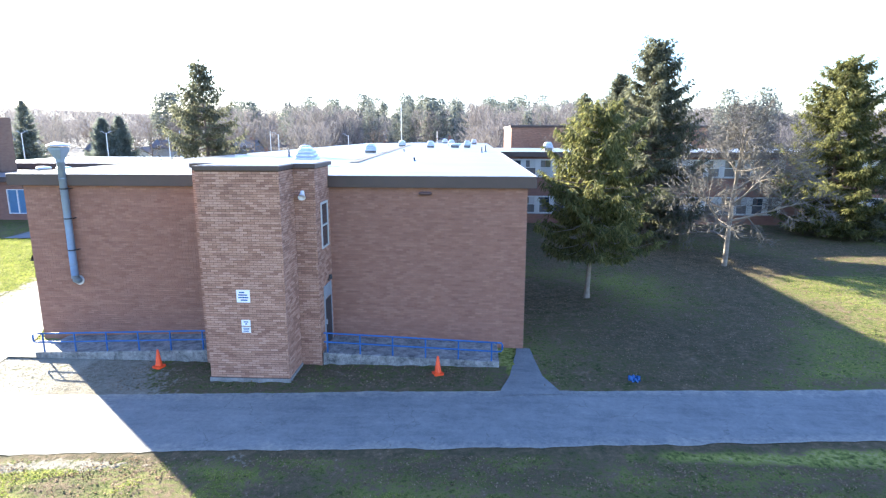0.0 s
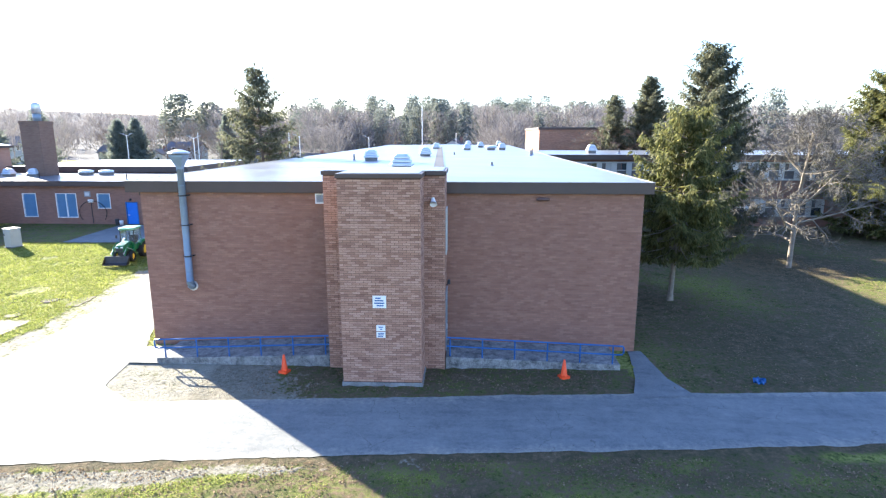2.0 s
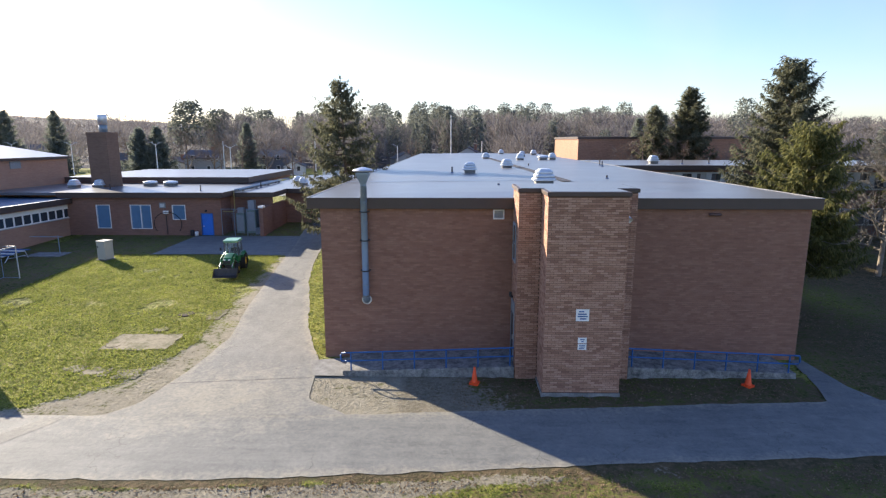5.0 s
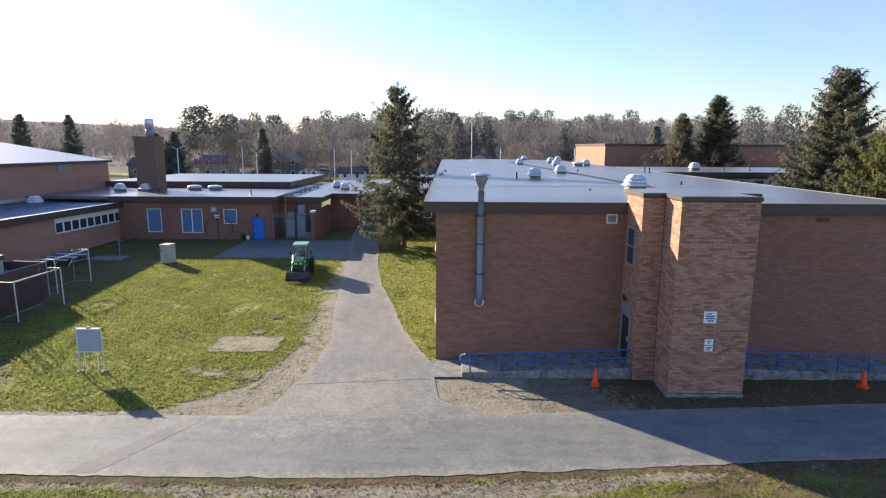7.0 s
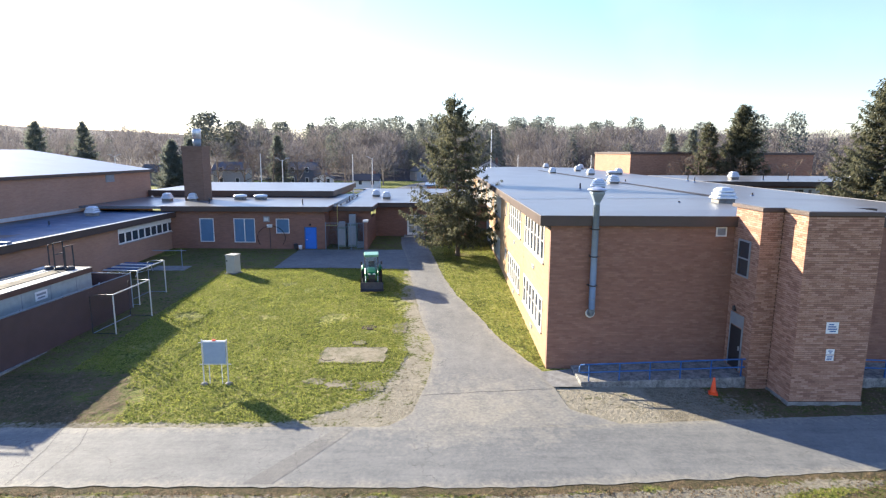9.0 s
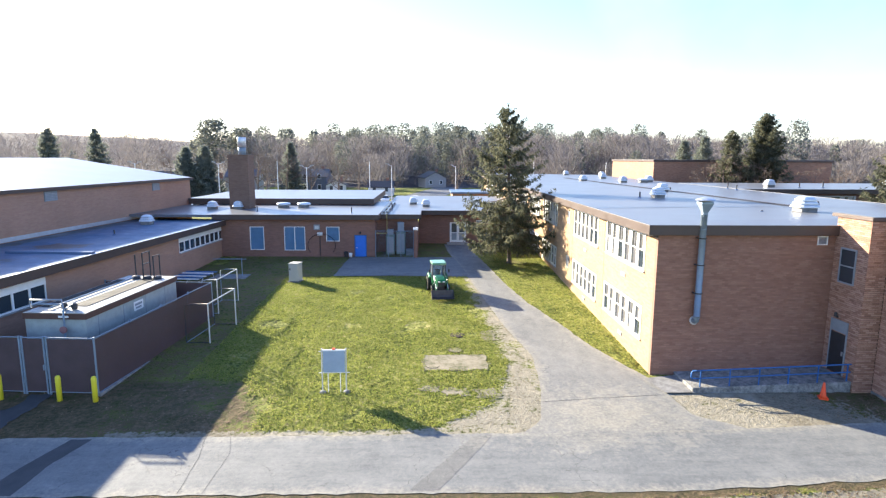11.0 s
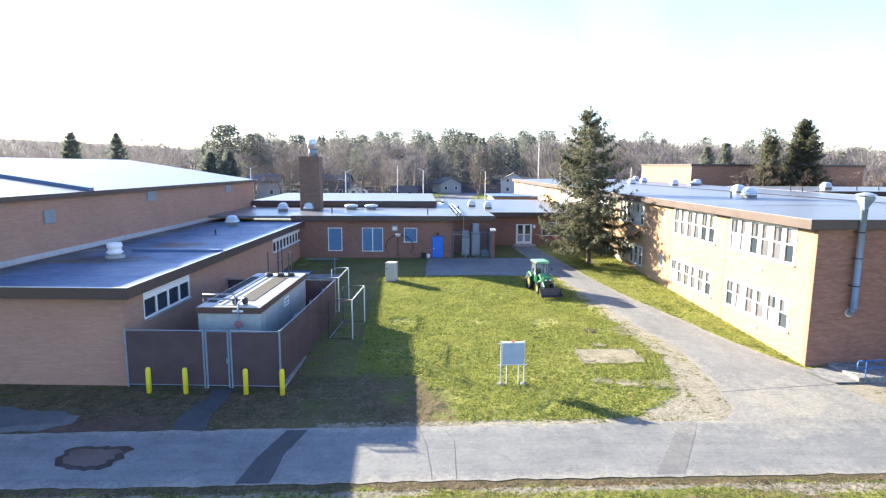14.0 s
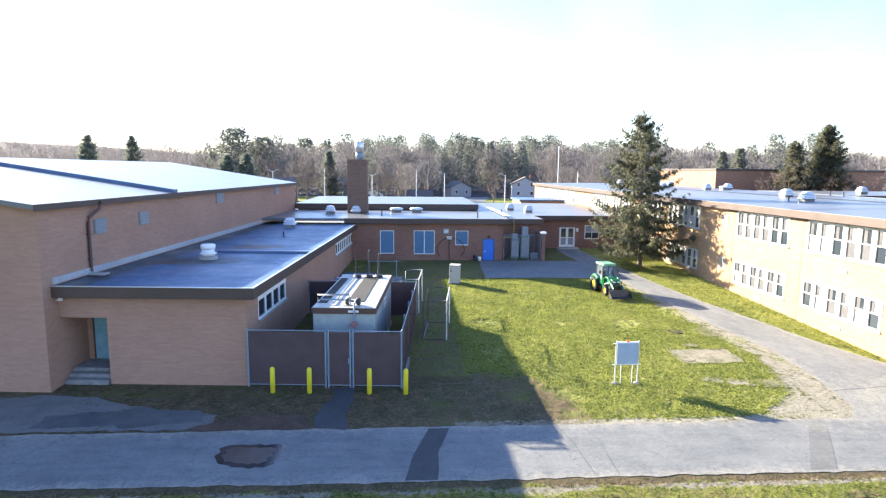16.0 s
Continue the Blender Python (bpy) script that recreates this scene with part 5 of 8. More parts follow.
for x, y, z, h in ((5.9, 18.6, ROOF_Z + 0.05, 0.5), (16.0, 12.0, ROOF_Z + 0.05, 0.25), (20.5, 31, ROOF_Z + 0.05, 0.5), (20.9, 33.5, ROOF_Z + 0.05, 0.6), (13.2, 30, ROOF_Z + 0.05, 0.3), (-28.5, 31.2, 5.2, 0.6), (-18.8, 30, 5.2, 0.6), (-4.2, 38, 5.0, 0.45), (-15.2, 37, 5.0, 0.6), (30, 35.5, 7.65, 0.5), (33, 36, 7.65, 0.7), (-35.5, 17.5, 4.66, 0.4), (8.5, 6.0, ROOF_Z + 0.05, 0.15)):
    stub(x, y, z, h)
for i, (xa, ya, xb, yb, w) in enumerate(((12.8, 8.6, 10.3, 63, 0.62), (-0.3, 9.5, 11.0, 9.2, 0.22), (11.0, 9.2, 22.1, 9.5, 0.12))):
    d = Vector((xb - xa, yb - ya)).normalized()
    p = Vector((-d.y, d.x)) * w / 2
    zc = lambda x: ROOF_Z + 0.005 + 0.15 * (1 - abs(2 * (x + 0.48) / 22.76 - 1)) + 0.035
    solid("roof_seam", Shape().add([(xa - p.x, ya - p.y, zc(xa)), (xa + p.x, ya + p.y, zc(xa)), (xb + p.x, yb + p.y, zc(xb)), (xb - p.x, yb - p.y, zc(xb))], [(0, 1, 2, 3)]), SEAM if w > 0.5 else ROOF_GREY, "darker seam strip on the roof membrane", "seam", "", "structure")
flue = thing("chimney_flue", "shiny galvanised flue on top of the brick chimney", "flue", (-31.05, 35.3, 10.95))
part("pipe", Shape().lathe([(0.40, -0.02), (0.40, 0.80)], 20), GALV, flue, "", True)
part("cap", Shape().lathe([(0.46, 0.80), (0.46, 1.78), (0.42, 1.82)], 20), ALU, flue, "wide pale flue cap", True)
for i, x in enumerate((-15.75, -15.35)):
    g = thing("roof_pipe", "long galvanised pipe running along the roof", "pipe", (x, 0, 0), 0, "roof pipes")
    part("run", Shape().tube([(0, 30.8, 5.28), (0, 45, 5.28)], 0.07, 8), GALV, g)
    for y in (32, 36, 40, 44):
        part("support", Shape().box(-0.12, 0.12, y - 0.06, y + 0.06, 4.98, 5.22), CONCRETE, g)
gp = thing("gas_pipe", "yellow gas pipe running up the brick wall", "pipe", (-16.2, 28.6, 0))
part("pipe", Shape().tube([(-0.3, 0.6, 3.3), (0.9, 0.56, 3.3), (0.97, 0.56, 3.36), (0.97, 0.6, 5.25)], 0.04, 8), FADED_YELLOW, gp, "", True)


# ---- court block: windows, doors, yard ----
def louver_window(name, box_, label, double):
    x0, x1, z0, z1 = box_
    w = thing(name, label, "window", (x0, 28.7, z0), 0, "", "structure")
    W, H = x1 - x0, z1 - z0
    f = Shape().box(0, 0.06, -0.03, 0.2, 0, H).box(W - 0.06, W, -0.03, 0.2, 0, H).box(0.06, W - 0.06, -0.03, 0.2, 0, 0.06).box(0.06, W - 0.06, -0.03, 0.2, H - 0.06, H)
    if double:
        f.box(W / 2 - 0.04, W / 2 + 0.04, -0.03, 0.2, 0.07, H - 0.07)
    part("window_frame", f, WHITE, w, "white window frame")
    part("backing", Shape().box(0.05, W - 0.05, 0.15, 0.2, 0.05, H - 0.05), BLUE_PANEL, w)
    k = int((H - 0.14) / 0.13)
    for i in range(k):
        z = 0.09 + i * 0.13
        part("slat", Shape().add([(0.07, 0.02, z), (W - 0.07, 0.02, z), (W - 0.07, 0.14, z + 0.09), (0.07, 0.14, z + 0.09), (0.07, 0.02, z + 0.015), (W - 0.07, 0.02, z + 0.015), (W - 0.07, 0.14, z + 0.105), (0.07, 0.14, z + 0.105)], [(0, 1, 2, 3), (7, 6, 5, 4), (0, 4, 5, 1), (2, 6, 7, 3)]), BLUE_PANEL, w)


louver_window("window_court_a", WIN_A, "narrow blue louvered window with a pale frame", False)
louver_window("window_court_b", WIN_B, "wide double blue louvered window with a pale frame", True)
louver_window("window_court_c", WIN_C, "small blue louvered window with a pale frame", False)
x0, x1, z0, z1 = DOOR_B
bd = thing("door_blue", "closed bright blue steel door with a step", "door", (x0, 28.7, z0), 0, "", "structure")
part("door_frame", Shape().box(0, 0.07, -0.03, 0.2, 0, 2.3).box(1.13, 1.2, -0.03, 0.2, 0, 2.3).box(0.07, 1.13, -0.03, 0.2, 2.22, 2.3), BLUE_RAIL, bd)
part("leaf", Shape().box(0.08, 1.12, 0.05, 0.1, 0.02, 2.21), BLUE_DOOR, bd, "bright blue door leaf", bevel=0.01)
part("door_handle", Shape().box(0.16, 0.28, 0.0, 0.05, 1.0, 1.06), ALU, bd)
part("step", Shape().box(-0.3, 1.5, -0.9, -0.03, -0.25, 0.02), CONCRETE, bd, "concrete door step", bevel=0.02)
dl = thing("door_lamp", "small dark lamp above the blue door", "lamp", ((x0 + x1) / 2, 28.69, 3.45))
part("housing", Shape().tube([(0, 0, 0), (0, -0.12, 0.02), (0, -0.2, -0.05)], [0.06, 0.09, 0.1], 10), DARK_STEEL, dl)
sv = thing("square_vent", "small square pale vent on the brick wall", "vent", (-22.05, 28.69, 3.95))
part("frame", Shape().box(-0.3, 0.3, -0.05, -0.002, -0.26, 0.26), SHADE, sv)
part("cover", Shape().box(-0.2, 0.2, -0.09, -0.05, -0.16, 0.16), ALU, sv, bevel=0.02)
mb = thing("meter_box", "small white meter box with a dark conduit", "box", (-21.75, 28.69, 3.3))
part("case", Shape().box(-0.25, 0.25, -0.16, -0.002, -0.14, 0.14), WHITE, mb, bevel=0.02)
part("conduit", Shape().tube([(0, -0.06, -0.14), (0, -0.06, -1.2), (0.02, -0.06, -2.2)], 0.03, 8), DARK_STEEL, mb)
hose = thing("hose_loop", "large loop of dark hose hung on the brick wall", "hose", (-21.6, 28.6, 2.15))
part("loop", Shape().tube([(1.35 * math.cos(a * 0.157), -0.05 + 0.02 * math.sin(a), 1.15 * math.sin(a * 0.157)) for a in range(-4, 25)], 0.03, 6), TYRE, hose, "", True)
bk = thing("bucket", "white plastic bucket by the blue door", "bucket", (-18.75, 28.3, gz(-18, 28) + 0.06))
part("body", Shape().lathe([(0.15, 0), (0.18, 0.38), (0.165, 0.38), (0.14, 0.05)], 16), WHITE, bk, "", True)
part("handle", Shape().tube([(-0.18, 0, 0.34), (-0.12, 0, 0.5), (0.12, 0, 0.5), (0.18, 0, 0.34)], 0.008, 6), DARK_STEEL, bk)
bn = thing("trash_can", "dark plastic can beside the bucket", "bin", (-19.2, 28.35, gz(-19, 28) + 0.06))
part("body", Shape().lathe([(0.16, 0), (0.2, 0.5), (0.18, 0.52), (0.05, 0.55)], 14), DARK_STEEL, bn)


def pipe_fence(name, corners, h, label, spacing=2.4, wires=0.14, z=None, mat_=None, parent_label=""):
    """Chain-link fence: posts, top rail and a veil of wires along a line of corners."""
    f = thing(name, label, "fence", (0, 0, 0))
    for (xa, ya), (xb, yb) in zip(corners, corners[1:]):
        L = math.dist((xa, ya), (xb, yb))
        k = max(1, round(L / spacing))
        za, zb = gz(xa, ya), gz(xb, yb)
        for i in range(k + 1):
            x, y, zz = xa + (xb - xa) * i / k, ya + (yb - ya) * i / k, za + (zb - za) * i / k
            part("post", Shape().tube([(x, y, zz - 0.1), (x, y, zz + h + 0.05)], 0.035, 8), GALV, f)
        part("top_rail", Shape().tube([(xa, ya, za + h), (xb, yb, zb + h)], 0.024, 8), GALV, f)
        w = Shape()
        ux, uy = (xb - xa) / L, (yb - ya) / L
        m_ = int((L + h) / wires)
        for i in range(m_):
            for sgn in (1, -1):
                s0 = i * wires - (h if sgn > 0 else 0)
                a, b = max(0, s0), min(L, s0 + h)
                if b - a < 0.05:
                    continue
                ha, hb = ((a - s0), (b - s0)) if sgn > 0 else (h - (a - s0), h - (b - s0))
                pa = (xa + ux * a, ya + uy * a, za + (zb - za) * a / L + ha)
                pb = (xa + ux * b, ya + uy * b, za + (zb - za) * b / L + hb)
                w.add([pa, pb, (pb[0], pb[1], pb[2] + 0.008), (pa[0], pa[1], pa[2] + 0.008)], [(0, 1, 2, 3)])
        part("mesh", w, GALV, f, "galvanised chain-link wire")
    return f


pipe_fence("yard_fence", [(-16.3, 28.5), (-12.6, 28.4)], 2.6, "chain-link fence closing the plant yard", 1.25)
for i, (x, y, r, h) in enumerate(((-14.95, 30.1, 0.42, 2.0), (-13.9, 30.2, 0.45, 2.3))):
    tk = thing("plant_unit", "grey-green cooling unit standing in the fenced yard", "machine", (x, y, gz(x, y)), 0, "yard plant")
    part("case", Shape().box(-r, r, -r, r, 0, h), plain("grey_green_paint_%d" % i, (0.16, 0.21, 0.19), 0.5), tk, bevel=0.04)
    part("top_box", Shape().box(-r * 0.7, r * 0.7, -r * 0.7, r * 0.7, h, h + 0.5 + 0.4 * i), SHADE, tk, "grey fan box", bevel=0.03)
    part("door", Shape().box(-r * 0.8, r * 0.8, -r - 0.02, -r - 0.002, 0.2, h - 0.2), SHADE, tk)
pl = thing("pallet_stack", "stack of pale boards in the plant yard", "boards", (-12.95, 29.6, gz(-13, 29.6)))
for k in range(4):
    part("board", Shape().box(-0.4, 0.35, -0.4, 0.4, k * 0.16, k * 0.16 + 0.1), SHADE, pl)

dd = thing("door_double", "white-framed double glass doors with a step", "door", (-8.75, 35.9, 1.45), 0, "", "structure")
fr = Shape().box(0, 0.1, -0.03, 0.2, 0, 2.2).box(1.7, 1.8, -0.03, 0.2, 0, 2.2).box(0.1, 1.7, -0.03, 0.2, 2.1, 2.2).box(0.86, 0.94, -0.02, 0.15, 0, 2.1).box(0.1, 0.86, -0.02, 0.1, 0, 0.25).box(0.94, 1.7, -0.02, 0.1, 0, 0.25).box(0.1, 0.86, -0.02, 0.1, 1.0, 1.1).box(0.94, 1.7, -0.02, 0.1, 1.0, 1.1)
fr.box(0.1, 0.2, -0.02, 0.1, 0.25, 2.1).box(1.6, 1.7, -0.02, 0.1, 0.25, 2.1).box(0.76, 0.86, -0.02, 0.1, 0.25, 2.1).box(0.94, 1.04, -0.02, 0.1, 0.25, 2.1)
part("door_frame", fr, WHITE, dd, "white door frame and stiles")
for a in (0.2, 1.04):
    part("pane", Shape().box(a, a + 0.56, 0.03, 0.05, 0.25, 1.0), SHADE, dd)
    part("pane", Shape().box(a, a + 0.56, 0.03, 0.05, 1.1, 2.1), GLASS, dd)
part("step", Shape().box(-0.3, 2.1, -0.9, -0.03, -0.3, -0.02), CONCRETE, dd, "concrete step", bevel=0.02)
nb = thing("notice_plate", "small white plate beside the double doors", "sign", (-6.7, 35.89, 3.4))
part("plate", Shape().box(-0.12, 0.12, -0.03, -0.002, -0.2, 0.2), WHITE, nb)
for nm, wx in (("window_link_a", -5.85), ("window_link_b", -2.85)):
    wd = thing(nm, "white-framed window beside the double doors", "window", (wx, 35.9, 2.35), 0, "", "structure")
    part("window_frame", Shape().box(0, 0.08, -0.02, 0.15, 0, 1.55).box(1.62, 1.7, -0.02, 0.15, 0, 1.55).box(0.08, 1.62, -0.02, 0.15, 0, 0.08).box(0.08, 1.62, -0.02, 0.15, 1.47, 1.55).box(0.82, 0.88, -0.01, 0.12, 0.08, 1.47).box(0.08, 0.82, -0.01, 0.12, 0.75, 0.81).box(0.88, 1.62, -0.01, 0.12, 0.75, 0.81), WHITE, wd)
    for a, b in ((0.08, 0.82), (0.88, 1.62)):
        for c, d in ((0.08, 0.75), (0.81, 1.47)):
            part("pane", Shape().box(a, b, 0.06, 0.08, c, d), SHADE if c > 0.5 else GLASS, wd)

# ---- gym and annex details ----
def lw_thing(name, label, category, at, rz=0.0, group="", kind=""):
    t = thing(name, label, category, (0, 0, 0), 0, group, kind)
    t.matrix_world = LM @ pose(*at, 0, 0, rz)
    return t


def strip_windows(name, y0, y1, z0, z1, count, head, label):
    w = lw_thing(name, label, "window", (0, 0, 0), 0, "", "structure")
    f = Shape().box(-0.2, 0.03, y0, y1, z0, z0 + 0.08).box(-0.2, 0.03, y0, y1, head, z1)
    p = (y1 - y0) / count
    for i in range(count + 1):
        a, b = max(y0, y0 + p * i - 0.065), min(y1, y0 + p * i + 0.065)
        f.box(-0.10, 0.012, a, b, z0 + 0.08, head)
    part("window_frame", f, WHITE, w, "white frame and head panel")
    part("window_sill", Shape().box(-0.2, 0.12, y0, y1, z0 - 0.07, z0 - 0.004), CONCRETE, w)
    for i in range(count):
        part("pane", Shape().box(-0.06, -0.04, y0 + p * i + 0.065, y0 + p * (i + 1) - 0.065, z0 + 0.08, head), GLASS, w)


strip_windows("window_annex_near", 1.75, 6.6, 2.6, 3.95, 4, 3.55, "row of four dark square windows under a white head panel")
strip_windows("window_annex_far", 21.9, 31.6, 2.75, 4.0, 10, 3.62, "long row of ten small dark windows under a white head panel")
for y, z, s_ in ((3.45, 6.95, 0.5), (7.7, 7.0, 0.5), (19.1, 7.62, 0.7), (34.4, 7.6, 0.7)):
    lv = lw_thing("gym_louver", "blue-grey square louver high in the gym wall", "vent", (GYM_X, y, z), 0, "gym louvers")
    part("frame", Shape().box(0.002, 0.06, -s_, s_, -0.38, 0.38), LOUVER_GREY, lv)
    for i in range(6):
        part("slat", Shape().box(0.06, 0.09, -s_ + 0.05, s_ - 0.05, -0.33 + i * 0.12, -0.26 + i * 0.12), SHADE, lv)
ds = lw_thing("downspout", "brown metal downspout with an offset at the top", "downspout", (GYM_X, 2.8, 0))
part("pipe", Shape().tube([(0.35, 0.3, 8.2), (0.33, 0.2, 7.9), (0.13, -0.35, 7.45), (0.10, -0.4, 7.2), (0.10, -0.4, 4.8)], 0.075, 10), RUST_BROWN, ds, "", True)
for z in (5.4, 6.6):
    part("strap", Shape().box(0.002, 0.19, -0.5, -0.3, z, z + 0.05), RUST_BROWN, ds)
part("splash_block", Shape().box(0.05, 0.9, -0.75, -0.25, 4.66, 4.74), CONCRETE, ds, "pale splash block", bevel=0.02)
sc = lw_thing("security_camera", "small white security camera on the gym wall", "camera", (GYM_X, -0.2, 3.95))
part("arm", Shape().tube([(0.0, 0, 0), (0.15, 0, 0)], 0.03, 8), WHITE, sc)
part("dome", Shape().lathe([(0.09, -0.02), (0.1, 0.02), (0.1, 0.1), (0.05, 0.14)], 14, (0.2, 0)), WHITE, sc, "", True)
rd = lw_thing("door_recess", "pale teal door in the annex recess above steps", "door", (-7.62, 1.9, 0.54), 0, "", "structure")
part("leaf", Shape().box(-0.46, 0.46, -0.05, -0.004, 0, 2.12), plain("teal_door_paint", (0.20, 0.36, 0.40), 0.5), rd, "teal door leaf")
part("door_frame", Shape().box(-0.54, -0.465, -0.07, -0.003, 0, 2.2).box(0.465, 0.54, -0.07, -0.003, 0, 2.2).box(-0.465, 0.465, -0.07, -0.003, 2.125, 2.2), RUST_BROWN, rd)
st = lw_thing("entry_steps", "grey concrete steps up to the recessed door", "steps", (0, 0, 0))
for k in range(3):
    part("step", Shape().box(GYM_X + 0.05, -6.4 - 0.004 * k, -0.12 + 0.32 * k, 1.82, -0.2 if k == 0 else 0.18 * k, 0.18 * (k + 1)), CONCRETE_STAINED, st, bevel=0.015)
lw_solid("annex_roof_strip", Shape().box(-5.2, 0.4, 10.2, 10.6, 4.6, 4.78), ROOF_GREY, "raised membrane strip across the annex roof", "curb", "", "structure", bevel=0.03)

# ---- fenced generator ----
sf = lw_thing("slatted_fence", "chain-link fence with dark brown privacy slats round the generator", "fence", (0, 0, 0))
FH = 2.62


def slat_run(p, q, name="panel"):
    (xa, ya), (xb, yb) = p, q
    L = math.dist(p, q)
    ux, uy = (xb - xa) / L, (yb - ya) / L
    sh = Shape()
    k = int(L / 0.075)
    for i in range(k):
        a, b = L * i / k - 0.004, L * (i + 1) / k + 0.004
        o = 0.003 if i % 2 else -0.003
        pa, pb = (xa + ux * a - uy * o, ya + uy * a + ux * o), (xa + ux * b - uy * o, ya + uy * b + ux * o)
        sh.add([(*pa, 0.06), (*pb, 0.06), (*pb, FH - 0.06), (*pa, FH - 0.06)], [(0, 1, 2, 3)])
    part(name, sh, SLAT, sf, "dark brown privacy slats")["kind"] = "stuff"
    part("top_rail", Shape().tube([(xa, ya, FH), (xb, yb, FH)], 0.026, 8), GALV, sf)
    part("bottom_rail", Shape().tube([(xa, ya, 0.05), (xb, yb, 0.05)], 0.02, 8), GALV, sf)


def slat_post(x, y, h=FH + 0.06):
    part("post", Shape().tube([(x, y, -0.2), (x, y, h)], 0.045, 10), GALV, sf)


FL_, FR_, BR_, BL_ = (0.05, -0.06), (7.1, -0.12), (7.25, 11.6), (0.05, 11.8)
slat_run(FL_, (3.62, -0.09))
slat_run((3.72, -0.1), (4.78, -0.1), "gate_panel")
slat_run((4.88, -0.1), FR_)
slat_run(FR_, BR_)
slat_run(BR_, (0.1, 11.75))
for p in (FL_, (3.62, -0.09), (3.75, -0.1), (4.75, -0.1), (4.88, -0.1), FR_, (7.03, 2.8), (7.07, 5.7), (7.11, 8.7), BR_, (3.6, 11.68), (0.1, 11.75)):
    slat_post(*p)
part("gate_latch", Shape().box(4.66, 4.72, -0.16, -0.12, 1.1, 1.35).box(3.7, 3.8, -0.17, -0.12, 0.5, 0.6).box(3.7, 3.8, -0.17, -0.12, 1.9, 2.0), GALV, sf)
lw_solid("fence_curb", Shape().box(7.14, 7.27, -0.2, 11.8, -0.15, 0.07), CONCRETE_STAINED, "stained concrete curb under the slatted fence", "curb", "", "structure", bevel=0.02)

gen = lw_thing("generator_enclosure", "grey-green generator enclosure with pipework on its flat roof", "generator", (2.72, 1.5, 0))
GENW, GENL = 2.98, 8.6
part("skid", Shape().box(-0.05, GENW + 0.05, -0.05, GENL + 0.05, 0, 0.35), CONCRETE, gen)
part("body", Shape().box(0, GENW, 0, GENL, 0.35, 3.02), plain("pale_green_steel", (0.33, 0.37, 0.36), 0.5, 0, 0.2), gen, "pale grey-green steel body", bevel=0.02)
for k in range(4):
    part("panel_rib", Shape().box(GENW, GENW + 0.012, 0.9 + k * 2.1, 0.93 + k * 2.1, 0.4, 3.0), SHADE, gen)
part("roof_edge", Shape().box(-0.06, GENW + 0.06, -0.06, GENL + 0.06, 3.02, 3.30), RUST_BROWN, gen, "dark brown roof edge")
part("roof_top", Shape().box(-0.03, GENW + 0.03, -0.03, GENL + 0.03, 3.30, 3.33), GEN_ROOF, gen, "weathered roof sheet")
part("roof_mat", Shape().box(1.45, 2.3, 1.2, GENL - 0.9, 3.334, 3.36), GEN_MAT, gen, "dark grey walkway mat")
part("roof_mat", Shape().box(0.05, 0.5, 0.9, GENL - 1.2, 3.334, 3.35), GEN_MAT, gen)
for z0, pts in ((0, [(0.2, 0.7, 3.55), (1.9, 0.7, 3.55), (2.0, 0.4, 3.55), (2.0, -0.12, 3.5), (2.0, -0.14, 0.4)]), (1, [(0.2, 0.2, 3.5), (0.2, 0.2, 3.9), (1.7, 0.25, 3.9), (1.75, 0.25, 3.45)]), (2, [(0.9, 0.5, 3.42), (0.95, GENL - 1, 3.42)])):
    part("pipe", Shape().tube(pts, 0.045, 8), GALV if z0 != 1 else SHADE, gen, "", True)
for a in (1.6, 2.1):
    part("valve", Shape().lathe([(0.12, 3.36), (0.14, 3.45), (0.14, 3.62), (0.05, 3.68)], 12, (a, 0.55)), DARK_STEEL, gen)
part("gauge", Shape().tube([(2.0, -0.18, 2.55), (2.0, -0.26, 2.55)], 0.17, 16), plain("faded_red_valve_paint", (0.30, 0.15, 0.14), 0.6), gen, "dull red valve wheel")
for a, b, h in ((0.9, GENL - 0.7, 1.5), (1.7, GENL - 0.5, 1.7), (1.7, GENL - 1.3, 1.7), (2.3, GENL - 0.5, 1.5), (2.3, GENL - 1.2, 1.5)):
    part("vent_pipe", Shape().tube([(a, b, 3.3), (a, b, 3.3 + h)], 0.04, 8), DARK_STEEL, gen, "thin dark vent stack")
for a, h in ((1.7, 4.98), (2.3, 4.78), (1.7, 4.3)):
    part("stack_tie", Shape().tube([(a, GENL - 0.5, h), (a, GENL - 1.25, h)], 0.03, 6), DARK_STEEL, gen)
for a, b in ((1.0, GENL - 0.9), (2.3, GENL - 0.85), (1.7, GENL - 0.9)):
    part("roof_cap", Shape().lathe([(0.24, 3.33), (0.26, 3.4), (0.2, 3.52), (0.05, 3.55)], 14, (a, b)), DARK_STEEL, gen)
part("label_plate", Shape().box(GENW + 0.032, GENW + 0.045, 3.9, 4.8, 2.35, 2.85), WHITE, gen, "white label plate")
part("label_bars", Shape().box(GENW + 0.046, GENW + 0.05, 4.0, 4.7, 2.62, 2.74).box(GENW + 0.046, GENW + 0.05, 4.05, 4.6, 2.45, 2.54), SHADE, gen)
part("front_plate", Shape().box(1.7, 2.2, -0.08, -0.065, 3.1, 3.2), WHITE, gen)
tr = thing("bench_stack", "folded bench sections with blue and white planks on steel legs", "bench", (-30.3, 18.5, gz(-30.3, 18.5)), -6)
for k in range(6):
    part("plank", Shape().box(-1.5 + 0.12 * k, 1.1 + 0.12 * k, -0.9 + k * 0.36, -0.64 + k * 0.36, 0.42 + 0.05 * k, 0.48 + 0.05 * k), BLUE_RAIL if k % 2 else WHITE, tr, "blue plank" if k % 2 else "white plank", bevel=0.01)
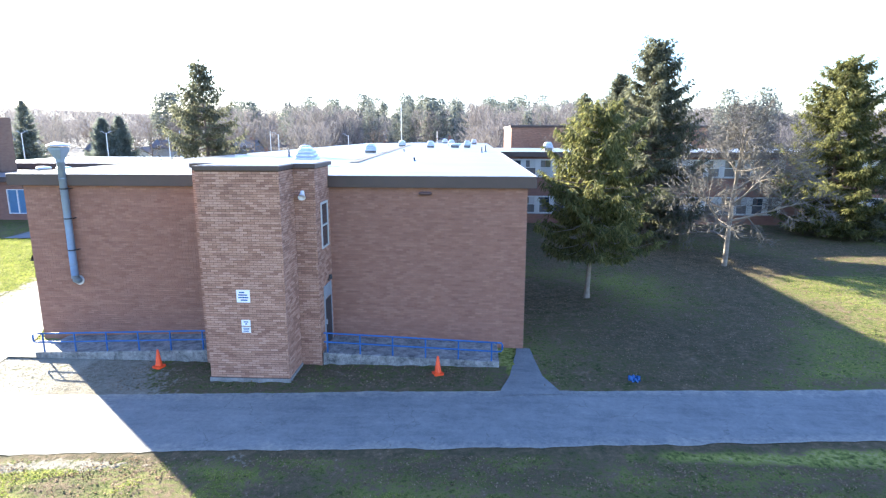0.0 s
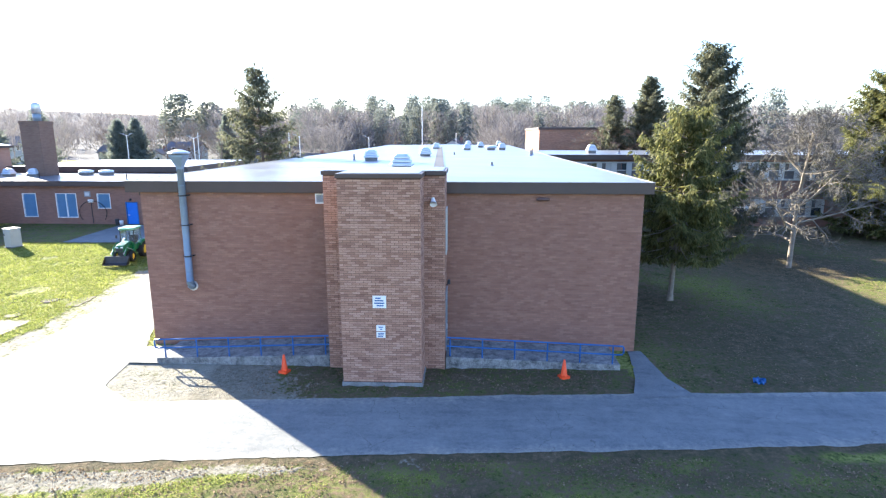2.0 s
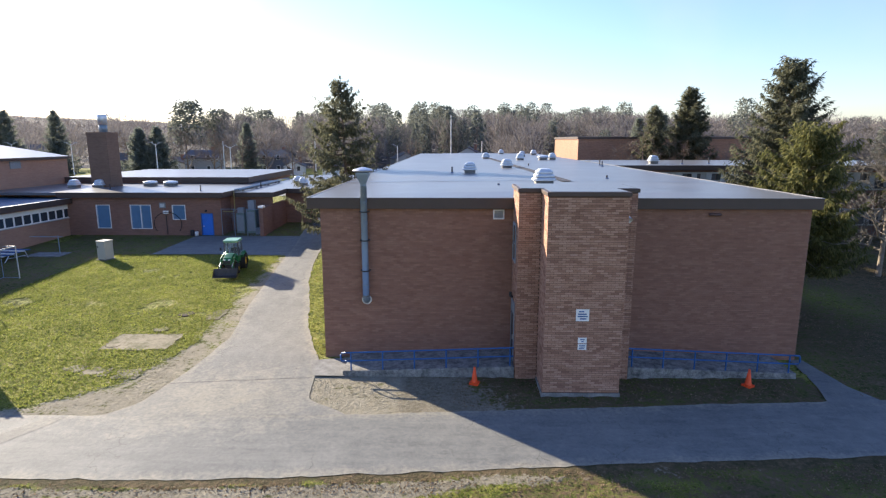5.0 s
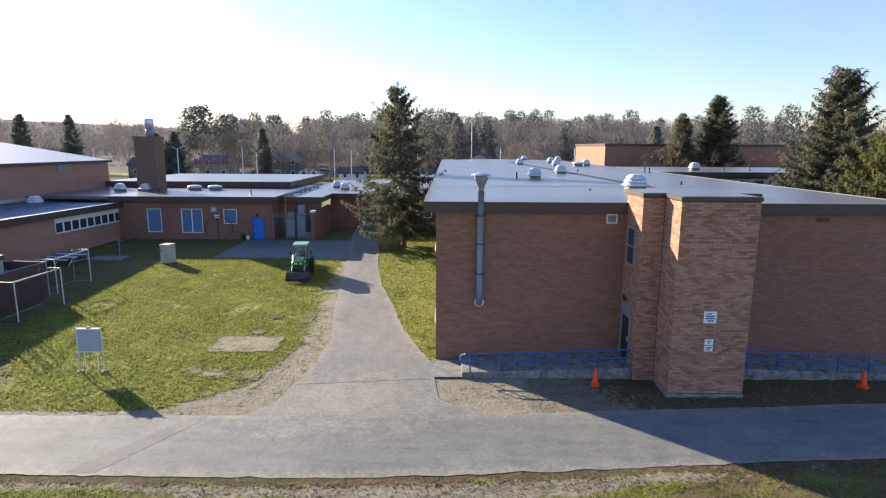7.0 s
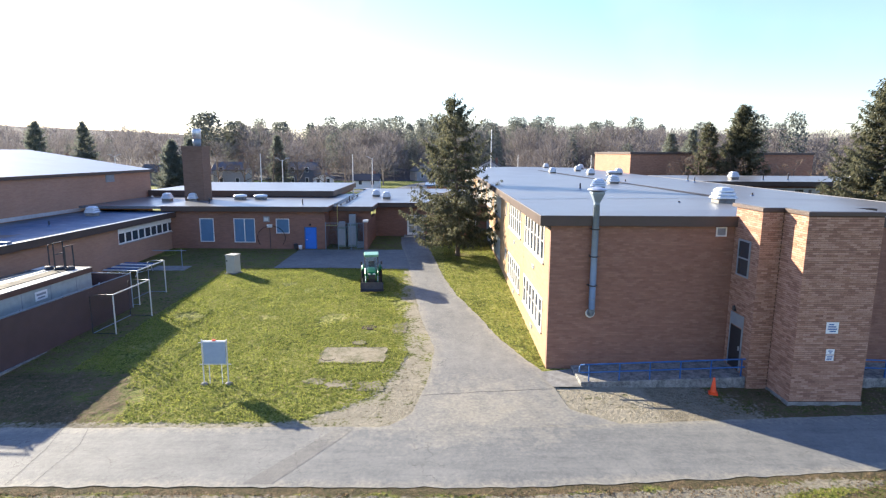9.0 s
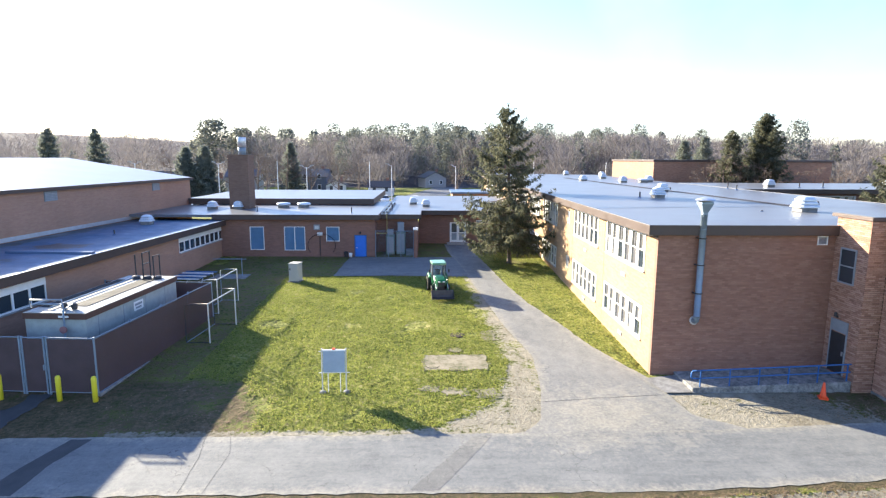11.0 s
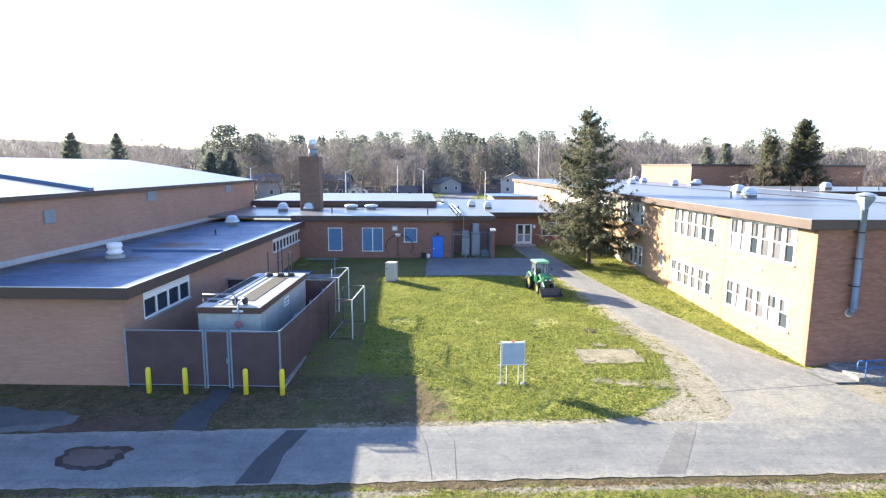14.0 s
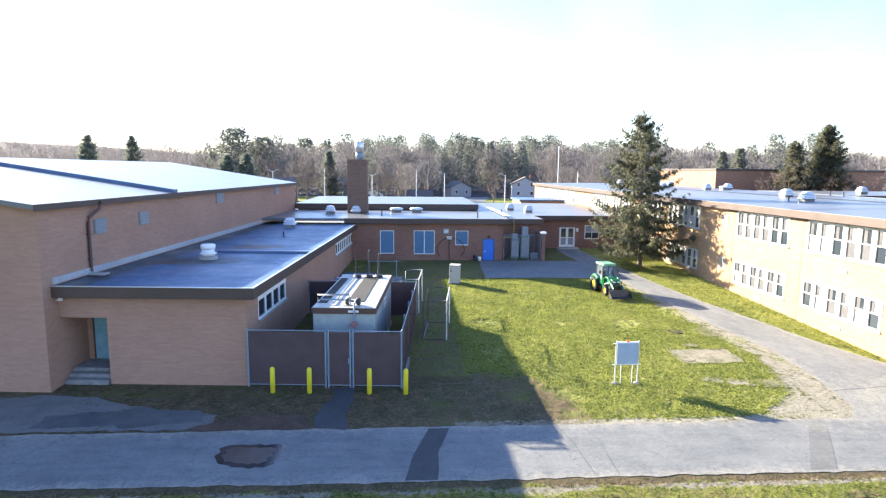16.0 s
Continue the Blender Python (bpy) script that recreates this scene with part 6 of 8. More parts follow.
for a in (-1.3, 0.0, 1.2):
    part("leg", Shape().tube([(a, -0.85, -0.05), (a + 0.1, -0.5, 0.47)], 0.03, 8), ALU, tr)
    part("leg", Shape().tube([(a + 0.2, 1.2, -0.05), (a + 0.2, 0.9, 0.66)], 0.03, 8), ALU, tr)
    part("stretcher", Shape().tube([(a + 0.05, -0.68, 0.25), (a + 0.2, 1.05, 0.25)], 0.025, 8), ALU, tr)

for x in (-31.9, -30.25, -27.55, -25.92):
    y = -2.28 - 0.062 * (x + 31.9)
    b = thing("bollard", "yellow-painted steel bollard before the slatted fence", "bollard", (x, y, gz(x, y)), 0, "yellow bollards")
    part("post", Shape().lathe([(0.11, -0.2), (0.11, 1.08), (0.09, 1.14), (0.04, 1.17)], 18), YELLOW, b, "", True)
    part("cap", Shape().lathe([(0.09, 1.142), (0.07, 1.17), (0.02, 1.185)], 18), YELLOW, b, "domed cap", True)


def goal(name, pa, pb, h, back, label):
    g = thing(name, label, "goal", (0, 0, 0), 0, "goal frames")
    (xa, ya), (xb, yb) = pa, pb
    za, zb = gz(xa, ya), gz(xb, yb)
    for x, y, z in ((xa, ya, za), (xb, yb, zb)):
        part("post", Shape().tube([(x, y, z), (x, y, z + h)], 0.038, 10), FRAME_WHITE, g)
    part("crossbar", Shape().tube([(xa, ya, za + h), (xb, yb, zb + h)], 0.038, 10), FRAME_WHITE, g)
    for x, y, z in ((xa, ya, za), (xb, yb, zb)):
        part("brace", Shape().tube([(x, y, z + h), (x - back * 0.6, y + 0.04, z + h), (x - back, y + 0.06, z + h - 0.1), (x - back, y + 0.06, z + 0.03), (x, y, z + 0.03)], 0.025, 8), DARK_STEEL if name == "goal_near" else GALV, g, "", True)
    part("back_bar", Shape().tube([(xa - back, ya + 0.06, za + 0.03), (xb - back, yb + 0.06, zb + 0.03)], 0.025, 8), GALV, g)
    w = Shape()
    for i in range(int((yb - ya) / 0.12)):
        y = ya + i * 0.12
        x = xa + (xb - xa) * (y - ya) / (yb - ya) - back
        w.add([(x, y, za), (x, y + 0.01, za), (x, y + 0.01, za + h - 0.1), (x, y, za + h - 0.1)], [(0, 1, 2, 3)])
    for k in range(18):
        w.add([(xa - back, ya, za + 0.12 * k + 0.05), (xb - back, yb, zb + 0.12 * k + 0.05), (xb - back, yb, zb + 0.12 * k + 0.06), (xa - back, ya, za + 0.12 * k + 0.06)], [(0, 1, 2, 3)])
    part("net", w, DARK_STEEL, g, "dark sagging net")


goal("goal_near", (-23.6, 4.65), (-23.2, 7.95), 2.3, 1.35, "white-posted sports goal with a dark net on the lawn")
goal("goal_far", (-25.1, 10.2), (-24.8, 13.3), 2.3, 1.2, "second white-posted sports goal behind the first")
pf = thing("pipe_frame", "thin grey pipe frame standing on a concrete pad", "frame", (-27.6, 20.5, gz(-27, 20.5)))
part("bar", Shape().tube([(-1.6, 0, 1.5), (1.2, 0, 1.5)], 0.03, 8), GALV, pf)
part("post", Shape().tube([(0.8, 0, 0), (0.8, 0, 1.6)], 0.035, 8), GALV, pf)
part("pad", Shape().box(-1.6, 1.3, -0.9, 0.8, -0.2, 0.04), CONCRETE_STAINED, pf, bevel=0.02)

ub = thing("utility_box", "beige metal utility cabinet on a concrete pad in the lawn", "cabinet", (-21.95, 18.9, gz(-22, 18.9)), -14)
part("pad", Shape().box(-0.48, 0.48, -0.5, 0.5, -0.2, 0.08), CONCRETE_STAINED, ub, "pale concrete pad", bevel=0.02)
part("case", Shape().box(-0.40, 0.40, -0.42, 0.42, 0.08, 1.46), BEIGE, ub, bevel=0.03)
part("lid", Shape().box(-0.43, 0.43, -0.45, 0.45, 1.46, 1.56), BEIGE, ub, "overhanging lid", bevel=0.02)
part("door", Shape().box(-0.35, 0.35, -0.445, -0.422, 0.2, 1.36), BEIGE, ub)
part("latch", Shape().box(-0.30, -0.22, -0.47, -0.446, 1.0, 1.15), DARK_STEEL, ub)

sb = thing("sign_board", "blank grey sign board on two white posts with round feet", "sign", (-15.46, -1.82, gz(-15.5, -1.8)), 1.5)
part("panel", Shape().box(-0.50, 0.50, -0.035, 0.035, 0.98, 2.0), plain("blue_grey_board", (0.32, 0.38, 0.46), 0.55, 0, 0.12), sb, "plain blue-grey back of the board", bevel=0.01)
part("panel_cap", Shape().box(-0.53, 0.53, -0.05, 0.05, 2.0, 2.06), WHITE, sb, "white top edge")
for a in (-0.55, 0.55):
    part("post", Shape().tube([(a, 0, 0.0), (a, 0, 2.12)], 0.030, 10), FRAME_WHITE, sb)
    part("foot", Shape().lathe([(0.17, -0.05), (0.17, 0.03), (0.11, 0.07), (0.05, 0.08)], 20, (a, 0)), CONCRETE_STAINED, sb, "round concrete foot", True)
for a in (-0.28, 0.28):
    part("stay", Shape().tube([(a, 0, 0.0), (a, 0, 0.98)], 0.018, 8), WHITE, sb)
part("crossbar", Shape().tube([(-0.7, 0, 0.95), (0.7, 0, 0.95)], 0.018, 8), WHITE, sb)
part("crossbar", Shape().tube([(-0.7, 0, 1.98), (-0.55, 0, 1.98)], 0.018, 8), WHITE, sb)
part("clip", Shape().box(-0.06, 0.06, -0.06, 0.06, 2.06, 2.12), ORANGE, sb, "orange clip")


def slab(name, x0, x1, y0, y1, material, label, h=0.03):
    sh = Shape()
    pts = []
    k = 5
    for (ax, ay), (bx, by) in (((x0, y0), (x1, y0)), ((x1, y0), (x1, y1)), ((x1, y1), (x0, y1)), ((x0, y1), (x0, y0))):
        for i in range(k):
            x, y = ax + (bx - ax) * i / k, ay + (by - ay) * i / k
            pts.append((x + random.uniform(-0.16, 0.16), y + random.uniform(-0.16, 0.16)))
    n_ = len(pts)
    vs = [(x, y, gz(x, y) - 0.1) for x, y in pts] + [(x, y, gz(x, y) + h) for x, y in pts]
    sh.add(vs, [tuple(range(n_, 2 * n_))] + [(i, (i + 1) % n_, n_ + (i + 1) % n_, n_ + i) for i in range(n_)])
    return solid(name, sh, material, label, "slab")


slab("concrete_pad", -11.4, -7.95, 0.6, 2.7, PAD, "worn sandy concrete pad flush with the lawn")
slab("concrete_strip", -11.5, -10.7, -1.9, -1.3, PAD, "small worn concrete slab in the lawn")
slab("concrete_strip", -10.4, -9.2, -2.2, -1.5, PAD, "sandy worn slab in the lawn")
slab("concrete_strip", -8.9, -7.8, -2.5, -1.6, PAD, "sandy worn slab in the lawn")
slab("concrete_strip", -7.9, -7.2, 4.9, 6.6, PAD, "bare sandy patch beside the drive")
for x, y, r in ((-9.4, 5.9, 0.40), (-9.6, 3.4, 0.36), (-10.9, 1.2, 0.34)):
    m_ = thing("manhole_cover", "round dark iron manhole cover in the lawn", "manhole cover", (x, y, gz(x, y)), 0, "manhole covers")
    part("ring", Shape().lathe([(r * 1.15, -0.05), (r * 1.15, 0.022), (r * 1.05, 0.03)], 24), IRON, m_, "dark soil-stained ring")
    part("lid", Shape().lathe([(r, 0.0), (r, 0.032), (r * 0.9, 0.036)], 24), IRON if y > 5 else PAD, m_, "lid")


# ---- tractor ----
def wheel(parent, x, y, r, w):
    wl = part("wheel", Shape().tube([(x - w * 0.32, y, r), (x + w * 0.32, y, r)], r * 0.55, 20), WHEEL_YELLOW, parent, "yellow wheel disc")
    ty = Shape()
    n_ = 28
    prof = [(-w / 2, r * 0.58), (-w / 2, r * 0.86), (-w * 0.42, r * 0.97), (w * 0.42, r * 0.97), (w / 2, r * 0.86), (w / 2, r * 0.58)]
    vs = [(x + px_, y + rr * math.cos(6.2832 * k / n_), r + rr * math.sin(6.2832 * k / n_)) for px_, rr in prof for k in range(n_)]
    fs = [(i * n_ + k, i * n_ + (k + 1) % n_, (i + 1) * n_ + (k + 1) % n_, (i + 1) * n_ + k) for i in range(len(prof) - 1) for k in range(n_)]
    ty.add(vs, fs)
    part("tyre", ty, TYRE, wl, "black treaded tyre")
    lug = Shape()
    for k in range(18):
        a = 6.2832 * k / 18
        for s_ in (-1, 1):
            aa = a + (0.17 if s_ > 0 else 0)
            c, sn = math.cos(aa), math.sin(aa)
            c2, s2 = math.cos(aa + 0.2), math.sin(aa + 0.2)
            q = [(x + s_ * w * 0.03, y + r * 0.95 * c, r + r * 0.95 * sn), (x + s_ * w * 0.5, y + r * 0.95 * c2, r + r * 0.95 * s2)]
            lug.tube(q, 0.045 * r / 0.6, 4)
    part("tread", lug, TYRE, wl)
    return wl


def make_tractor():
    t = thing("tractor", "green compact tractor with yellow wheels and a dark front loader", "tractor", (-10.35, 15.6, gz(-10.3, 15.6) + 0.03), 7)
    for x in (-0.72, 0.72):
        wheel(t, x, 0.75, 0.62, 0.42)
        wheel(t, x * 0.92, -1.15, 0.40, 0.28)
    part("chassis", Shape().box(-0.28, 0.28, -1.5, 1.1, 0.42, 0.85), DARK_STEEL, t, bevel=0.03)
    part("axle", Shape().tube([(-0.66, -1.15, 0.4), (0.66, -1.15, 0.4)], 0.09, 10).tube([(-0.7, 0.75, 0.62), (0.7, 0.75, 0.62)], 0.13, 10), DARK_STEEL, t)
    hd = Shape()
    prof = [(-1.75, 0.82), (-1.78, 1.15), (-1.6, 1.32), (-1.0, 1.42), (-0.35, 1.48), (-0.35, 0.82)]
    for a, b in ((-0.36, 0.36),):
        n_ = len(prof)
        vs = [(a, y, z) for y, z in prof] + [(b, y, z) for y, z in prof]
        hd.add(vs, [tuple(range(n_)), tuple(range(2 * n_ - 1, n_ - 1, -1))] + [(i, n_ + i, n_ + (i + 1) % n_, (i + 1) % n_) for i in range(n_)])
    part("bonnet", hd, GREEN, t, "rounded green bonnet", bevel=0.06)
    part("grille", Shape().box(-0.28, 0.28, -1.80, -1.77, 0.88, 1.12), DARK_STEEL, t, "dark grille")
    for x in (-0.2, 0.2):
        part("headlight", Shape().box(x - 0.09, x + 0.09, -1.79, -1.74, 1.14, 1.22), WHITE, t, "pale headlight")
    part("cab_base", Shape().box(-0.62, 0.62, -0.35, 0.95, 0.75, 1.2), GREEN, t, "green lower cab", bevel=0.05)
    for x in (-0.58, 0.58):
        for y in (-0.3, 0.9):
            part("cab_pillar", Shape().tube([(x, y, 1.15), (x * 0.95, y * 0.92, 2.28)], 0.04, 8), DARK_STEEL, t)
    gl = Shape()
    gl.add([(-0.56, -0.31, 1.22), (0.56, -0.31, 1.22), (0.53, -0.28, 2.26), (-0.53, -0.28, 2.26)], [(0, 1, 2, 3)])
    part("windscreen", gl, CAB_GLASS, t, "pale reflecting windscreen")
    for x in (-1, 1):
        part("side_glass", Shape().add([(x * 0.59, -0.28, 1.22), (x * 0.59, 0.88, 1.22), (x * 0.555, 0.83, 2.26), (x * 0.555, -0.25, 2.26)], [(0, 1, 2, 3)]), CAB_GLASS, t)
    part("rear_glass", Shape().add([(-0.56, 0.9, 1.22), (0.56, 0.9, 1.22), (0.53, 0.85, 2.26), (-0.53, 0.85, 2.26)], [(0, 1, 2, 3)]), CAB_GLASS, t)
    part("cab_roof", Shape().prism([(-0.62, -0.42), (-0.5, -0.5), (0.5, -0.5), (0.62, -0.42), (0.66, 0.95), (0.5, 1.05), (-0.5, 1.05), (-0.66, 0.95)], 2.28, 2.46), CAB_ROOF, t, "pale green cab roof", bevel=0.06)
    part("seat", Shape().box(-0.25, 0.25, 0.3, 0.7, 1.1, 1.25).box(-0.25, 0.25, 0.62, 0.74, 1.25, 1.75), TYRE, t, bevel=0.03)
    part("steering_wheel", Shape().tube([(0.19 * math.cos(a * 0.63), 0.0 + 0.08 * math.sin(a * 0.63), 1.5 + 0.17 * math.sin(a * 0.63)) for a in range(11)], 0.018, 6), TYRE, t)
    for x in (-1, 1):
        part("fender", Shape().tube([(x * 0.72, 0.75 + 0.72 * math.cos(a), 0.62 + 0.72 * math.sin(a)) for a in (0.4, 0.8, 1.2, 1.6, 2.0, 2.4)], 0.16, 8), GREEN, t, "green rear fender", True)
        part("loader_arm", Shape().tube([(x * 0.5, -0.35, 1.25), (x * 0.52, -0.9, 1.45), (x * 0.52, -1.6, 1.2), (x * 0.5, -2.15, 0.45)], 0.065, 4), GREEN, t, "green loader arm")
        part("loader_post", Shape().box(x * 0.5 - 0.07, x * 0.5 + 0.07, -0.5, -0.3, 0.6, 1.3), GREEN, t)
        part("cylinder", Shape().tube([(x * 0.5, -0.6, 0.8), (x * 0.52, -1.55, 1.15)], 0.035, 8).tube([(x * 0.52, -1.3, 1.3), (x * 0.5, -2.2, 0.75)], 0.03, 8), ALU, t)
        part("mirror", Shape().box(x * 0.86 - 0.08, x * 0.86 + 0.08, -0.36, -0.33, 1.65, 1.9), DARK_STEEL, t)
    bk_ = Shape()
    prof = [(-2.2, 0.62), (-2.28, 0.3), (-2.35, 0.08), (-2.85, 0.03), (-2.85, 0.06), (-2.4, 0.12), (-2.33, 0.3), (-2.26, 0.62)]
    n_ = len(prof)
    vs = [(-0.95, y, z) for y, z in prof] + [(0.95, y, z) for y, z in prof]
    bk_.add(vs, [(i, (i + 1) % n_, n_ + (i + 1) % n_, n_ + i) for i in range(n_)])
    for x in (-0.95, 0.95):
        bk_.add([(x, -2.2, 0.62), (x, -2.3, 0.05), (x, -2.85, 0.03), (x, -2.7, 0.25)], [(0, 1, 2, 3)])
    part("bucket", bk_, plain("worn_bucket_steel", (0.06, 0.055, 0.055), 0.5, 0.5, 0.4), t, "dark worn steel loader bucket")
    part("rear_hitch", Shape().box(-0.4, 0.4, 1.1, 1.5, 0.35, 0.6).tube([(-0.3, 1.1, 0.5), (-0.35, 1.9, 0.4)], 0.04, 6).tube([(0.3, 1.1, 0.5), (0.35, 1.9, 0.4)], 0.04, 6), plain("rusty_implement", (0.42, 0.24, 0.12), 0.7), t, "rusty rear implement")
    part("exhaust", Shape().tube([(0.3, -0.5, 1.4), (0.3, -0.5, 2.2)], 0.035, 8), DARK_STEEL, t)
    t.scale = (0.86, 0.92, 0.94)
    return t


make_tractor()


# ---- trees ----
def leaf_mat(name, c1, c2, c3, rough=0.75, thin=0.4):
    m, nt, b = node_mat(name)
    geo = nt.nodes.new("ShaderNodeNewGeometry")
    col = ramp(nt, geo.outputs["Random Per Island"], [(0.0, c1), (0.5, c2), (1.0, c3)])
    big = tex_noise(nt, geo.outputs["Position"], 0.7, 3)
    col = mix(nt, 0.5, col, ramp(nt, big, [(0.35, (0.6, 0.62, 0.6)), (0.65, (1.3, 1.25, 1.1))]), "MULTIPLY")
    nt.links.new(col, b.inputs["Base Color"])
    b.inputs["Roughness"].default_value = rough
    b.inputs["Specular IOR Level"].default_value = 0.2
    tl = nt.nodes.new("ShaderNodeBsdfTranslucent")
    nt.links.new(col, tl.inputs["Color"])
    mx = nt.nodes.new("ShaderNodeMixShader")
    mx.inputs[0].default_value = thin
    nt.links.new(b.outputs[0], mx.inputs[1])
    nt.links.new(tl.outputs[0], mx.inputs[2])
    nt.links.new(mx.outputs[0], [n_ for n_ in nt.nodes if n_.type == "OUTPUT_MATERIAL"][0].inputs["Surface"])
    return m


SPRUCE = leaf_mat("spruce_needles", (0.080, 0.088, 0.060), (0.120, 0.127, 0.083), (0.185, 0.175, 0.115), 0.75, 0.5)
SPRUCE_YELLOW = leaf_mat("yellow_green_needles", (0.068, 0.076, 0.029), (0.122, 0.127, 0.046), (0.22, 0.204, 0.076), 0.75, 0.5)
# The next three colours are paled and blued: distance haze is put in.
SPRUCE_BLUE = leaf_mat("hazed_blue_green_needles", (0.145, 0.165, 0.145), (0.18, 0.202, 0.175), (0.225, 0.243, 0.205), 0.75, 0.5)
FAR_GREEN = leaf_mat("hazed_conifer_needles", (0.145, 0.160, 0.145), (0.178, 0.192, 0.170), (0.22, 0.228, 0.198), 0.95, 0.35)
FAR_TWIG = leaf_mat("hazed_bare_twigs", (0.170, 0.156, 0.160), (0.205, 0.187, 0.190), (0.245, 0.220, 0.215), 0.95, 0.28)


def sprays(starts, dirs, length, width, rng, droop=0.5):
    """Flat needle sprays: one slim quad from each start along its direction."""
    n_ = len(starts)
    d = dirs + rng.normal(0, 0.30, (n_, 3))
    d[:, 2] -= droop * rng.random(n_)
    d /= np.linalg.norm(d, axis=1)[:, None]
    side = np.cross(d, rng.normal(0, 1, (n_, 3)))
    side /= np.linalg.norm(side, axis=1)[:, None] + 1e-9
    L = length * (0.6 + 0.8 * rng.random(n_))[:, None]
    W = width * (0.6 + 0.8 * rng.random(n_))[:, None]
    a = starts
    b = starts + d * L * 0.5 + side * W * 0.5
    c = starts + d * L
    e = starts + d * L * 0.5 - side * W * 0.5
    return np.stack([a, b, c, e], 1).reshape(-1, 3)


def quads_mesh(name, pts, material):
    me = bpy.data.meshes.new(name)
    n_ = len(pts) // 4
    me.vertices.add(len(pts))
    me.vertices.foreach_set("co", np.asarray(pts, dtype=np.float32).ravel())
    me.loops.add(len(pts))
    me.loops.foreach_set("vertex_index", np.arange(len(pts), dtype=np.int32))
    me.polygons.add(n_)
    me.polygons.foreach_set("loop_start", np.arange(0, len(pts), 4, dtype=np.int32))
    me.polygons.foreach_set("loop_total", np.full(n_, 4, dtype=np.int32))
    me.materials.append(material)
    me.update(calc_edges=True)
    me.validate()
    return me


def conifer(x, y, height, radius, base, material, label, seed, droop=0.45, shape=0.85, gaps=0.12, lean=0.0, dens=1.0, bark=None, spray=0.55, one_sided=0.0):
    """A spruce: whorls of drooping limbs, each a ragged fan of hanging needle sprays."""
    rng = np.random.default_rng(seed)
    t = thing("conifer_tree", label, "tree", (x, y, gz(x, y) - 0.05))
    trunk = Shape()
    trunk.tube([(0, 0, -0.2), (0, 0, 0.5), (lean * 0.3, 0, height * 0.35), (lean * 0.7, 0, height * 0.7), (lean, 0, height * 0.985)], [height * 0.017 + 0.04, height * 0.014, height * 0.010, height * 0.006, 0.015], 10)
    pts = []
    z = base
    while z < height * 0.985:
        f = (z - base) / (height - base)
        reach = radius * ((1 - f) ** shape) * (0.62 + 0.38 * min(1.0, f / 0.10)) + 0.10
        nb = int(5 + 4 * (1 - f))
        a0 = rng.random() * 6.28
        for k in range(nb):
            if rng.random() < gaps:
                continue
            a = a0 + 6.2832 * k / nb + rng.normal(0, 0.25)
            r = reach * (0.40 + 0.70 * rng.random() ** 0.7) * (1 + one_sided * math.cos(a))
            rise = (0.42 - 0.62 * (1 - f)) * r * (0.6 + 0.6 * rng.random())
            zj = z + rng.normal(0, 0.12)
            m_ = 6
            cx = lean * z / height
            axis = []
            for i in range(m_ + 1):
                s_ = i / m_
                zz = zj + rise * s_ - droop * 0.30 * r * math.sin(s_ * 2.2) * (1 - f) + 0.22 * r * s_ ** 3
                axis.append((cx + r * s_ * math.cos(a), r * s_ * math.sin(a), zz))
            if f < 0.92:
                trunk.tube([axis[0], axis[2], axis[4], axis[6]], [0.016 + 0.010 * r, 0.012 + 0.007 * r, 0.010, 0.005], 4, False)
            ax = np.array(axis)
            perp = np.array([-math.sin(a), math.cos(a), 0.0])
            out = np.array([math.cos(a), math.sin(a), 0.0])
            # side twigs along the limb, each hung with sprays
            nt_ = max(4, int((3 + 4.6 * r) * dens))
            for q in range(nt_):
                s_ = 0.18 + 0.82 * (q + rng.random()) / nt_
                i = min(int(s_ * m_), m_ - 1)
                p0 = ax[i] + (ax[i + 1] - ax[i]) * (s_ * m_ - i)
                tl = (0.18 + 0.30 * r * (1.05 - s_)) * (0.5 + 0.8 * rng.random())
                sg = 1 if rng.random() < 0.5 else -1
                dt = out * (0.35 + 0.5 * rng.random()) + perp * sg * (0.5 + 0.4 * rng.random()) + np.array([0, 0, -0.35 * droop * 2 * rng.random()])
                if q == nt_ - 1:
                    dt = out + np.array([0, 0, 0.25])
                n_ = max(5, int(9 * tl / 0.5 + 4))
                u = rng.random(n_)[:, None]
                p = p0[None, :] + dt[None, :] * tl * u
                dd = np.tile(dt * 0.55, (n_, 1)) + rng.normal(0, 0.38, (n_, 3))
                dd[:, 2] -= droop * (0.4 + 1.1 * rng.random(n_))
                pts.append(sprays(p, dd, spray * 0.74, spray * 0.155, rng, droop * 0.6))
        z += (0.22 + 0.028 * height * (1 - f)) * (0.7 + 0.6 * rng.random())
    tip = np.zeros((26, 3))
    tip[:, 0] = lean
    tip[:, 2] = height * (0.94 + 0.06 * rng.random(26))
    pts.append(sprays(tip, np.tile([0, 0, 0.6], (26, 1)), 0.35, 0.07, rng, 0.0))
    part("trunk", trunk, bark or BARK, t, "", True)
    cr = new("crown", quads_mesh("crown", np.concatenate(pts), material))
    cr.parent = t
    cr["label"] = "drooping needle-covered boughs"
    return t


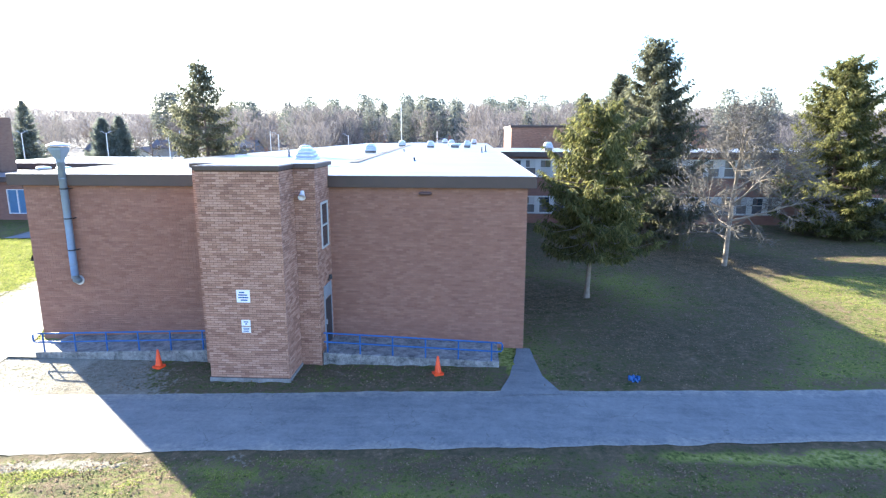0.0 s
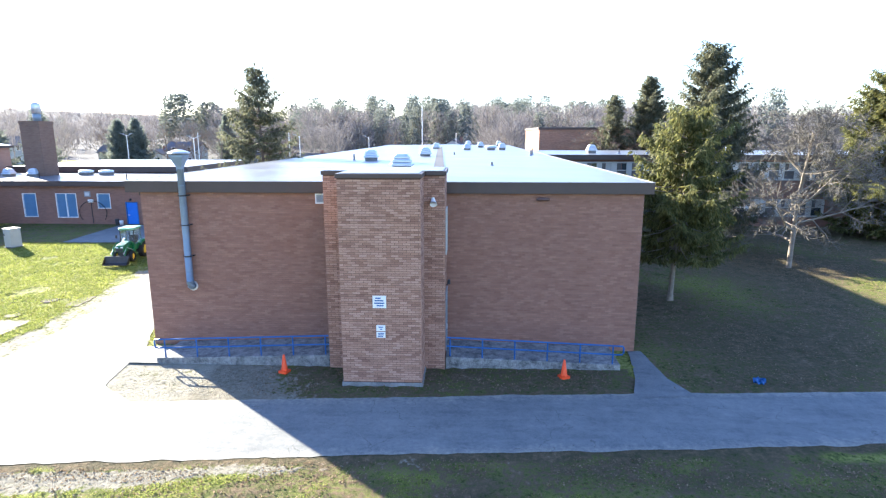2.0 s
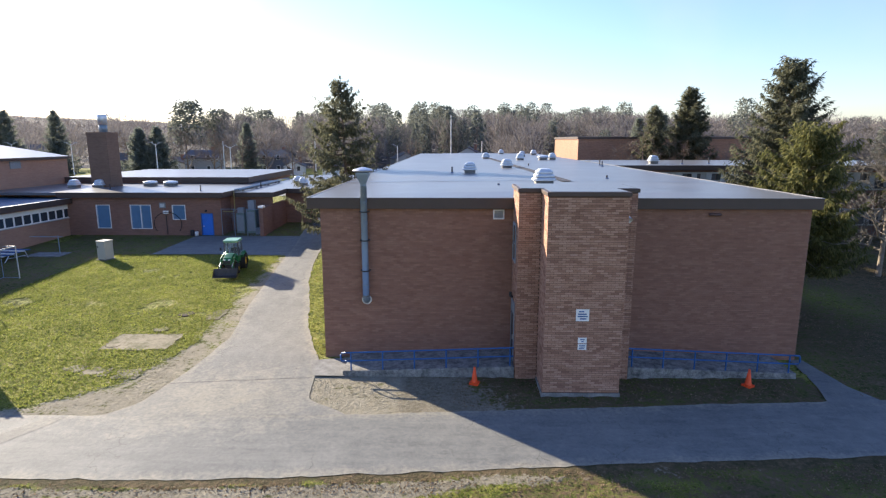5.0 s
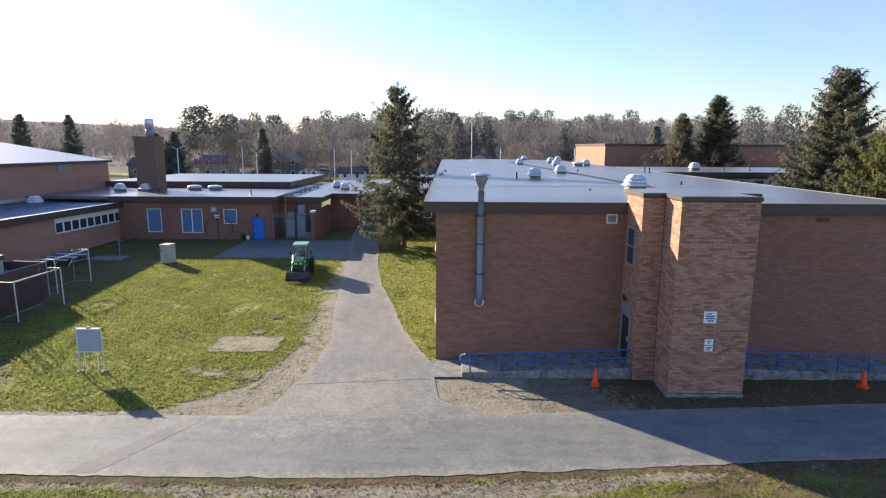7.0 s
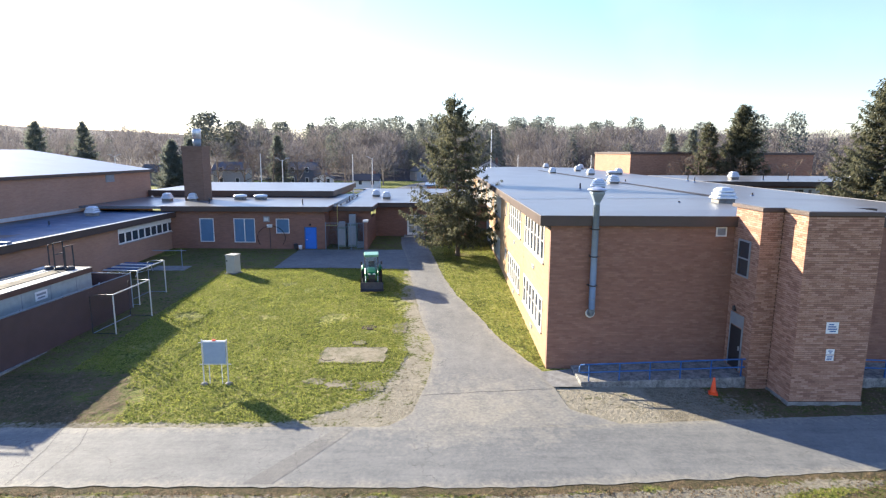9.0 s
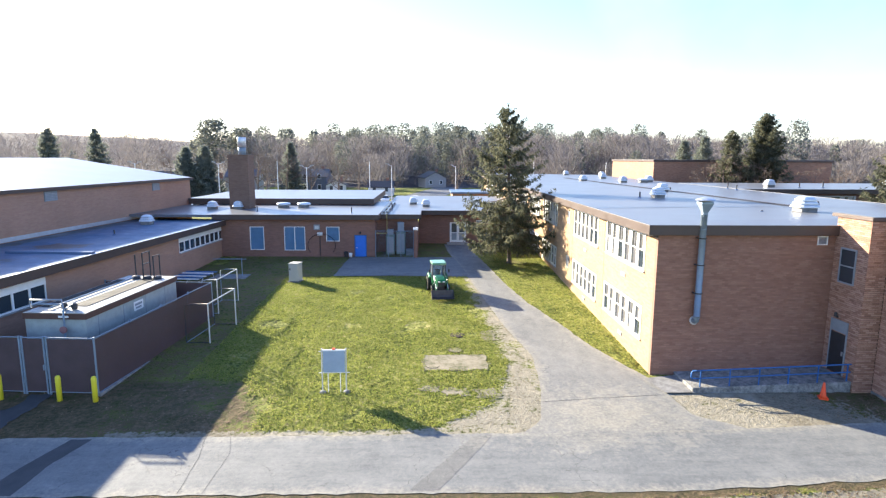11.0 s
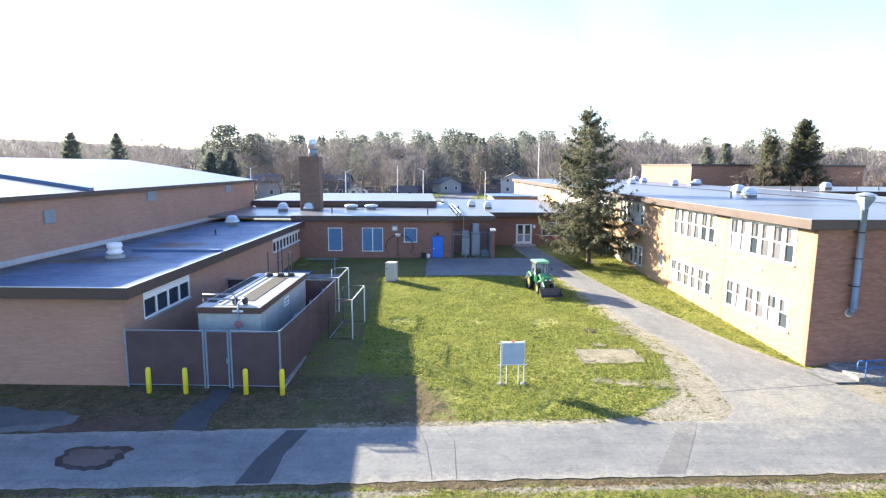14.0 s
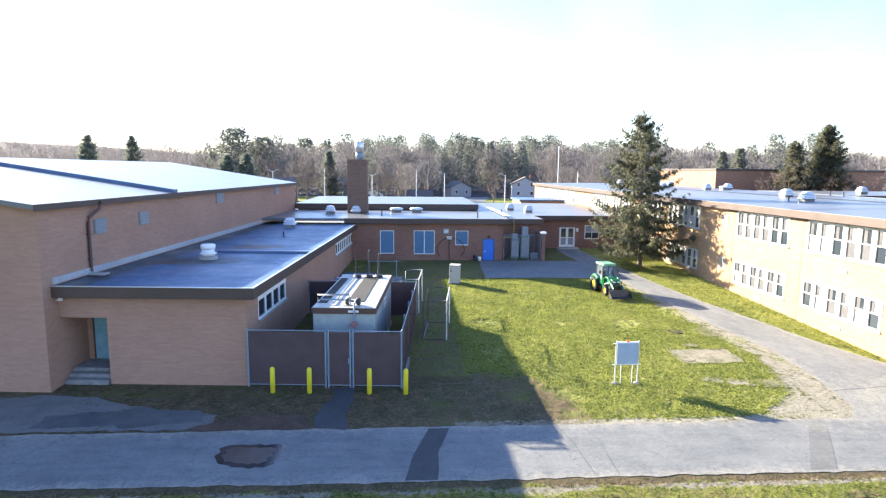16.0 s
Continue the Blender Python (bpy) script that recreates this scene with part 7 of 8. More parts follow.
def bare_tree(x, y, height, spread_, seed, material, label, levels=5, trunk_r=0.18, first=0.2, name="bare_tree", kids=4, twig=0.011, twig_mat=None):
    """A leafless tree: forking limbs down to fine twigs."""
    rnd = random.Random(seed)
    t = thing(name, label, "tree", (x, y, gz(x, y) - 0.05))
    limbs, twigs = Shape(), Shape()

    def grow(p, d, length, r, level):
        n_ = 4 if level < 2 else 3
        pts, q = [p], Vector(p)
        dd = Vector(d)
        for i in range(n_):
            k_ = 0.05 if level == 0 else 0.16
            dd = (dd + Vector((rnd.gauss(0, k_), rnd.gauss(0, k_), rnd.gauss(0.02, 0.10)))).normalized()
            q = q + dd * length / n_
            pts.append(q.copy())
        rr = [r * (1 - 0.62 * i / n_) for i in range(n_ + 1)]
        (limbs if level < 3 else twigs).tube(pts, rr, 7 if level < 2 else (4 if level < 3 else 3), False)
        if level >= levels:
            return
        count = kids + (5, 0, 1, 1, 1)[level]
        for k in range(count):
            f = first + (1 - first) * (k + rnd.random()) / count if level == 0 else 0.2 + 0.8 * rnd.random()
            i = min(n_ - 1, int(f * n_))
            s_ = pts[i].lerp(pts[i + 1], f * n_ - i)
            az = k * 2.4 + rnd.gauss(0, 0.3) if level == 0 else rnd.random() * 6.2832
            ax = (pts[i + 1] - pts[i]).normalized()
            u = ax.cross(Vector((0, 0, 1)) if abs(ax.z) < 0.9 else Vector((1, 0, 0))).normalized()
            w = ax.cross(u)
            tilt = rnd.uniform(0.6, 1.15)
            nd = ax * math.cos(tilt) + (u * math.cos(az) + w * math.sin(az)) * math.sin(tilt)
            if level == 0:
                nd = Vector((nd.x * spread_, nd.y * spread_, abs(nd.z) * 0.75 + 0.12)).normalized()
            grow(s_, nd, length * rnd.uniform(0.42, 0.66) * ((1.15 - 0.6 * f) if level == 0 else 0.9), max(twig, r * (1 - 0.62 * f) * 0.6), level + 1)

    grow(Vector((0, 0, -0.1)), Vector((0.03, 0, 1)), height * 0.86, trunk_r, 0)
    part("trunk", limbs, material, t, "", True)
    part("crown", twigs, twig_mat or material, t, "fine leafless twigs")
    return t


conifer(-3.5, 25.8, 14.6, 5.5, 2.4, SPRUCE, "tall dark Norway spruce with drooping boughs beside the drive", 3, 0.75, 0.70, 0.10, -0.4, 1.15, BARK, 0.46, 0.0)
conifer(26.3, 7.9, 10.7, 3.8, 3.2, SPRUCE_YELLOW, "yellow-green spruce with a pale trunk in the shaded lawn", 5, 0.75, 0.42, 0.05, 0.3, 1.7, BARK_PALE, 0.46)
conifer(34.2, 24.3, 16.3, 5.4, 1.6, SPRUCE, "tall dark spruce behind the yellow-green one", 8, 0.5, 0.58, 0.08, 0, 1.3, BARK, 0.58)
conifer(51.0, 27.5, 15.2, 5.8, 1.4, SPRUCE_YELLOW, "broad green spruce near the brick wing", 14, 0.45, 0.55, 0.06, 0, 1.4, BARK, 0.56)
conifer(56.2, 26.5, 13.2, 4.4, 0.8, SPRUCE, "dark spruce next to a broad green one", 15, 0.45, 0.7, 0.14, 0, 1.0, BARK, 0.52)
conifer(40.3, 60.2, 17.0, 5.2, 0.8, SPRUCE, "dense dark conifer in front of the far hall", 21, 0.3, 0.72, 0.03, 0, 1.2, BARK, 0.75)
conifer(35.6, 61.0, 14.4, 4.2, 0.8, SPRUCE, "sparse green conifer in front of the far hall", 22, 0.2, 0.75, 0.15, 0, 0.75, BARK, 0.7)
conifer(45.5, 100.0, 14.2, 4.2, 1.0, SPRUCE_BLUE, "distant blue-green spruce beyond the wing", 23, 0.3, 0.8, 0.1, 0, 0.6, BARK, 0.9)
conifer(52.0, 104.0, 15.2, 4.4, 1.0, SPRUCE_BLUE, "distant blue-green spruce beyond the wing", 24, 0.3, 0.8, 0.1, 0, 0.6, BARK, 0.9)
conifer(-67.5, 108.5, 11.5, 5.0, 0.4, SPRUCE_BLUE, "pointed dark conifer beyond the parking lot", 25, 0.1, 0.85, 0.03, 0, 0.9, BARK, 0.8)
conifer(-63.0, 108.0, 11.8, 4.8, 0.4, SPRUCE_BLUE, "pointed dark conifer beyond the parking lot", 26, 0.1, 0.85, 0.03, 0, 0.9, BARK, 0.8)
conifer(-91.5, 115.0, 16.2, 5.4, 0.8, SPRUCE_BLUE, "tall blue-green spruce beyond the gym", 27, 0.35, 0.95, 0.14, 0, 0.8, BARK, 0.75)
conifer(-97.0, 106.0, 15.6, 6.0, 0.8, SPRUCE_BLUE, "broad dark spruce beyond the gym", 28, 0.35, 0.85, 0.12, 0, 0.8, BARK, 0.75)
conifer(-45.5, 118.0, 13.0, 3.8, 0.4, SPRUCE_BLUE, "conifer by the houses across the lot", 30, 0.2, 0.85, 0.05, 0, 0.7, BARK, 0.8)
bare_tree(37.5, 16.2, 11.2, 1.9, 4, BARK_PALE, "leafless pale-barked tree on the lawn edge", 4, 0.19, 0.2, kids=8, twig=0.017, twig_mat=TWIG_PALE)
for i, (x, y, h) in enumerate(((31.5, 60, 9), (33.8, 58.5, 10), (38.2, 57.5, 8.5), (44.5, 59, 8), (49, 60, 8.5), (53, 59, 9))):
    bare_tree(x, y, h, 1.1, 60 + i, TWIG, "leafless brown tree in front of the far hall", 4, 0.12, 0.12, kids=5)
bare_tree(-50.0, 112, 11, 1.1, 75, TWIG, "leafless street tree across the lot", 4, 0.2, 0.2, kids=5)
bare_tree(-28.0, 114, 10, 1.2, 76, TWIG, "leafless street tree across the lot", 4, 0.18, 0.2, kids=5)
for i, (x, y, h) in enumerate(((-73, 113, 11), (-66, 116, 10), (-59, 114, 12), (-53.5, 116, 10.5), (-46, 115, 11.5), (-40.5, 117, 10), (-33, 113, 9))):
    bare_tree(x, y, h, 1.15, 90 + i, TWIG, "leafless tree in front of the houses", 4, 0.2, 0.15, kids=5)
bare_tree(-4.0, 118, 9, 1.0, 77, TWIG, "leafless street tree across the lot", 4, 0.16, 0.2, kids=5)


# ---- distance: lots, street, houses, woods, hills ----
def far_strip(name, pts, z, material, label, cat):
    sh = Shape().add([(x, y, z) for x, y in pts], [tuple(range(len(pts)))])
    return solid(name, sh, material, label, cat, "", "structure")


far_strip("parking_lot", [(-75, 64), (-1, 64), (-1, 97), (-75, 97)], 1.47, ASPHALT, "grey parking lot behind the school", "parking lot")
far_strip("street", [(-300, 103), (200, 103), (200, 109), (-300, 109)], 1.48, ASPHALT, "street beyond the school lawn", "street")
far_strip("side_street", [(-18, 109), (-8, 109), (6, 190), (-2, 190)], 1.475, ASPHALT, "side street running between the houses", "street")


def house(x, y, w, d, h, rz, wall_c, roof_c, label, gable_x=True):
    t = thing("house", label, "house", (x, y, 1.44), rz)
    wm = plain("siding_%d" % int(abs(x * 10)), wall_c, 0.7, 0, 0.1)
    rm = plain("shingle_%d" % int(abs(x * 10)), roof_c, 0.9, 0, 0.3)
    part("wall", Shape().box(-w / 2, w / 2, -d / 2, d / 2, -0.2, h), wm, t)
    r = Shape()
    e, rise = 0.35, 0.27 * (d if gable_x else w)
    if gable_x:
        a = [(-w / 2 - e, -d / 2 - e, h - 0.1), (w / 2 + e, -d / 2 - e, h - 0.1), (w / 2 + e, 0, h + rise), (-w / 2 - e, 0, h + rise), (w / 2 + e, d / 2 + e, h - 0.1), (-w / 2 - e, d / 2 + e, h - 0.1)]
        g = [(-w / 2, -d / 2, h), (-w / 2, d / 2, h), (-w / 2, 0, h + rise - 0.15), (w / 2, -d / 2, h), (w / 2, d / 2, h), (w / 2, 0, h + rise - 0.15)]
    else:
        a = [(-w / 2 - e, -d / 2 - e, h - 0.1), (-w / 2 - e, d / 2 + e, h - 0.1), (0, d / 2 + e, h + rise), (0, -d / 2 - e, h + rise), (w / 2 + e, d / 2 + e, h - 0.1), (w / 2 + e, -d / 2 - e, h - 0.1)]
        g = [(-w / 2, -d / 2, h), (w / 2, -d / 2, h), (0, -d / 2, h + rise - 0.15), (-w / 2, d / 2, h), (w / 2, d / 2, h), (0, d / 2, h + rise - 0.15)]
    b = [(p[0], p[1], p[2] + 0.18) for p in a]
    r.add(a + b, [(0, 1, 2, 3), (3, 2, 4, 5), (6, 7, 8, 9), (9, 8, 10, 11), (0, 1, 7, 6), (5, 4, 10, 11), (0, 3, 9, 6), (3, 5, 11, 9), (1, 2, 8, 7), (2, 4, 10, 8)])
    part("roof", r, rm, t)
    part("gable", Shape().add(g[:3], [(0, 1, 2)]), wm, t)
    part("gable", Shape().add(g[3:], [(0, 1, 2)]), wm, t)
    k = max(2, int(w / 2.8))
    for i in range(k):
        xx = -w / 2 + w * (i + 0.5) / k
        for zz in ([1.0] if h < 4 else [1.0, 3.7]):
            wi = part("window", Shape().box(xx - 0.5, xx + 0.5, -d / 2 - 0.05, -d / 2 - 0.002, zz, zz + 1.3), WHITE, t, "white window")
            part("pane", Shape().box(xx - 0.4, xx + 0.4, -d / 2 - 0.06, -d / 2 - 0.052, zz + 0.1, zz + 1.2), GLASS, wi)
    part("chimney", Shape().box(w * 0.2, w * 0.2 + 0.7, 0.3, 1.0, h, h + rise + 0.9), BRICK_RED, t)
    return t


house(-22.9, 116, 6.0, 5, 2.1, 0, (0.66, 0.66, 0.64), (0.06, 0.06, 0.07), "small white single-storey house with a dark roof")
house(-35.0, 122, 5, 5, 2.2, 8, (0.60, 0.61, 0.62), (0.14, 0.14, 0.15), "small pale grey garage house", False)
house(-41.2, 127, 7.6, 7, 4.2, -5, (0.13, 0.145, 0.18), (0.10, 0.10, 0.11), "two-storey slate-blue house with white windows")
house(-59.0, 124, 8.0, 7, 4.2, 4, (0.34, 0.35, 0.37), (0.13, 0.13, 0.14), "two-storey grey house with white windows")
house(-10.0, 158, 7, 7, 3.0, 20, (0.30, 0.29, 0.28), (0.12, 0.12, 0.12), "house with a steep gable behind bare trees", False)
house(10.5, 150, 8, 7, 4.4, -8, (0.42, 0.42, 0.42), (0.13, 0.12, 0.12), "pale two-storey house among trees", False)
house(-67.0, 125, 4.6, 6, 3.0, 0, (0.56, 0.55, 0.53), (0.16, 0.15, 0.15), "small pale gabled house beyond the gym", False)
house(-80.0, 128, 7, 7, 3.4, 4, (0.16, 0.15, 0.15), (0.09, 0.09, 0.09), "low dark house beyond the gym")
house(-112, 135, 12, 9, 5.0, 6, (0.4, 0.4, 0.4), (0.11, 0.11, 0.12), "grey house in the distance")
house(30, 165, 10, 8, 5.0, 0, (0.4, 0.38, 0.36), (0.12, 0.12, 0.13), "grey house behind the trees")


def parked_car(x, y, rz, paint, label):
    """A saloon seen from afar: body with bonnet and boot, glazed cabin, four wheels."""
    t = thing("parked_car", label, "car", (x, y, 1.475), rz, "cars in the lot")
    prof = [(-2.2, 0.35), (-2.25, 0.72), (-1.9, 0.90), (-1.3, 0.95), (1.0, 0.98), (1.95, 0.86), (2.25, 0.66), (2.25, 0.35)]
    n_ = len(prof)
    part("body", Shape().add([(px_, s_ * 0.88, pz) for s_ in (-1, 1) for px_, pz in prof], [tuple(range(n_ - 1, -1, -1)), tuple(range(n_, 2 * n_))] + [(i, (i + 1) % n_, n_ + (i + 1) % n_, n_ + i) for i in range(n_)]), paint, t, "", True, 0.05)
    part("cabin", Shape().add([(-1.55, -0.80, 0.93), (1.0, -0.80, 0.95), (1.0, 0.80, 0.95), (-1.55, 0.80, 0.93), (-0.95, -0.62, 1.40), (0.35, -0.62, 1.42), (0.35, 0.62, 1.42), (-0.95, 0.62, 1.40)], [(0, 1, 5, 4), (1, 2, 6, 5), (2, 3, 7, 6), (3, 0, 4, 7)]), GLASS, t, "dark car windows")
    part("roof", Shape().box(-1.0, 0.4, -0.64, 0.64, 1.40, 1.46), paint, t, "", False, 0.03)
    for wx in (-1.35, 1.35):
        for wy in (-0.85, 0.85):
            part("wheel", Shape().tube([(wx, wy - 0.1, 0.32), (wx, wy + 0.1, 0.32)], 0.32, 14), TYRE, t)


CAR_WHITE = plain("white_car_paint", (0.72, 0.73, 0.74), 0.25, 0, 0.05, 2, 40, 0.02, 0.6)
parked_car(-70.0, 92.0, 10, CAR_WHITE, "white car parked beyond the back block")
CAR_GREY = plain("grey_car_paint", (0.20, 0.22, 0.26), 0.3, 0.3, 0.05, 2, 40, 0.02, 0.6)
parked_car(-20.3, 93.0, 96, CAR_WHITE, "white car parked in the lot behind the link")
parked_car(-16.9, 92.0, 100, CAR_GREY, "grey car parked in the lot behind the link")
parked_car(-14.0, 92.4, 95, CAR_WHITE, "white car parked beside a grey one in the lot")

shed = thing("brick_shed", "low sandy brick annex with a flat roof behind the link", "building", (-7.2, 66, 1.4))
part("wall", Shape().box(0, 7.2, 0, 8, -0.2, 3.6), BRICK, shed)
part("roof", Shape().box(-0.3, 7.5, -0.3, 8.3, 3.6, 3.85), ROOF_GREY, shed)


def pole(x, y, h, arms, label, name="street_lamp"):
    p = thing(name, label, "lamp post" if arms else "pole", (x, y, 1.44), 0, "poles")
    part("pole", Shape().tube([(0, 0, -0.2), (0, 0, h)], [0.12, 0.07], 8), ALU, p)
    for s_ in (-1, 1)[:arms]:
        part("arm", Shape().tube([(0, 0, h - 0.2), (s_ * 0.9, 0, h + 0.25)], 0.04, 6), ALU, p)
        part("lamp_head", Shape().box(s_ * 0.9 - 0.3, s_ * 0.9 + 0.3, -0.15, 0.15, h + 0.22, h + 0.36), SHADE, p)


for x, y, h, a in ((-32.0, 72, 7.6, 2), (-18.5, 88, 7.8, 1), (-52, 86, 8, 2), (-66, 82, 8, 2), (-5.5, 92, 7.6, 1), (-82, 88, 8, 2), (32, 96, 9, 1)):
    pole(x, y, h, a, "tall grey parking-lot lamp post")
pole(5.4, 91.0, 13.6, 0, "tall white flagpole behind the school", "flagpole")
for x, y in ((-44, 99), (-24, 99), (12, 99), (28, 99), (48, 101)):
    pole(x, y, 8.5, 0, "weathered wooden utility pole", "utility_pole")


def proto_conifer(rng, h, r, n_):
    z = h * (0.12 + 0.88 * rng.random(n_) ** 1.15)
    a = rng.random(n_) * 6.2832
    rr = r * (1 - z / h) ** 0.75 * np.sqrt(rng.random(n_)) + 0.1
    p = np.stack([rr * np.cos(a), rr * np.sin(a), z], 1)
    d = np.stack([np.cos(a), np.sin(a), -0.35 + 0 * a], 1)
    return sprays(p, d, h * 0.075, h * 0.028, rng, 0.5)


def proto_pine(rng, h, r, n_):
    z = h * (0.35 + 0.65 * rng.random(n_))
    a = rng.random(n_) * 6.2832
    f = (z / h - 0.35) / 0.65
    rr = r * np.sqrt(np.clip(1 - (2 * f - 0.85) ** 2 / 1.8, 0.05, 1)) * np.sqrt(rng.random(n_))
    p = np.stack([rr * np.cos(a), rr * np.sin(a), z], 1)
    d = rng.normal(0, 1, (n_, 3))
    return sprays(p, d, h * 0.045, h * 0.020, rng, 0.2)


def proto_bare(rng, h, r, n_):
    """A leafless crown: trunk, limbs and many thin upswept twigs."""
    out = []
    for k in range(9):
        a = rng.random() * 6.28
        s0 = np.array([[0, 0, h * (0.1 + 0.25 * rng.random())]])
        d = np.array([[math.cos(a) * r * 0.8, math.sin(a) * r * 0.8, h * (0.45 + 0.3 * rng.random())]])
        side = np.array([[-math.sin(a), math.cos(a), 0]]) * 0.10
        out.append(np.stack([s0, s0 + d * 0.5 + side, s0 + d, s0 + d * 0.5 - side], 1).reshape(-1, 3))
    tr = np.array([[-0.2, 0, 0], [0.2, 0, 0], [0.05, 0, h * 0.8], [-0.05, 0, h * 0.8]])
    out.append(tr)
    z = h * (0.28 + 0.72 * rng.random(n_) ** 0.9)
    a = rng.random(n_) * 6.2832
    f = z / h
    rr = r * np.sqrt(np.clip(1 - (2 * f - 1.15) ** 2 / 1.1, 0.03, 1)) * np.sqrt(rng.random(n_))
    p = np.stack([rr * np.cos(a), rr * np.sin(a), z], 1)
    d = np.stack([np.cos(a) * 0.6, np.sin(a) * 0.6, 0.9 + 0 * a], 1)
    out.append(sprays(p, d, h * 0.13, h * 0.010, rng, 0.1))
    return np.concatenate(out)


def smooth(v, a, b):
    f = max(0.0, min(1.0, (v - a) / (b - a)))
    return f * f * (3 - 2 * f)


def far_height(x, y):
    """Rolling ground of the wooded distance."""
    near = 9 * math.exp(-((x - 10) / 170) ** 2) * smooth(y, 150, 320)
    left = max(0.0, min(1.0, (-x - 50) / 900))
    far = smooth(y, 320, 900) * (9 + 54 * left) * (1 + 0.18 * noise.noise((x * 0.0022, y * 0.0012, 2)))
    return 1.40 + near + far


def woods():
    rng = np.random.default_rng(5)
    rnd = random.Random(9)
    con = [proto_conifer(rng, 16, 3.4, 620) for _ in range(4)] + [proto_pine(rng, 18, 3.3, 1000) for _ in range(5)]
    bar = [proto_bare(rng, 14, 5.0, 620) for _ in range(7)]
    green, brown = [], []
    spots = []
    for y0, y1, n_, xr in ((122, 145, 70, 170), (145, 185, 260, 230), (185, 250, 420, 300), (250, 340, 420, 420)):
        for _ in range(n_):
            spots.append((rnd.uniform(-xr, xr * 0.9), rnd.uniform(y0, y1)))
    for x, y in spots:
        if y < 180 and -20 < x < 8 and abs(x + 8 - (y - 107) * 0.15) < 9:
            continue
        if any(abs(x - hx) < 9 and y < hy + 6 for hx, hy in ((-22.5, 116), (-35, 122), (-42, 127), (-56, 124), (-10, 158), (10.5, 150), (-66, 125))):
            continue
        if x < -0.42 * y - 5 and rnd.random() < 0.72:
            continue
        mid = math.exp(-((x + 5) / 75) ** 2)
        is_con = rnd.random() < (0.12 + 0.55 * mid * (y > 170))
        s_ = rnd.uniform(0.72, 1.2) * (0.78 if y < 150 else 1.0)
        a = rnd.random() * 6.28
        c, sn = math.cos(a) * s_, math.sin(a) * s_
        p = rnd.choice(con if is_con else bar)
        q = np.empty_like(p)
        q[:, 0] = p[:, 0] * c - p[:, 1] * sn + x
        q[:, 1] = p[:, 0] * sn + p[:, 1] * c + y
        q[:, 2] = p[:, 2] * s_ + far_height(x, y) - 0.3
        (green if is_con else brown).append(q)
    # a few crowns that stand over the rest
    for k, (x, y, s_, wide) in enumerate(((-83.6, 170, 1.2, 1.5), (-76.0, 176, 1.05, 1.4), (-64.0, 190, 1.05, 1.2), (2.0, 215, 1.1, 1.2))):
        for turned in (1, -1):
            green.append(con[4 + (k + turned) % 5] * np.array([s_ * wide * turned, s_ * wide, s_]) + np.array([x, y, far_height(x, y) - 0.3]))
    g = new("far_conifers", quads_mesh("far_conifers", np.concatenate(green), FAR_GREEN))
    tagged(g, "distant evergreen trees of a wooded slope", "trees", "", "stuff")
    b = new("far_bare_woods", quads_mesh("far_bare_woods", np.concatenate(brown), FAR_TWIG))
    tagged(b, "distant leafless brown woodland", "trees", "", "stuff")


woods()
# Hill colour greyed towards lilac to stand for distance haze.
hill = ground_mat("hazed_wooded_hill", [(0.3, (0.064, 0.062, 0.070)), (0.5, (0.084, 0.080, 0.088)), (0.7, (0.102, 0.097, 0.102))], (0.012, 0.07, 0.4), 0.95, 1.0, 3.0)


def hills():
    xs = [-2400 + 40 * i for i in range(121)]
    ys = [118, 135, 150, 170, 200, 240, 280, 320, 380, 450, 540, 640, 760, 900, 1050, 1200, 1350, 1600]
    vs = [(x, y, far_height(x, y) + (2.5 * noise.noise((x * 0.03, y * 0.03, 0)) if y > 330 else -0.02) - (0.15 if y < 125 else 0)) for y in ys for x in xs]
    w = len(xs)
    fs = [(j * w + i, j * w + i + 1, (j + 1) * w + i + 1, (j + 1) * w + i) for j in range(len(ys) - 1) for i in range(w - 1)]
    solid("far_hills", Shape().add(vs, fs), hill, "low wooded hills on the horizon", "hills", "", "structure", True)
    rng = np.random.default_rng(11)
    rnd = random.Random(12)
    protos = [proto_bare(rng, 13, 6.5, 46) for _ in range(4)]
    for p in protos:
        c = p.reshape(-1, 4, 3).mean(axis=1, keepdims=True)
        q = p.reshape(-1, 4, 3)
        q[:] = c + (q - c) * np.array([2.6, 2.6, 1.0])
    pine = [proto_pine(rng, 15, 4.5, 40) for _ in range(2)]
    out = []
    for _ in range(2600):
        y = rnd.uniform(340, 1250)
        x = rnd.uniform(-1.05 * y - 150, 0.75 * y + 100)
        p = rnd.choice(protos) if rnd.random() < 0.85 else rnd.choice(pine)
        s_ = rnd.uniform(0.8, 1.3)
        out.append(p * s_ + np.array([x, y, far_height(x, y) - 1.5 - 9 * smooth(y, 600, 950)]))
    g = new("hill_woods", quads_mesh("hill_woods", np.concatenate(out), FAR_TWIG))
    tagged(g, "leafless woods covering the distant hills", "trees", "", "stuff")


hills()


# ---- grass tufts and fallen leaves ----
TUFT = leaf_mat("grass_blades", (0.125, 0.165, 0.032), (0.225, 0.262, 0.052), (0.34, 0.33, 0.098), 0.9, 0.5)
LEAF = leaf_mat("fallen_leaves", (0.12, 0.085, 0.055), (0.19, 0.135, 0.085), (0.30, 0.225, 0.15), 0.9)


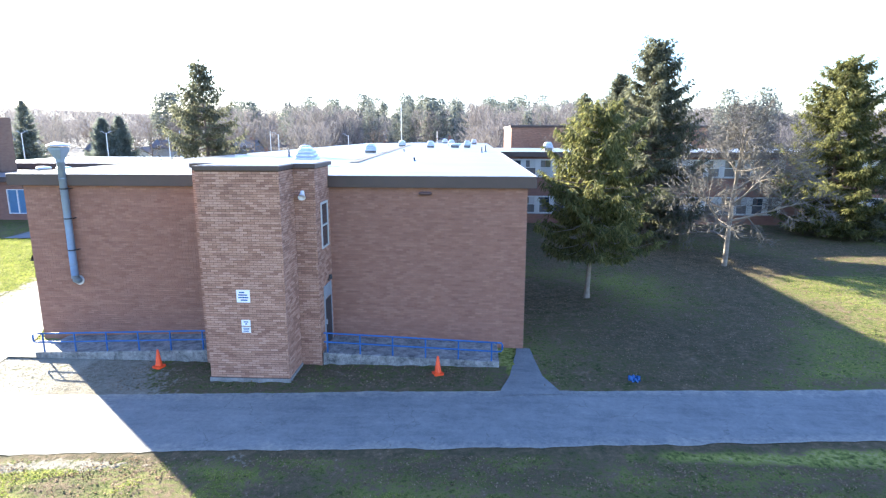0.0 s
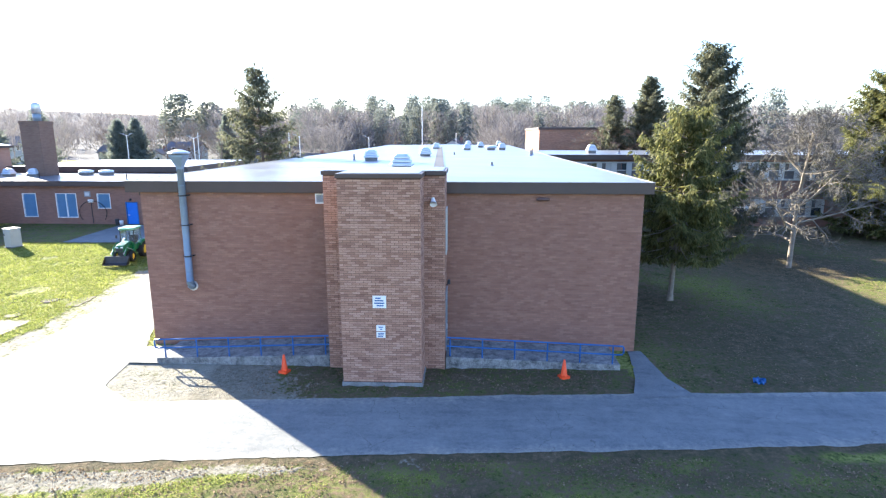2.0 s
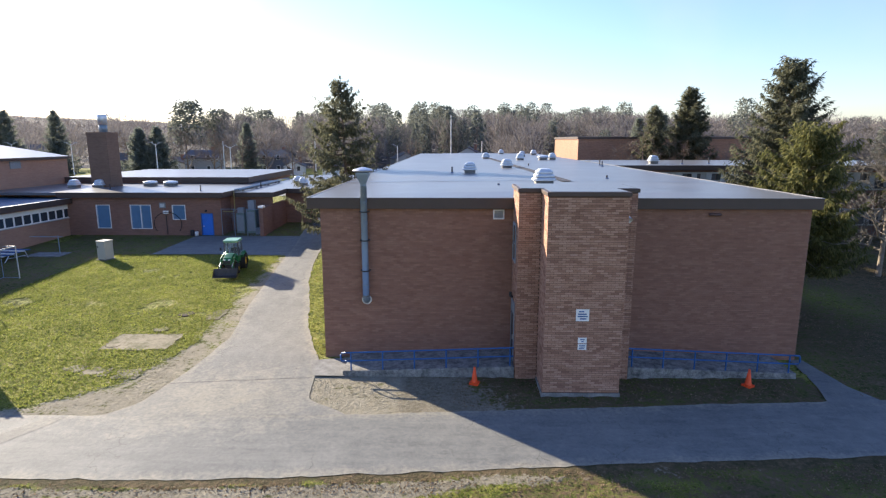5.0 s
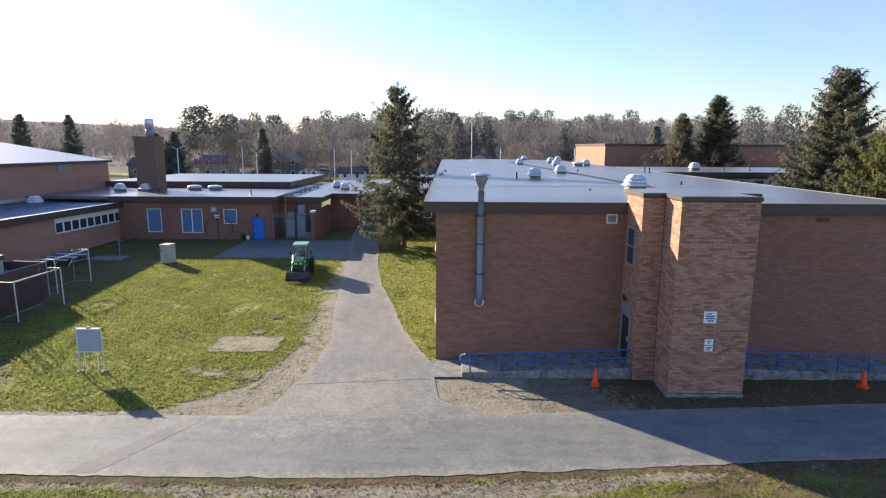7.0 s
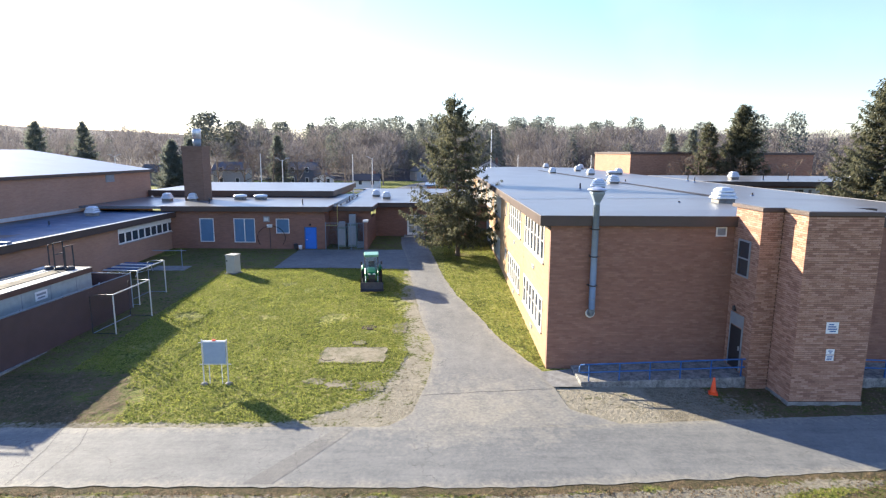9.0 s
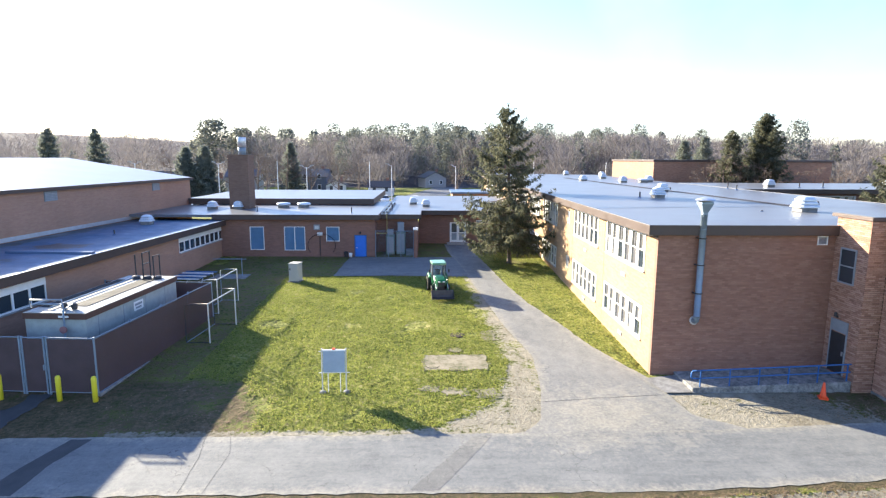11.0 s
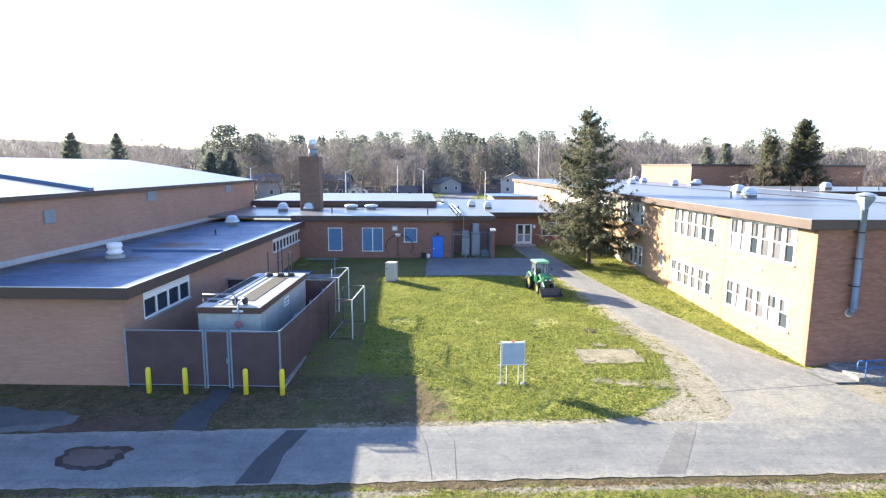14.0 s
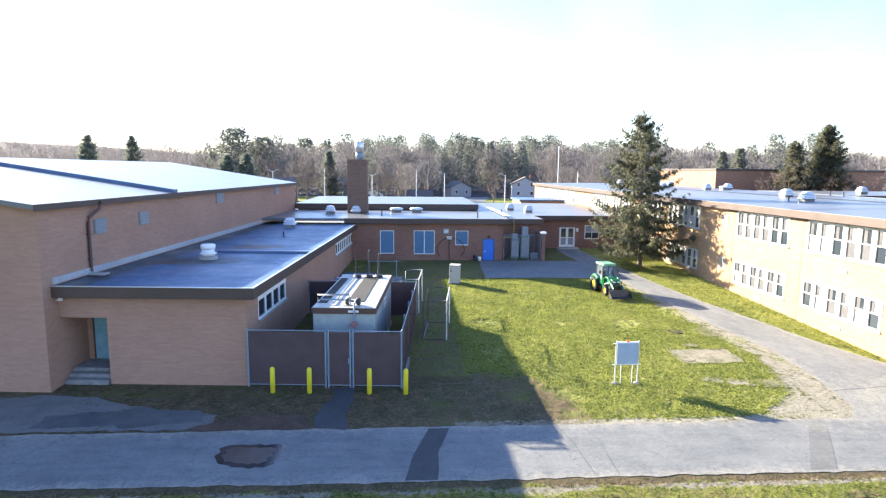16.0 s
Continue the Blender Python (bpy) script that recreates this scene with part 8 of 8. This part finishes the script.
def scatter(name, areas, material, label, category, size, flat_, seed):
    rng = np.random.default_rng(seed)
    P = []
    for x0, x1, y0, y1, n_ in areas:
        xy = rng.random((n_, 2)) * [x1 - x0, y1 - y0] + [x0, y0]
        for x, y in xy:
            if not flat_ and (bare(x, y) > 0.45 or litter_shade(x, y) > 0.50):
                continue
            if not on_path(x, y) and noise.noise((x * 0.45, y * 0.45, seed)) + 0.35 * noise.noise((x * 1.7, y * 1.7, seed)) > (-0.5 if not flat_ else -0.15):
                P.append((x, y, gz(x, y) + 0.015))
    P = np.array(P)
    d = rng.normal(0, 1, P.shape)
    d[:, 2] = 0.05 * d[:, 2] + 0.04 if flat_ else 0.8
    pts = sprays(P, d, size, size * (0.8 if flat_ else 0.42), rng, 0.0)
    ob = new(name, quads_mesh(name, pts, material))
    return tagged(ob, label, category, "", "stuff")


scatter("grass_tufts", [(-24.5, -5.2, -5.4, 21, 150000), (-4.8, -0.1, 0, 35, 22000), (-42, -24, -5.3, -2.2, 7000), (23, 52, -3.5, 24, 30000)], TUFT, "short tufts of winter grass", "grass", 0.085, False, 3)
scatter("verge_grass", [(-46, 40, -13.5, -9.6, 160000)], TUFT, "short patchy grass of the road verge", "grass", 0.055, False, 4)
scatter("fallen_leaves", [(22.5, 60, -3.8, 26, 34000), (-46, 40, -11.4, -9.6, 6000), (-24, -6, -5.4, 20, 2500), (6, 21, -5, -2.2, 2500), (-40, -20, -5.5, 6, 2500)], LEAF, "brown fallen leaves strewn on the ground", "leaves", 0.065, True, 7)
scatter("verge_leaves", [(-46, 40, -10.1, -8.6, 14000)], LEAF, "band of dead leaves along the road edge", "leaves", 0.06, True, 8)


def strewn_gravel(count, seed):
    """Small stones and clods where the lawn is worn through."""
    rng = np.random.default_rng(seed)
    P = []
    for x0, x1, y0, y1, n_ in ((-14, -5, -5.9, 12, count), (-1, 9, -5.4, -2.1, count // 2), (-30, 20, -11.3, -9.2, count)):
        for x, y in rng.random((n_, 2)) * [x1 - x0, y1 - y0] + [x0, y0]:
            if bare(x, y) > 0.4 and not on_path(x, y):
                P.append((x, y, gz(x, y)))
    sh = Shape()
    for x, y, z in P:
        r = 0.009 + 0.022 * rng.random() ** 2
        a = rng.random() * 6.28
        c, s_ = r * math.cos(a), r * math.sin(a)
        sh.add([(x + c, y + s_, z), (x - s_, y + c, z), (x - c, y - s_, z), (x + s_, y - c, z), (x, y, z + r * 0.9)], [(0, 1, 4), (1, 2, 4), (2, 3, 4), (3, 0, 4)])
    tagged(part("gravel", sh, DIRT), "small stones and clods on worn sandy soil", "gravel", "", "stuff")


strewn_gravel(4500, 21)


# ---- bricks of the stair tower ----
BH, BL_, GAP, PROUD = 0.0907, 0.30, 0.012, 0.009


def brick_verts(p, along, out_, w):
    """Eight corners of a brick that stands proud of its wall."""
    a, o = Vector(along), Vector(out_)
    q = Vector(p)
    base = [q, q + a * w, q + a * w + Vector((0, 0, BH - GAP)), q + Vector((0, 0, BH - GAP))]
    return [v - o * 0.004 for v in base] + [v + o * PROUD for v in base]


BRICK_FACES = [(4, 5, 6, 7), (0, 4, 7, 3), (1, 2, 6, 5), (3, 7, 6, 2), (0, 1, 5, 4)]


def courses(origin, along, length, z0, z1):
    k = 0
    z = z0
    while z + BH <= z1:
        s_ = -0.5 * BL_ if k % 2 else 0.0
        while s_ < length - 0.02:
            a, b = max(0.0, s_), min(length, s_ + BL_ - GAP)
            if b - a > 0.04:
                yield origin[0] + along[0] * a, origin[1] + along[1] * a, z, b - a
            s_ += BL_
        k += 1
        z += BH


def lay(parent, faces, singles, one_mat=None, many_mat=None):
    rest = Shape()
    shared = {}
    count = 0
    for origin, along, out_, length, z0, z1, one in faces:
        for x, y, z, w in courses(origin, along, length, z0, z1):
            if one and count < singles and 0.9 < z < 4.2:
                key = round(w, 3)
                if key not in shared:
                    shared[key] = Shape().add(brick_verts((0, 0, 0), along, out_, w), BRICK_FACES).mesh("brick", one_mat or BRICK_ONE)
                ob = new("brick", shared[key])
                ob.location = (x, y, z)
                ob.parent = parent
                count += 1
            else:
                rest.add(brick_verts((x, y, z), along, out_, w), BRICK_FACES)
    r = part("brickwork", rest, many_mat or BRICK_MANY, parent)
    r["kind"] = "stuff"


lay(tower_front, [((9.66, -3.84), (1, 0, 0), (0, -1, 0), 3.07, 0.07, 8.0, True), ((9.66, -2.2), (0, -1, 0), (-1, 0, 0), 1.64, -0.1, 8.0, False), ((12.73, -3.84), (0, 1, 0), (1, 0, 0), 1.64, -0.1, 8.0, False)], 300)
lay(tower_back, [((8.73, -2.18), (1, 0, 0), (0, -1, 0), 0.92, -0.1, 8.0, False), ((12.74, -2.18), (1, 0, 0), (0, -1, 0), 0.82, -0.1, 8.0, False), ((8.73, -0.01), (0, -1, 0), (-1, 0, 0), 2.17, -0.1, 8.0, False), ((13.56, -2.18), (0, 1, 0), (1, 0, 0), 2.17, -0.1, 8.0, False)], 0)
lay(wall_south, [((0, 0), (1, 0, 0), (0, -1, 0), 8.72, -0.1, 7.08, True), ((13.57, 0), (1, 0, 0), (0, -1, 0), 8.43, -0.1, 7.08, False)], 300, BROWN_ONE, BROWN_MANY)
